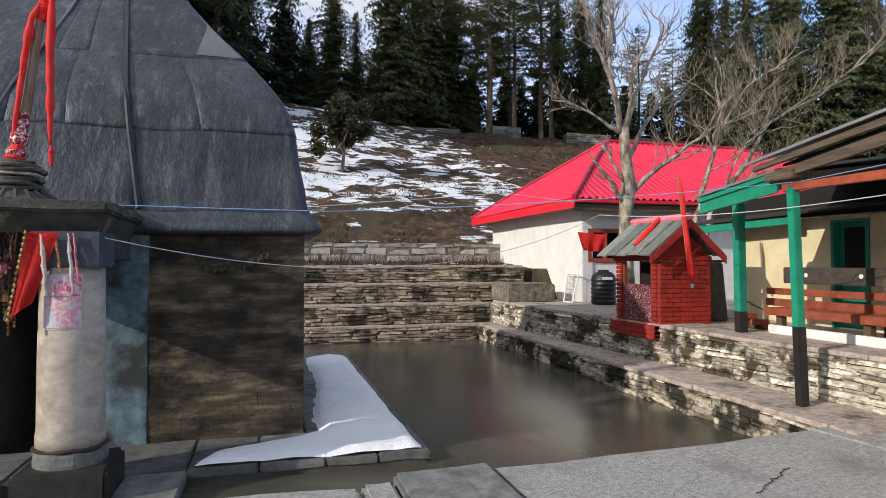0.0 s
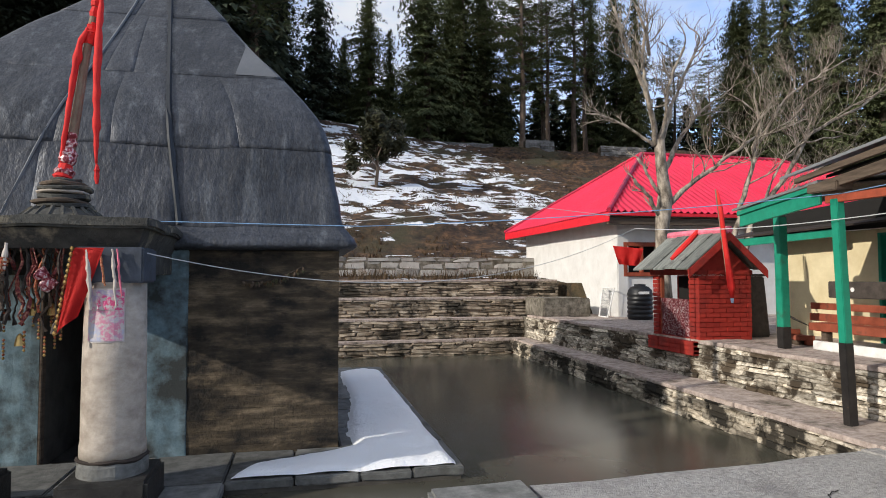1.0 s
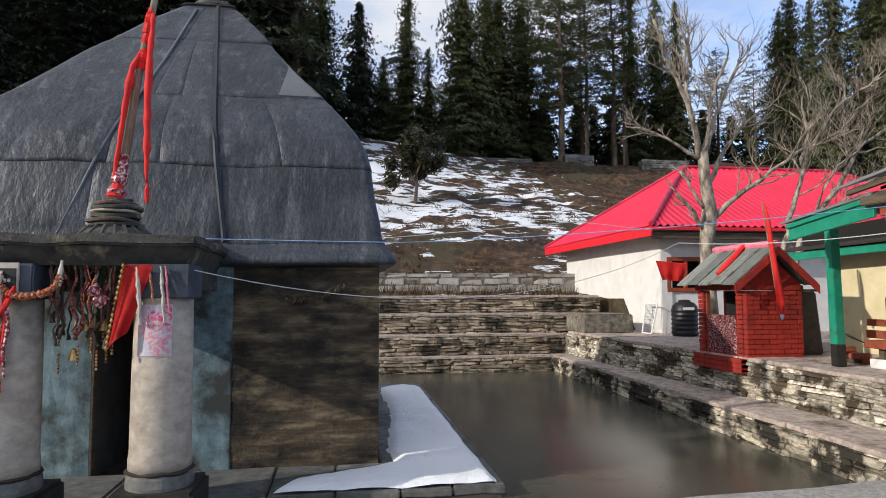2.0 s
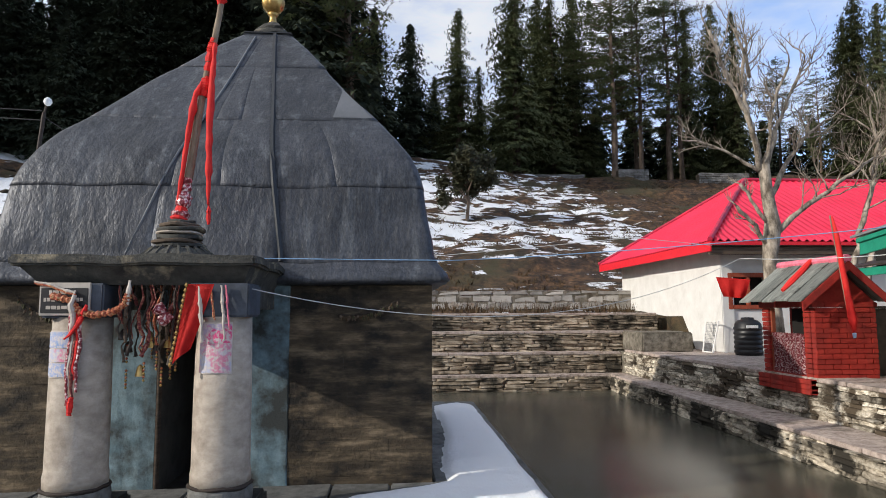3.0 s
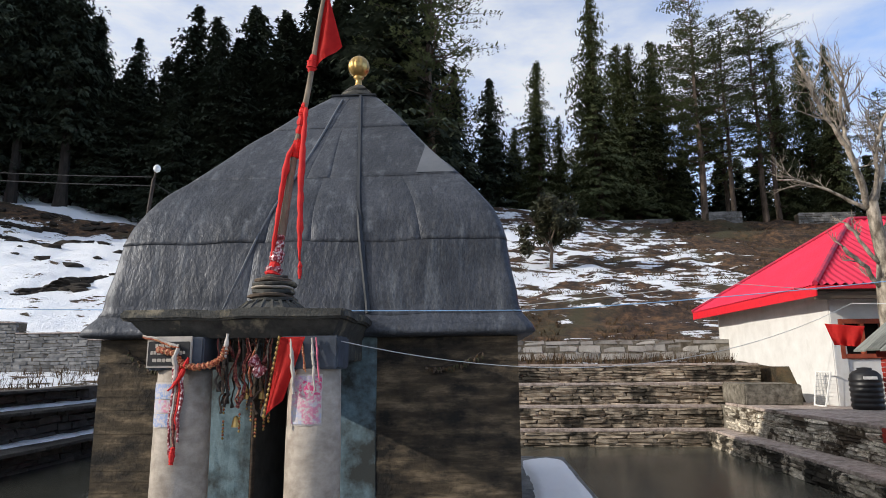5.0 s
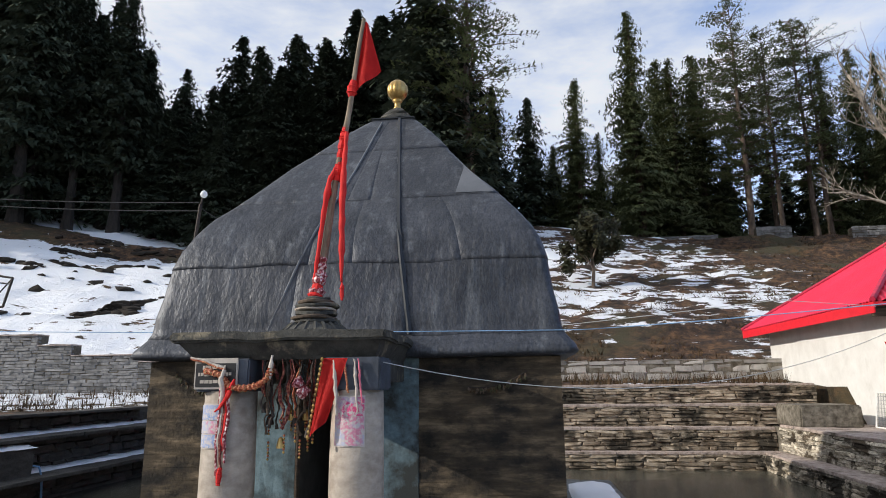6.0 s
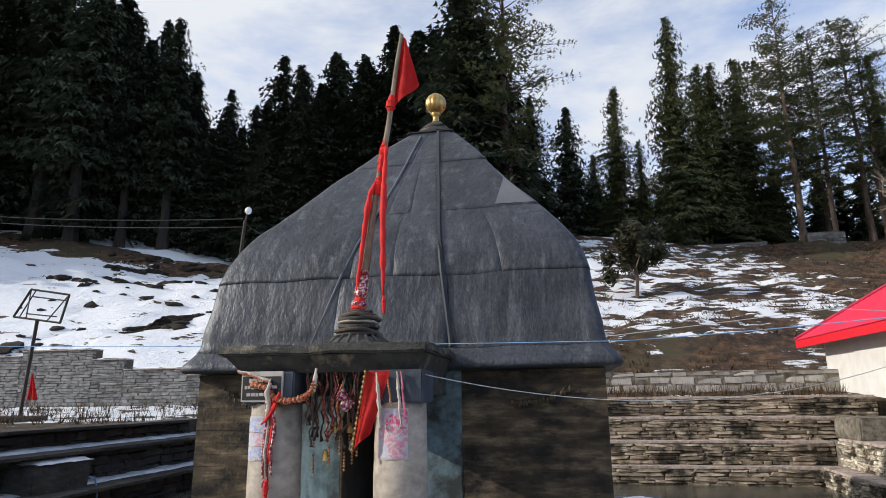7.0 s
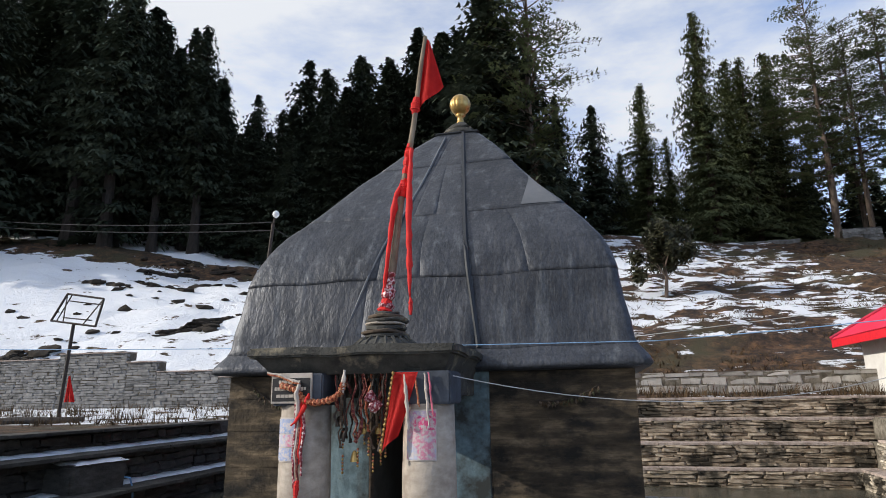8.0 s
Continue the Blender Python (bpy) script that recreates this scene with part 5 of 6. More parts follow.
leaf_string((-0.62, 7.02, 1.57), (0.04, 7.02, 1.73), 0.07, "dried brown leaf garland pinned on the sooted wall", 1)
leaf_string((-3.98, 7.02, 1.80), (-3.10, 7.02, 1.72), 0.22, "dried marigold and leaf garland pinned on the sooted wall", 2)
ribbons = thing("ribbons", "white and orange cloth strips tied at the capital", "ribbons")
for x, z, mat, r in ((-1.60, 1.40, M_white_cloth, 0.025), (-1.42, 1.42, M_white_cloth, 0.018), (-1.50, 1.58, M_orange_cloth, 0.014), (-1.38, 1.5, M_pink_cloth, 0.012)):
    part("strip", crumpled([Vector((x - 0.03, 5.47, 1.82)), Vector((x - 0.01, 5.45, 1.68)), Vector((x, 5.45, 1.56)), Vector((x + 0.01, 5.455, z - 0.05))], [r * 0.7, r * 1.1, r * 0.9, r * 0.5], 7), mat, ribbons)


def poster(name, cx, z0, z1, a0, a1, bands, label):
    """A sheet pasted round the front of a column."""
    ob = thing(name, label, "poster")
    def bent(r, aa, ab, za, zb, mat, nm):
        bm = bmesh.new()
        n = 8
        rows = [[bm.verts.new((cx + r * math.sin(radians(aa + (ab - aa) * k / n)), 5.72 - r * math.cos(radians(aa + (ab - aa) * k / n)), z)) for k in range(n + 1)] for z in (za, zb)]
        for k in range(n):
            bm.faces.new((rows[0][k], rows[0][k + 1], rows[1][k + 1], rows[1][k]))
        part(nm, bm, mat, ob)
    bent(0.241, a0, a1, z0 - 0.012, z1 + 0.012, M_paper, "sheet")
    for lo, hi, ink in bands:
        bent(0.2475, a0 + 2, a1 - 2, z0 + (z1 - z0) * lo, z0 + (z1 - z0) * hi, ink, "print")


poster("poster_pink", -1.475, 1.10, 1.50, -38, 30, ((0.0, 0.60, M_print_pale), (0.61, 1.0, M_print_pink)), "faded pink printed sheet pasted on a column")
poster("poster_blue", -2.655, 1.08, 1.44, -50, 12, ((0.0, 0.30, M_print_blue), (0.33, 0.62, M_print_pale), (0.65, 1.0, M_print_blue)), "faded blue printed sheet pasted on a column")
sign = thing("sign_board", "small black sign with white lettering on the capital", "sign")
part("board", box(-2.90, -2.50, 5.475, 5.497, 1.575, 1.845, 0.004), M_white_cloth, sign)
part("panel", box(-2.885, -2.515, 5.468, 5.474, 1.595, 1.80, 0.002), M_sign, sign)
for z, x0, x1 in ((1.765, -2.82, -2.60), (1.705, -2.86, -2.54), (1.64, -2.84, -2.60)):
    s, rt = x0, random.Random(z)
    while s < x1 - 0.01:
        e = min(x1, s + rt.uniform(0.02, 0.06))
        part("text_bar", box(s, e - 0.006, 5.464, 5.467, z - rt.uniform(0.010, 0.020), z + 0.015, 0.001), M_white_cloth, sign)
        s = e

# snow on the plinth and steps


def snow_patch(name, outline, z, height, label, seed=0, cell=0.07, ragged=1.0):
    """A bank of snow over an outline, thinning to its edge."""
    xs, ys = [p[0] for p in outline], [p[1] for p in outline]

    def inside(x, y):
        hit = False
        for (xa, ya), (xb, yb) in zip(outline, outline[1:] + outline[:1]):
            if (ya > y) != (yb > y) and x < (xb - xa) * (y - ya) / (yb - ya) + xa:
                hit = not hit
        return hit

    def edge(x, y):
        best = 9
        for (xa, ya), (xb, yb) in zip(outline, outline[1:] + outline[:1]):
            a, b, q = Vector((xa, ya)), Vector((xb, yb)), Vector((x, y))
            t = max(0, min(1, (q - a).dot(b - a) / max((b - a).length_squared, 1e-6)))
            best = min(best, (q - a.lerp(b, t)).length)
        return best

    nx, ny = int((max(xs) - min(xs)) / cell) + 2, int((max(ys) - min(ys)) / cell) + 2
    bm = bmesh.new()
    vs = {}
    for i in range(nx + 1):
        for j in range(ny + 1):
            x, y = min(xs) + i * cell, min(ys) + j * cell
            n = noise.noise(Vector((x * 2.5, y * 2.5, seed)))
            d = (edge(x, y) if inside(x, y) else -edge(x, y)) + ragged * (0.06 * n + 0.02 * noise.noise(Vector((x * 6, y * 6, seed))))
            if d > -0.11:
                h = height * (min(1, max(0, d + 0.02) / 0.12)) ** 0.5 * (1 + 0.35 * n + 0.12 * noise.noise(Vector((x * 7, y * 7, seed))))
                vs[i, j] = bm.verts.new((x, y, z + h - 0.014))
    for (i, j) in list(vs):
        q = [(i, j), (i + 1, j), (i + 1, j + 1), (i, j + 1)]
        if all(k in vs for k in q):
            bm.faces.new([vs[k] for k in q])
    bmesh.ops.delete(bm, geom=[v for v in bm.verts if not v.link_faces], context="VERTS")
    return tagged(part(name, bm, M_snow, None, smooth=True), label, "snow", kind="stuff")


snow_patch("snow", [(-0.60, 6.09), (1.47, 6.09), (1.47, 12.2), (1.22, 12.6), (0.72, 12.3), (0.75, 9.5), (0.55, 7.6), (0.62, 6.95), (0.1, 6.75), (-0.45, 6.5)], PLAT_Z, 0.07, "smooth bank of old snow on the platform", 1, 0.05, 0.35)
snow_patch("snow", [(-9.08, 8.0), (-8.58, 8.0), (-8.58, 15.3), (-9.08, 15.3)], 0.12, 0.05, "strip of snow on the tank step", 2)
snow_patch("snow", [(-9.58, 4.0), (-9.08, 4.0), (-9.08, 15.6), (-9.58, 15.6)], 0.74, 0.06, "strip of snow on the tank step", 3)
tray = tagged(part("stone_trough", rough(box(-9.05, -8.42, 9.3, 10.55, -0.4, 0.60, 0.05), 0.05, 2.5, 3), M_stone_shaded), "dark stone water spout block with a snow cap", "spout")
snow_patch("snow", [(-9.05, 9.35), (-8.46, 9.35), (-8.46, 10.5), (-9.05, 10.5)], 0.60, 0.06, "cap of snow on the spout block", 4)

hose = thing("spout_hose", "pale blue hose dripping from the spout block", "hose")
part("hose_tube", tube([(-8.50, 10.50, 0.30), (-8.36, 10.60, 0.26), (-8.33, 10.66, 0.05), (-8.33, 10.70, -0.33)], 0.018, 7), M_wire_blue, hose)
log = tagged(part("log", rough(tube([(-17.2, 15.4, 1.10), (-16.4, 15.8, 1.13), (-15.6, 16.1, 1.11), (-14.8, 16.5, 1.13)], [0.10, 0.12, 0.10, 0.07], 9), 0.04, 3), M_dark_wood), "dark weathered log lying on the dry turf", "log")
marker = thing("small_flag", "small red cloth flag stuck in the snow by the frame", "flag")
part("stick", tube([(-16.36, 17.5, 0.95), (-16.38, 17.5, 2.46)], 0.015, 6), M_wood_pole, marker)
cloth("cloth", ((-16.42, 17.47, 2.44), (-16.36, 17.47, 2.44), (-16.12, 17.47, 1.62), (-16.52, 17.47, 1.62)), M_red_cloth, marker, 2, 0.04, 10)

# ---- far walls ----
wall_n = solid("wall_north", [(-9.0, 20.0), (9.2, 20.0), (9.2, 20.55), (-9.0, 20.55)], 1.0, 2.2, M_mortar_white, "low retaining wall of large grey and tan stones", "wall")
wall_w = thing("wall_west", "coursed grey stone retaining wall with a stepped top", "wall")
wall_w["kind"] = "structure"
WEST = [(-40, -24.5, 3.2), (-24.5, -21.2, 3.35), (-21.2, -18.0, 3.55), (-18.0, -16.6, 3.15), (-16.6, -13.9, 2.75), (-13.9, -9.0, 2.50)]
for x0, x1, z1 in WEST:
    part("wall_body", box(x0, x1, 22.0, 22.5, 0.8, z1 - 0.05, 0), M_mortar, wall_w)
    part("coping", rough(box(x0 + 0.01, x1 - 0.01, 21.92, 22.55, z1 - 0.048, z1, 0.01), 0.012, 3, 3), M_tread, wall_w)

for x0, x1, z in ((-21.0, -18.2, 3.55), (-17.9, -16.7, 3.15), (-16.3, -14.0, 2.75), (-13.6, -9.6, 2.50)):
    snow_patch("snow", [(x0, 21.98), (x1, 21.98), (x1, 22.5), (x0, 22.5)], z, 0.06, "thin snow on the coping of the wall", int(-x0), 0.14, 2.2)

hoop = thing("ball_frame", "tilted rusty iron backboard frame on a post", "frame")
hx, hy = -15.6, 16.5
part("frame_post", tube([(-15.72, hy, 1.0), (-15.55, hy, 3.95)], 0.05, 8), M_iron, hoop)
fr = [(-16.40, hy, 4.10), (-14.75, hy, 3.86), (-14.55, hy, 4.70), (-15.90, hy, 4.92)]
for a, b in zip(fr, fr[1:] + fr[:1]):
    part("frame_bar", tube([a, b], 0.035, 6), M_iron, hoop)
for a, b in (((-16.25, hy + 0.05, 4.08), (-15.72, hy, 4.9)), ((-15.9, hy, 4.92), (-15.95, hy, 4.05)), ((-14.55, hy, 4.7), (-15.2, hy, 3.95)), ((-15.85, hy, 4.7), (-14.62, hy, 4.52)), ((-15.97, hy, 4.18), (-14.9, hy, 4.05))):
    part("brace", tube([a, b], 0.02, 5), M_iron, hoop)
lamp = thing("street_lamp", "small street lamp with a pale globe on an iron pole", "street lamp")
part("lamp_pole", tube([(-16.6, 30, ground_height(-16.6, 30) - 0.3), (-16.5, 30, 8.6), (-16.3, 30, 10.8)], 0.09, 8), M_iron, lamp)
part("lamp_arm", tube([(-16.3, 30, 10.75), (-16.15, 29.9, 11.2)], 0.05, 6), M_iron, lamp)
part("globe", lathe([(0.04, 11.1), (0.12, 11.15), (0.19, 11.28), (0.15, 11.42), (0.05, 11.5)], -16.11, 29.9, 16), M_bulb, lamp, smooth=True)
for z in (10.9, 10.45):
    tagged(part("cable", tube(sag((-16.4, 30, z), (-54, 40, z + 6.3), 0.5), 0.022, 4), M_wire_dark), "dark overhead cable on the pole", "cable")
tagged(part("cable", tube([(-16.3, 30, 10.6), (-13.0, 30.5, 8.4)], 0.02, 4), M_wire_dark), "stay cable of the lamp pole", "cable")

# ---- wires across the tank ----
tagged(part("rope", tube(sag((-16.0, 8.2, 2.75), (0.6, 6.72, 2.13), 0.10) + sag((0.6, 6.72, 2.13), (5.53, 5.6, 2.47), 0.05)[1:] + [(5.5, 2.0, 2.6)], 0.0048, 5), M_wire_blue), "thin blue rope strung across the tank", "rope")
tagged(part("rope", tube(sag((-1.25, 5.6, 1.80), (4.6, 8.2, 2.28), 0.47, 24), 0.004, 5), M_wire_white), "slack pale cable strung from the porch", "cable")
tagged(part("rope", tube(sag((4.6, 8.2, 2.28), (5.5, 5.5, 2.2), 0.06) + sag((5.5, 5.5, 2.2), (5.5, 2.0, 2.4), 0.04)[1:], 0.005, 5), M_wire_white), "pale cable strung to the shelter", "cable")

tagged(part("cable", tube(sag((-2.6, 13.3, 2.46), (5.05, 13.3, 3.15), 0.03) + [(6.93, 13.45, 3.0)], 0.007, 5), M_wire_white), "thin pale cable strung to the eave of the house", "cable")

# ---- trees ----


def needle_mesh(name, seed, H, R, bare=0.12, droop=0.35, step=0.34, per=6, spray=0.5, flat=False, ragged=0.35, material=None, gap=0.30, tufts=6, taper=0.78, boughs=None):
    """A conifer crown of drooping branches set with small hanging sprays; the foot is at z 0. boughs collects its branches."""
    rng = random.Random(seed)
    verts, faces = [], []
    z = H * bare
    while z < H - 0.1:
        f = (z / H - bare) / (1 - bare)
        reach = R * (1 - f) ** taper * (0.80 + 0.14 * math.sin(f * 17 + seed) + 0.10 * math.sin(f * 41 + 2 * seed)) * min(1.0, 0.62 + 2.2 * f) + 0.12
        if flat:
            reach = R * (math.sin(math.pi * min(1, 0.18 + 0.80 * f)) ** 0.6) * rng.uniform(0.45, 1.0) + 0.2
        size = spray * (0.55 + 0.45 * (1 - f))
        for k in range(per):
            if rng.random() < ragged * (0.35 if f > 0.5 else 1.0):
                continue
            a = rng.uniform(0, 2 * math.pi)
            ln = reach * rng.choice((rng.uniform(0.45, 0.9), rng.uniform(0.8, 1.2)))
            ca, sa = math.cos(a), math.sin(a)
            n = max(2, int(ln / gap))
            z0 = z + rng.uniform(-0.2, 0.2)
            lift = (0.22 if flat else 0.08) * ln
            if boughs is not None and ln > 0.8:
                boughs.append([(ca * ln * q, sa * ln * q, z0 - droop * ln * q * q + lift * q) for q in (0.0, 0.5, 0.92)])
            for i in range(n):
                q = (i + rng.random()) / n
                if flat and q < 0.40:
                    continue
                r = ln * q
                zz = z0 - droop * ln * q * q + lift * q
                wide = 0.24 * r * (1.1 - q) + 0.08
                for _ in range(tufts):
                    o = rng.uniform(-1, 1) * wide * (1.8 if flat else 1.3)
                    px, py, pz = ca * r - sa * o, sa * r + ca * o, zz - abs(o) * 0.25 + rng.uniform(-0.12, 0.10)
                    b = a + rng.uniform(-1.3, 1.3)
                    w = size * rng.uniform(0.55, 1.2) * (1.6 - 0.75 * q)
                    dz = (rng.uniform(-1.15, 0.2) if not flat else rng.uniform(-0.25, 0.55)) * w
                    cb, sb = math.cos(b), math.sin(b)
                    t = 0.21 * w
                    m = len(verts)
                    verts.extend(((px - sb * t, py + cb * t, pz + t * 0.5), (px + sb * t, py - cb * t, pz - t * 0.5), (px + cb * w * 0.7, py + sb * w * 0.7, pz + dz)))
                    faces.append((m, m + 1, m + 2))
        z += step * rng.uniform(0.7, 1.3) * (1.0 if not flat else 1.5)
    me = bpy.data.meshes.new(name)
    me.from_pydata(verts, [], faces)
    me.materials.append(material)
    return me


def trunk_mesh(seed, H, r, boughs=(), material=None):
    rng = random.Random(seed)
    bm = bmesh.new()
    n = 10
    add_tube(bm, [(0.06 * math.sin(k + seed), 0.06 * math.cos(k * 1.3), H * 0.98 * k / n) for k in range(n + 1)], [r * (1 - 0.92 * k / n) * (1.25 if k == 0 else 1) for k in range(n + 1)], 8)
    for k in range(26):
        z, a = H * rng.uniform(0.08, 0.6), rng.uniform(0, 6.28)
        ln = rng.uniform(0.4, 1.6)
        add_tube(bm, [(0, 0, z), (math.cos(a) * ln, math.sin(a) * ln, z - 0.15 * ln)], [0.035, 0.008], 4)
    for line in boughs:
        add_tube(bm, line, [0.045, 0.03, 0.01], 3)
    me = bpy.data.meshes.new("trunk")
    bm.to_mesh(me)
    bm.free()
    me.materials.append(material or M_bark)
    return me


def pine_kind(seed):
    lines = []
    crown = needle_mesh("crown", seed, 22, 4.8, 0.28, 0.10, 0.46, 8, 0.32, True, 0.26, M_pine, 0.22, 14, boughs=lines)
    return crown, trunk_mesh(seed, 22, 0.28, lines)


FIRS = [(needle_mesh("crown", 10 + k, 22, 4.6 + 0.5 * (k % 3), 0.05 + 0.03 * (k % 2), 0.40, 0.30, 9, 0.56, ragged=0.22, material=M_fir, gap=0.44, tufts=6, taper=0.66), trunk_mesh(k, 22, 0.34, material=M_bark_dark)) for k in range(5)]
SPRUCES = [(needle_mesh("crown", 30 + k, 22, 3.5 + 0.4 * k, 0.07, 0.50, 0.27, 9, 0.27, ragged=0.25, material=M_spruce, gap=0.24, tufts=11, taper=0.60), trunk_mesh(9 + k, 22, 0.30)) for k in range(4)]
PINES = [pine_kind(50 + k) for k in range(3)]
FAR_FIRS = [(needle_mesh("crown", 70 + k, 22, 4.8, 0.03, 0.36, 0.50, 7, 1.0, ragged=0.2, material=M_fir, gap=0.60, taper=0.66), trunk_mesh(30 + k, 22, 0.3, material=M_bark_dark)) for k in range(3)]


def conifer(kind, x, y, top, spread=1.0, turn=0.0, name="fir_tree", label="tall dark fir tree on the slope"):
    z = ground_height(x, y) - 0.3
    crown, trunk = kind
    ob = tagged(new(name), label, "tree", "conifers on the hill")
    s = (top - z) / 22
    ob.matrix_basis = Matrix.Translation((x, y, z)) @ Matrix.Rotation(turn, 4, "Z") @ Matrix.Diagonal((s * spread, s * spread, s, 1))
    for nm, me in (("trunk", trunk), ("crown", crown)):
        c = new(nm, me)
        c.parent = ob
    return ob


rng = random.Random(77)
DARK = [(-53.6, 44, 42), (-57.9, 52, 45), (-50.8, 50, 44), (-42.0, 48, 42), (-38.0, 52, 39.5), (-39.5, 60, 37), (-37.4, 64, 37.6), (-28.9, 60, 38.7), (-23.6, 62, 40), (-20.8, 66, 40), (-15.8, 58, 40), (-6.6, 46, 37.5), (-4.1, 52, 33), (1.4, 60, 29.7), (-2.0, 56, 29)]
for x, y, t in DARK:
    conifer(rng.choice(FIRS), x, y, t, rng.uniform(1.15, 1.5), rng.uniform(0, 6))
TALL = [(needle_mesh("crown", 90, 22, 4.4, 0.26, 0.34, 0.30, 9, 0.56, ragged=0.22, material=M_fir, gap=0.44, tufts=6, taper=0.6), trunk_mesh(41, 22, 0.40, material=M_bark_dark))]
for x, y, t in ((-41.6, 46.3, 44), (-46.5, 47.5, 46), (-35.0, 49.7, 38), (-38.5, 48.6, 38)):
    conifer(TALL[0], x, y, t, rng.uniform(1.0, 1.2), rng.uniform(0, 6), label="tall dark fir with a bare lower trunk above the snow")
for x, y in ((-56, 36.2), (-60.5, 36.0), (-64, 37.5), (-58, 39.0), (-67, 35.0)):  # unseen firs added west of the view to shade the slope
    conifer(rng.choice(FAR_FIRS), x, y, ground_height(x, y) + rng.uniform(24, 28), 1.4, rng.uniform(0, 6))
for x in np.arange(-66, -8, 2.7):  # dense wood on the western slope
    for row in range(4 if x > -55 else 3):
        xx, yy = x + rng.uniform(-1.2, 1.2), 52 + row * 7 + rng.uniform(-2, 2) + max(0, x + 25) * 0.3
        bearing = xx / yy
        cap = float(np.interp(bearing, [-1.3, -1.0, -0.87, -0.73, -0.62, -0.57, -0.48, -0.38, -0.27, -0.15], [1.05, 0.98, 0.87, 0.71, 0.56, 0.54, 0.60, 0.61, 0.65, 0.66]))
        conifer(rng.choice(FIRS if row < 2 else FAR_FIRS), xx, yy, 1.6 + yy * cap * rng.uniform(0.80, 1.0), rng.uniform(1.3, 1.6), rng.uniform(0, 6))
conifer(PINES[0], -3.6, 46.5, 38.5, 1.25, 1.0, "pine_tree", "tall pine with long sparse boughs beside the dark firs")
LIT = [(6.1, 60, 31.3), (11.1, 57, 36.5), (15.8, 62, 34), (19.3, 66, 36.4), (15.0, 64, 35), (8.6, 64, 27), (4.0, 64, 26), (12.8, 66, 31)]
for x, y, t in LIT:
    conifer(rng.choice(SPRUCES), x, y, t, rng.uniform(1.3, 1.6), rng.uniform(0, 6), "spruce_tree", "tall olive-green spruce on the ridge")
for x, y, t in [(20.8, 58, 37), (21.4, 60, 34.4), (25.2, 64, 35), (27.1, 60, 36.5), (23.4, 58, 34), (28.3, 60, 36), (38.6, 60, 27), (35.7, 50, 22)]:
    conifer(rng.choice(PINES), x, y, t, rng.uniform(0.9, 1.15), rng.uniform(0, 6), "pine_tree", "open-crowned pine with a bare lower trunk")
for x, y, t in [(31, 64, 34), (35.1, 66, 36), (40.4, 46, 31), (43.3, 44, 32), (46, 42, 31), (50.2, 42, 32), (54.7, 42, 33), (38, 48, 28), (48, 50, 36), (56, 50, 38), (62, 46, 36), (33, 58, 31), (43, 56, 30), (36.6, 44, 25)]:
    conifer(rng.choice(SPRUCES), x, y, t, rng.uniform(1.1, 1.4), rng.uniform(0, 6), "spruce_tree", "broad green spruce above the red-roofed house")
for x in np.arange(-8, 64, 2.5):  # second rank behind the ridge
    xx, yy = x + rng.uniform(-1, 1), 66 + rng.uniform(-2, 10)
    cap = float(np.interp(xx / yy, [-0.15, 0.02, 0.1, 0.2, 0.33, 0.45, 0.6, 0.7, 0.9], [0.42, 0.36, 0.31, 0.42, 0.33, 0.36, 0.30, 0.34, 0.5]))
    conifer(rng.choice(FAR_FIRS), xx, yy, 1.6 + yy * cap * rng.uniform(0.7, 0.92), rng.uniform(1.0, 1.3), rng.uniform(0, 6), "fir_tree", "dark conifer standing behind the ridge")
for x in np.arange(-8, 78, 2.6):  # the wood closes behind
    xx, yy = x + rng.uniform(-1, 1), 80 + rng.uniform(-2, 6)
    conifer(rng.choice(FAR_FIRS), xx, yy, 1.6 + yy * (rng.uniform(0.29, 0.34) if 0.2 < xx / yy < 0.5 else rng.uniform(0.29, 0.36)), rng.uniform(1.6, 2.2), rng.uniform(0, 6), "fir_tree", "dark conifer standing behind the ridge")


# bare trees by the shrine
def limb(bm, a, d, length, r, depth, rng, bend=0.25):
    """A crooked tapering limb that forks into thinner ones."""
    n = 5
    pts, p, d = [Vector(a)], Vector(a), Vector(d).normalized()
    for k in range(n):
        d = (d + Vector((rng.uniform(-bend, bend), rng.uniform(-bend, bend), rng.uniform(-bend * 0.5, bend)))).normalized()
        p = p + d * length / n
        pts.append(p.copy())
    add_tube(bm, pts, [r * (1 - 0.55 * k / n) for k in range(n + 1)], 7 if r > 0.03 else 4)
    if depth > 0:
        for k in range(2, n + 1):
            for _ in range(1 if depth > 2 and k < n else 2):
                side = Vector((rng.uniform(-1, 1), rng.uniform(-0.7, 0.7), rng.uniform(-0.15, 1.0)))
                limb(bm, pts[k], d * 0.8 + side * 0.9, length * rng.uniform(0.42, 0.7), r * (1 - 0.55 * k / n) * rng.uniform(0.45, 0.7), depth - 1, rng, bend)


bare = thing("bare_tree", "leafless pale-barked tree behind the shrine", "tree")
rng = random.Random(21)


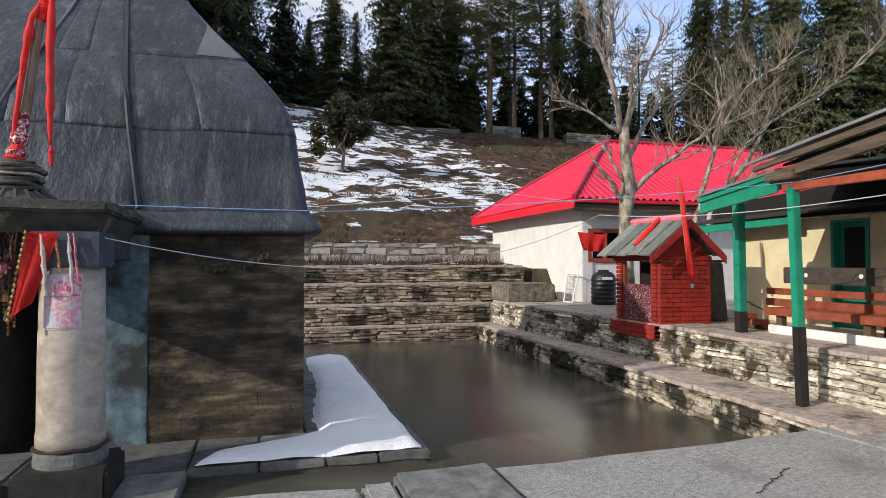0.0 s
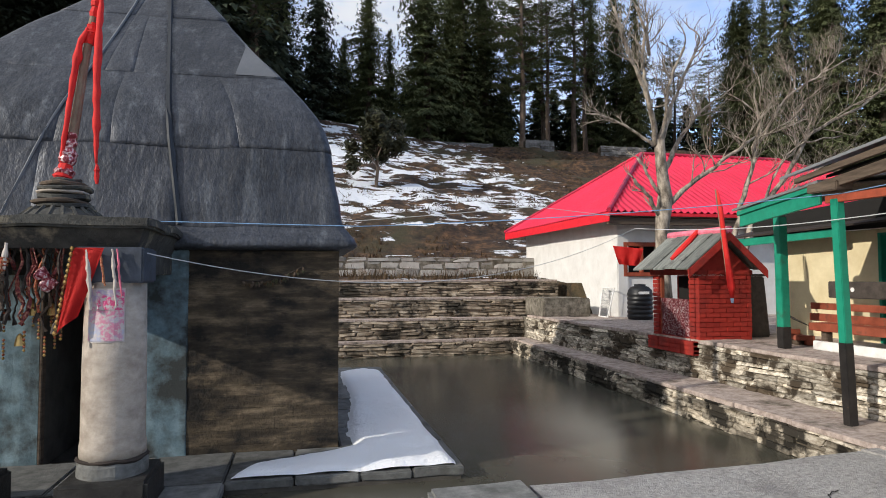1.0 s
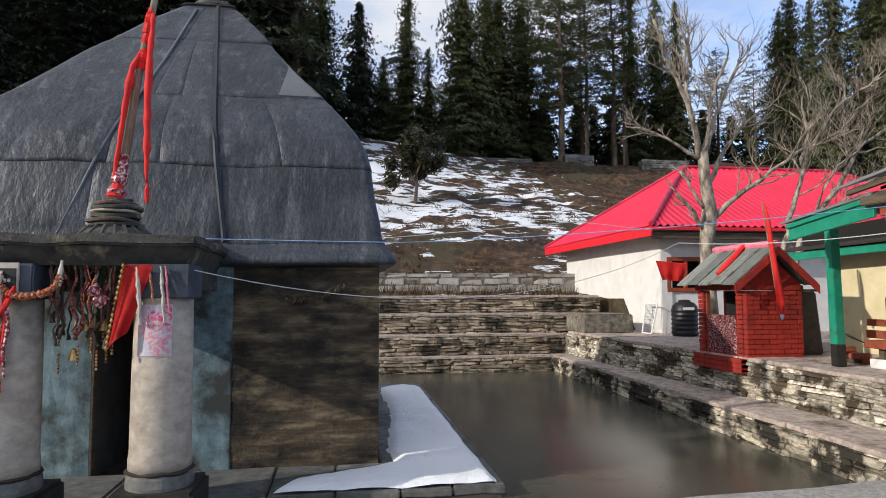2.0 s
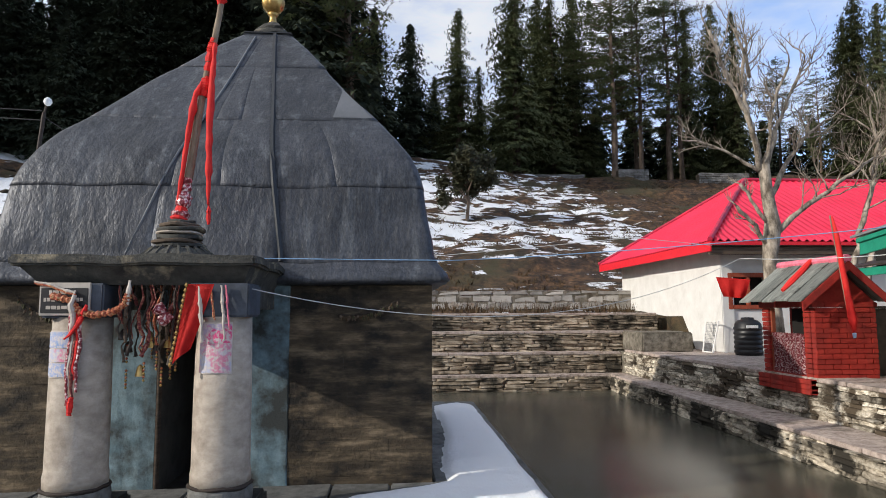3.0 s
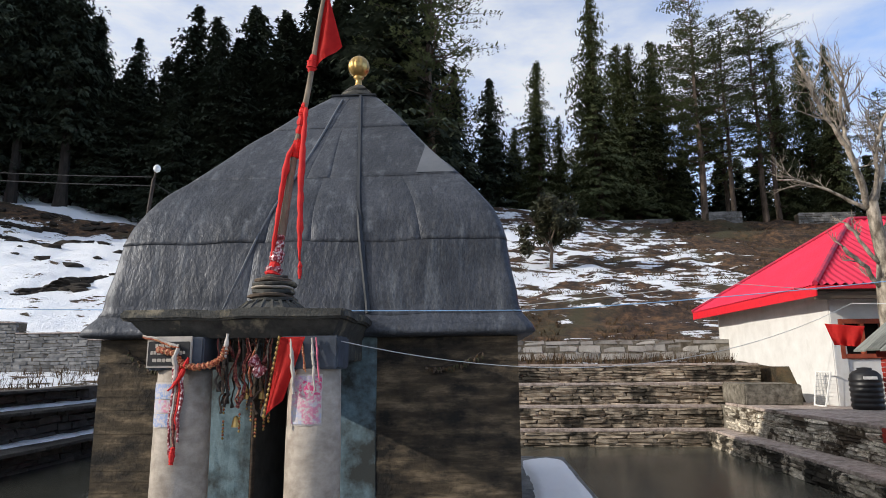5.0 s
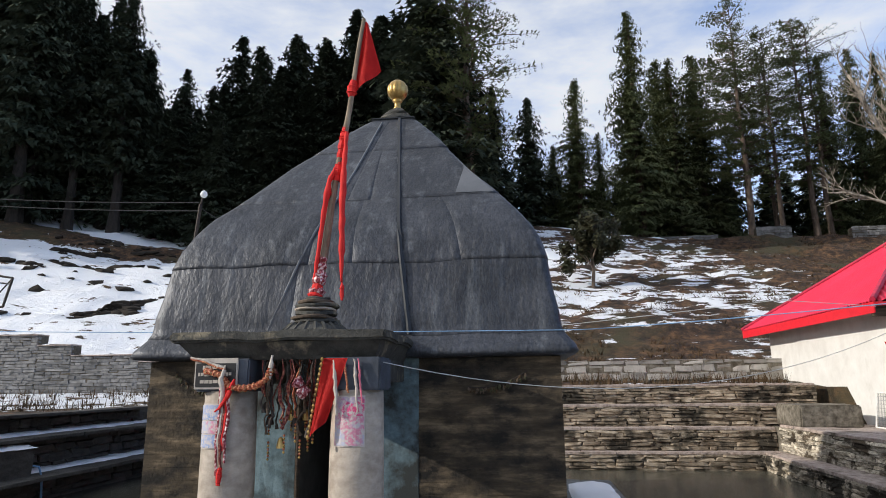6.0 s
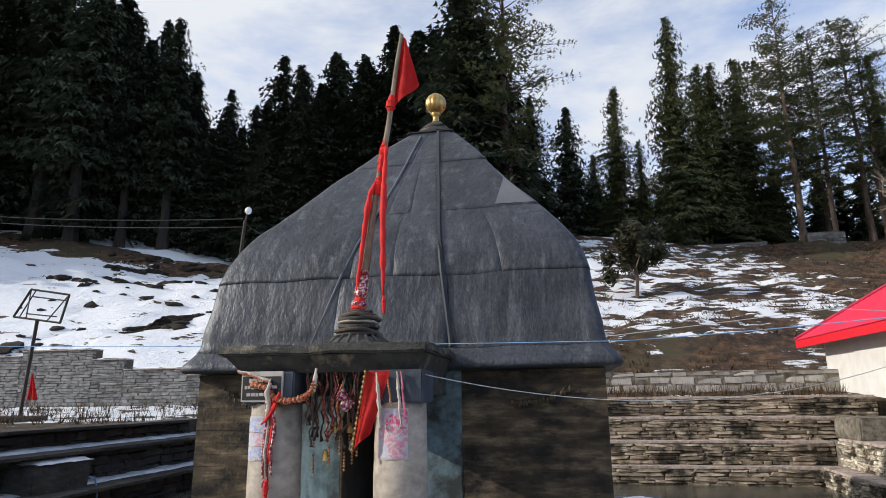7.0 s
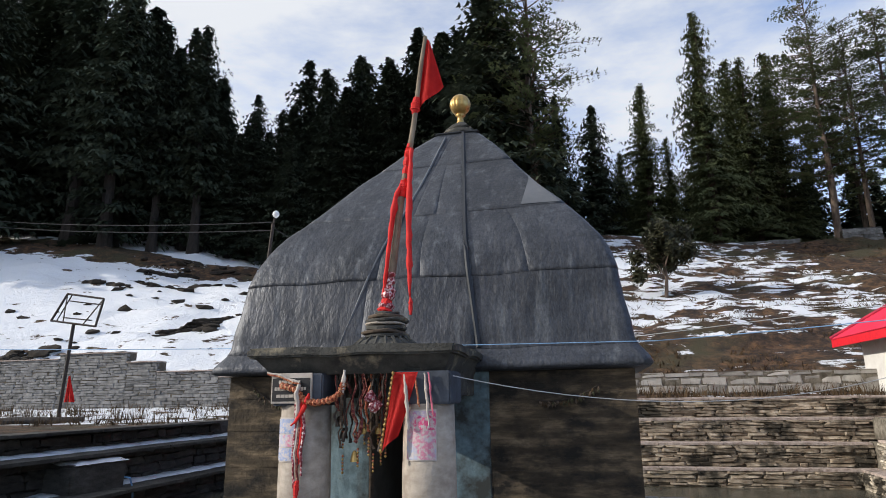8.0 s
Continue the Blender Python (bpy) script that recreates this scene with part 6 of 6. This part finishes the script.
def crooked(pts, r0, r1, twigs, seed, long=0.9):
    """A limb through a few bends (x, z), kinked and tapering, with twigs spreading off it."""
    rng = random.Random(seed)
    path, depth = [], rng.uniform(-0.5, 0.5)
    for (xa, za), (xb, zb) in zip(pts, pts[1:]):
        for k in range(4):
            f = (len(path)) / (4 * (len(pts) - 1))
            path.append(Vector((xa + (xb - xa) * k / 4 + rng.uniform(-0.02, 0.02), 11.6 + depth * f + rng.uniform(-0.02, 0.02), za + (zb - za) * k / 4 + rng.uniform(-0.02, 0.02))))
    path.append(Vector((pts[-1][0], 11.6 + depth, pts[-1][1])))
    n = len(path) - 1
    bm = tube(path, [0.72 * (r0 + (r1 - r0) * k / n) * rng.uniform(0.86, 1.14) for k in range(n + 1)], 9)
    for j in range(twigs + 2):
        k = rng.randint(max(2, n // 3), n - 1) if j else n
        way = (path[k] - path[k - 1]).normalized()
        side = Vector((rng.uniform(-1, 1), rng.uniform(-0.8, 0.8), rng.uniform(-0.2, 0.8)))
        r = r0 + (r1 - r0) * k / n
        limb(bm, path[k], way * 0.5 + side, long * rng.uniform(0.5, 1.0), min(r * 0.5, 0.016), 1, rng, 0.45)
    return part("limb", rough_bark(bm), M_bark_pale, bare, smooth=True)


def rough_bark(bm):
    for v in bm.verts:
        n = noise.noise(v.co * 7.0)
        v.co += Vector((n, noise.noise(v.co * 7.0 + Vector((9, 4, 2))), 0)) * 0.012
    return bm


bm = tube([(7.12, 11.6, 0.5), (7.10, 11.6, 1.2), (7.06, 11.6, 1.9), (7.04, 11.6, 2.52), (7.10, 11.6, 2.9), (7.14, 11.6, 3.24), (7.10, 11.6, 3.5), (7.06, 11.6, 3.86), (7.02, 11.6, 4.38)], [0.17, 0.145, 0.13, 0.125, 0.15, 0.14, 0.12, 0.11, 0.10], 14)
bmesh.ops.translate(bm, vec=(0.06, 0, 0), verts=bm.verts[:])
part("trunk", rough_bark(bm), M_bark_pale, bare, smooth=True)
crooked([(6.99, 4.28), (6.88, 4.86), (6.68, 5.34), (6.34, 5.87), (5.90, 6.88)], 0.085, 0.035, 9, 1)
crooked([(6.86, 5.05), (6.85, 5.67), (6.89, 6.2), (7.14, 7.0)], 0.07, 0.03, 7, 2)
crooked([(6.88, 6.1), (6.72, 6.6), (6.45, 7.0)], 0.05, 0.025, 5, 3)
crooked([(7.06, 4.3), (7.19, 4.82), (7.16, 5.34), (7.51, 6.23)], 0.065, 0.035, 8, 4)
crooked([(7.10, 4.3), (7.39, 5.08), (7.69, 5.67), (8.13, 6.53)], 0.08, 0.035, 9, 5)
crooked([(7.14, 3.6), (7.54, 4.31), (7.97, 4.88), (8.59, 5.37)], 0.075, 0.03, 9, 6)
crooked([(7.16, 2.98), (7.71, 3.48), (8.45, 3.98), (9.2, 4.5)], 0.09, 0.035, 9, 7, 1.2)
crooked([(7.06, 2.80), (6.76, 3.18), (6.35, 3.52)], 0.065, 0.04, 2, 8, 0.4)
crooked([(7.08, 3.25), (6.80, 3.68), (6.57, 3.99)], 0.05, 0.035, 2, 9, 0.4)
crooked([(6.98, 4.26), (6.49, 4.57), (5.95, 4.8), (5.51, 4.86)], 0.05, 0.018, 6, 10, 0.6)
young = thing("bare_tree", "slender leafless tree with pale twigs beside the shelter", "tree")


def stem(pts, r0, r1, sprigs, seed, long=1.3):
    """A slender stem through (x, z) bends with long forking sprigs."""
    rng = random.Random(seed)
    path = []
    for (xa, za), (xb, zb) in zip(pts, pts[1:]):
        path += [Vector((xa + (xb - xa) * k / 4 + rng.uniform(-0.03, 0.03), 11.7 + rng.uniform(-0.06, 0.06), za + (zb - za) * k / 4 + rng.uniform(-0.03, 0.03))) for k in range(4)]
    path.append(Vector((pts[-1][0], 11.7, pts[-1][1])))
    n = len(path) - 1
    bm = tube(path, [r0 + (r1 - r0) * k / n for k in range(n + 1)], 7)
    for j in range(sprigs):
        k = rng.randint(n // 4, n)
        way = (path[k] - path[max(0, k - 1)]).normalized() if k else Vector((0, 0, 1))
        limb(bm, path[k], way * 0.8 + Vector((rng.uniform(-0.6, 1.1), rng.uniform(-0.6, 0.6), rng.uniform(-0.4, 0.7))), long * rng.uniform(0.5, 1.1), 0.020 * rng.uniform(0.7, 1.2), 2, rng, 0.4)
    part("limb", rough_bark(bm), M_bark_pale, young, smooth=True)


stem([(8.62, 0.6), (8.78, 2.34), (9.13, 3.33), (9.38, 4.16), (9.53, 4.84), (9.44, 5.67)], 0.075, 0.018, 7, 1)
stem([(8.80, 0.6), (9.22, 2.67), (9.91, 3.44), (10.73, 4.66), (12.11, 5.35), (13.57, 6.35)], 0.075, 0.016, 10, 2, 1.5)
stem([(9.38, 4.16), (9.63, 4.59), (10.23, 5.47), (10.95, 5.96), (11.91, 6.47)], 0.04, 0.012, 7, 3)
stem([(9.50, 3.0), (10.0, 4.0), (10.6, 4.5), (11.6, 4.7)], 0.035, 0.012, 5, 4)

bush = thing("shrub", "small dark evergreen shrub on the snowy slope", "shrub")
bx, by = 3.6, 32.0
bz = ground_height(bx, by)
bm = tube([(bx, by, bz - 0.2), (bx + 0.1, by, bz + 1.0), (bx - 0.05, by, bz + 2.4)], [0.10, 0.08, 0.04], 7)
for k in range(12):
    a = rng.uniform(0, 6.28)
    add_tube(bm, [(bx + 0.05, by, bz + 0.9 + 0.1 * k), (bx + math.cos(a) * 1.0, by + math.sin(a) * 1.0, bz + 1.3 + 0.16 * k)], [0.04, 0.01], 4)
part("trunk", bm, M_bark, bush)


def leaf_cloud(name, centre, radius, count, size, material, parent, seed):
    rng = random.Random(seed)
    verts, faces = [], []
    clumps = [Vector((rng.gauss(0, 0.5) * radius[0], rng.gauss(0, 0.5) * radius[1], rng.gauss(0, 0.5) * radius[2])) for _ in range(26)]
    for _ in range(count):
        p = Vector(centre) + rng.choice(clumps) + Vector((rng.gauss(0, 0.16) * radius[0], rng.gauss(0, 0.16) * radius[1], rng.gauss(0, 0.16) * radius[2]))
        u = Vector((rng.uniform(-1, 1), rng.uniform(-1, 1), rng.uniform(-1, 1))).normalized()
        w = u.orthogonal().normalized()
        s = size * rng.uniform(0.6, 1.4)
        n = len(verts)
        verts.extend((p - w * s * 0.4, p + u * s, p + w * s * 0.4, p - u * s * 0.4))
        faces.append((n, n + 1, n + 2, n + 3))
    me = bpy.data.meshes.new(name)
    me.from_pydata(verts, [], faces)
    me.materials.append(material)
    ob = new(name, me)
    if parent:
        ob.parent = parent
    return ob


leaf_cloud("foliage", (bx, by, bz + 2.3), (1.0, 1.0, 1.1), 8500, 0.15, M_bush, bush, 5)

# low ruined walls on the ridge
for x0, x1, y, h in ((19.8, 22.6, 54.5, 1.1), (26.0, 30.5, 52.0, 0.9), (8, 17, 55.5, 0.5)):
    ruin = thing("ridge_wall", "low ruined dry-stone wall on the hilltop", "wall")
    zz = min(ground_height(x0, y), ground_height(x1, y), ground_height((x0 + x1) / 2, y)) - 0.4
    part("wall_core", box(x0, x1, y, y + 0.6, zz, zz + 0.3 + h, 0), M_mortar, ruin)
    lay_stones(ruin, (x0, y), (x1, y), zz, zz + 0.4 + h, M_grey_course, 0.22, (0.3, 0.8), 0.08, int(x0), 120)

# ---- stonework last ----
lay_stones(ledge_e, (5.25, 15.5), (5.25, 4.65), WATER_Z - 0.06, LEDGE_Z - 0.055, M_stone_ledge, 0.06, (0.12, 0.6), 0.07, 11)
lay_stones(terrace_e, (5.65, 15.5), (6.18, 4.3), LEDGE_Z, TERR_Z - 0.055, M_stone_white, 0.065, (0.12, 0.7), 0.055, 12)
flags(ledge_e, (5.25, 15.5), (5.25, 4.65), 0.9, LEDGE_Z, M_tread, 2)
flags(terrace_e, (5.65, 15.5), (6.18, 4.3), 0.7, TERR_Z, M_tread, 3)
solid("terrace_floor", [(6.9, 4.3), (26, 4.3), (26, 15.8), (6.3, 15.8)], 0.5, TERR_Z - 0.004, M_tread, "dusty flagged terrace floor", "floor")
for k, (y, z0, z1) in enumerate(FAR):
    x1 = 5.62 if k < 2 else (6.2 if k == 2 else 6.9)
    lay_stones(far_steps[k], (-9.3, y), (x1, y), max(z0, WATER_Z - 0.06), z1 - 0.055, M_stone, 0.07, (0.15, 0.7), 0.07, 20 + k, 300)
    flags(far_steps[k], (-9.3, y), (x1, y), 0.5, z1, M_tread, 30 + k, (0.7, 1.6))
# west steps: their shade comes from the darkened stone colour
for k, (x, z0, z1) in enumerate(LEFT):
    lay_stones(left_steps[k], (x, 15.3), (x, 3.1), max(z0, WATER_Z - 0.06), z1 - 0.055, M_stone_shaded, 0.13, (0.22, 0.7), 0.06, 40 + k, 150)
    flags(left_steps[k], (x, 15.3), (x, 3.1), 0.6, z1, M_stone_shaded, 50 + k, (0.7, 1.6))
lay_stones(wall_n, (-9.0, 20.0), (9.2, 20.0), 1.35, 2.22, M_grey_stone, 0.30, (0.25, 0.75), 0.018, 60, 150)
for i, (x0, x1, z1) in enumerate(WEST):
    lay_stones(wall_w, (x0, 22.0), (x1, 22.0), 0.9, z1 - 0.05, M_grey_course, 0.10, (0.25, 0.8), 0.04, 70 + i, 45)

# temple facing and platform pavers
ashlar(temple, TX - TH, TX + TH, TY - TH, PLAT_Z - 0.06, 1.88, M_temple, 0.125, 5, gap=(-2.98, -1.14))
wall = [(-2.98, -2.50), (-1.60, -1.14)]
for x0, x1 in wall:
    part("plaster", rough(box(x0, x1, TY - TH - 0.01, TY - TH + 0.12, PLAT_Z - 0.06, 1.88, 0.01), 0.012, 6, 5), M_blue, temple, "flaking pale blue limewash")
part("door_lintel", box(-2.50, -1.60, TY - TH + 0.005, TY - TH + 0.14, 1.5, 1.88, 0.01), M_blue, temple)
for x in (-2.50, -1.63):
    part("door_jamb", box(x, x + 0.03, TY - TH - 0.03, TY - TH + 0.06, PLAT_Z - 0.06, 1.5, 0.008), M_old_wood, temple)
right = Matrix.Translation((TX + TH, TY, 0)) @ Matrix.Rotation(radians(90), 4, "Z")
ashlar(temple, -TH + 0.13, TH, 0, PLAT_Z - 0.06, 1.88, M_temple, 0.125, 6, axis=right)
left = Matrix.Translation((TX - TH, TY, 0)) @ Matrix.Rotation(radians(-90), 4, "Z")
ashlar(temple, -TH, TH - 0.13, 0, PLAT_Z - 0.06, 1.88, M_temple, 0.125, 7, axis=left)
rng = random.Random(31)


def paver(x0, x1, y0, y1, z=PLAT_Z, t=0.085, stone=None):
    part("paver", rough(box(x0 + 0.006, x1 - 0.006, y0 + 0.006, y1 - 0.006, z - t, z + rng.uniform(-0.008, 0.008), 0.014), 0.012, 4, 1, rng.uniform(0, 9)), stone or M_slab, platform)


xs = [-5.5, -4.6, -3.6, -2.9, -2.1, -1.4, -0.66, -0.05, 0.55, 1.05, 1.56]
for a, b in zip(xs, xs[1:]):
    paver(a, b, 6.04, 7.04)
# front pavers by the columns get darkened stone for the shade there
for a, b in zip([-3.62, -2.9, -2.2, -1.66, -1.15], [-2.9, -2.2, -1.66, -1.15, -0.64]):
    paver(a, b, 5.0, 6.03, stone=M_stone_shaded if b < -1.0 else None)
y = 7.05
while y < 12.95:
    ln = min(rng.uniform(0.7, 1.2), 13.0 - y)
    paver(0.42, 1.0, y, y + ln)
    paver(1.0, 1.56, y, y + ln)
    paver(-5.52, -4.3, y, y + ln)
    y += ln
paver(-5.5, 0.42, 11.75, 13.0)

# dark rocks breaking through the western snow
rng = random.Random(17)
ROCK = bmesh.new()
bmesh.ops.create_icosphere(ROCK, subdivisions=1, radius=1.0)
base_v, base_f = [v.co.copy() for v in ROCK.verts], [[v.index for v in f.verts] for f in ROCK.faces]
ROCK.free()
verts, faces = [], []
for (xa, ya), (xb, yb), count, spread in (((-33.2, 41.2), (-31.4, 42.0), 26, 0.5), ((-31.4, 42.6), (-30.0, 43.2), 14, 0.4), ((-31.4, 39.3), (-29.0, 39.4), 26, 0.5), ((-29, 39.4), (-24, 40.4), 18, 0.9), ((-34.5, 37.9), (-31.4, 37.3), 16, 0.6),
                                          ((-22.2, 29.2), (-20.4, 33.4), 60, 0.55), ((-21.0, 30.6), (-19.8, 30.0), 20, 0.5), ((-29, 25.2), (-26, 26.8), 70, 0.9), ((-40, 27), (-15, 44), 46, 4.0), ((-36, 44), (-26, 46), 30, 1.2)):
    for _ in range(count):
        f = rng.random()
        x, y = xa + (xb - xa) * f + rng.gauss(0, spread * 0.5), ya + (yb - ya) * f + rng.gauss(0, spread * 0.5)
        z, s = ground_height(x, y), rng.uniform(0.08, 0.40)
        n = len(verts)
        for c in base_v:
            q = c + noise.noise_vector(c * 1.7 + Vector((x, y, 0))) * 0.7
            verts.append((x + q.x * s * 1.5, y + q.y * s, z + q.z * s * 0.6))
        faces.extend([n + i for i in fc] for fc in base_f)
me = bpy.data.meshes.new("rocks")
me.from_pydata(verts, [], faces)
me.materials.append(M_sod)
tagged(new("rocks", me), "dark clods and rocks showing through the snow", "rocks", kind="stuff")

# dry tufts on the slope and the flat
rng = random.Random(91)
verts, faces = [], []
for _ in range(8000):
    x, y = rng.uniform(-8, 30), 20.8 + 34 * rng.random() ** 1.3
    if noise.noise(Vector((x * 0.35, y * 0.35, 3))) < -0.05:
        continue
    z = ground_height(x, y)
    for _b in range(5):
        a, h, w = rng.uniform(0, 6.28), rng.uniform(0.06, 0.20), rng.uniform(0.012, 0.03)
        bx0, by0 = x + rng.uniform(-0.12, 0.12), y + rng.uniform(-0.12, 0.12)
        n = len(verts)
        verts.extend(((bx0 - w * math.cos(a), by0 - w * math.sin(a), z - 0.03), (bx0 + w * math.cos(a), by0 + w * math.sin(a), z - 0.03), (bx0 + rng.uniform(-0.2, 0.2), by0 + rng.uniform(-0.2, 0.2), z + h)))
        faces.append((n, n + 1, n + 2))
for _ in range(900):
    x, y = (rng.uniform(-24, -10.5), rng.uniform(14, 21.5)) if rng.random() < 0.5 else (rng.uniform(-9, 7), rng.uniform(17.5, 19.8))
    z = ground_height(x, y)
    for _b in range(5):
        a, h, w = rng.uniform(0, 6.28), rng.uniform(0.1, 0.4), rng.uniform(0.008, 0.02)
        bx0, by0 = x + rng.uniform(-0.1, 0.1), y + rng.uniform(-0.1, 0.1)
        n = len(verts)
        verts.extend(((bx0 - w * math.cos(a), by0 - w * math.sin(a), z - 0.03), (bx0 + w * math.cos(a), by0 + w * math.sin(a), z - 0.03), (bx0 + rng.uniform(-0.15, 0.15), by0 + rng.uniform(-0.15, 0.15), z + h)))
        faces.append((n, n + 1, n + 2))
me = bpy.data.meshes.new("dry_grass")
me.from_pydata(verts, [], faces)
me.materials.append(M_dry)
tagged(new("dry_grass", me), "tufts of dry brown grass on the hillside", "grass", kind="stuff")
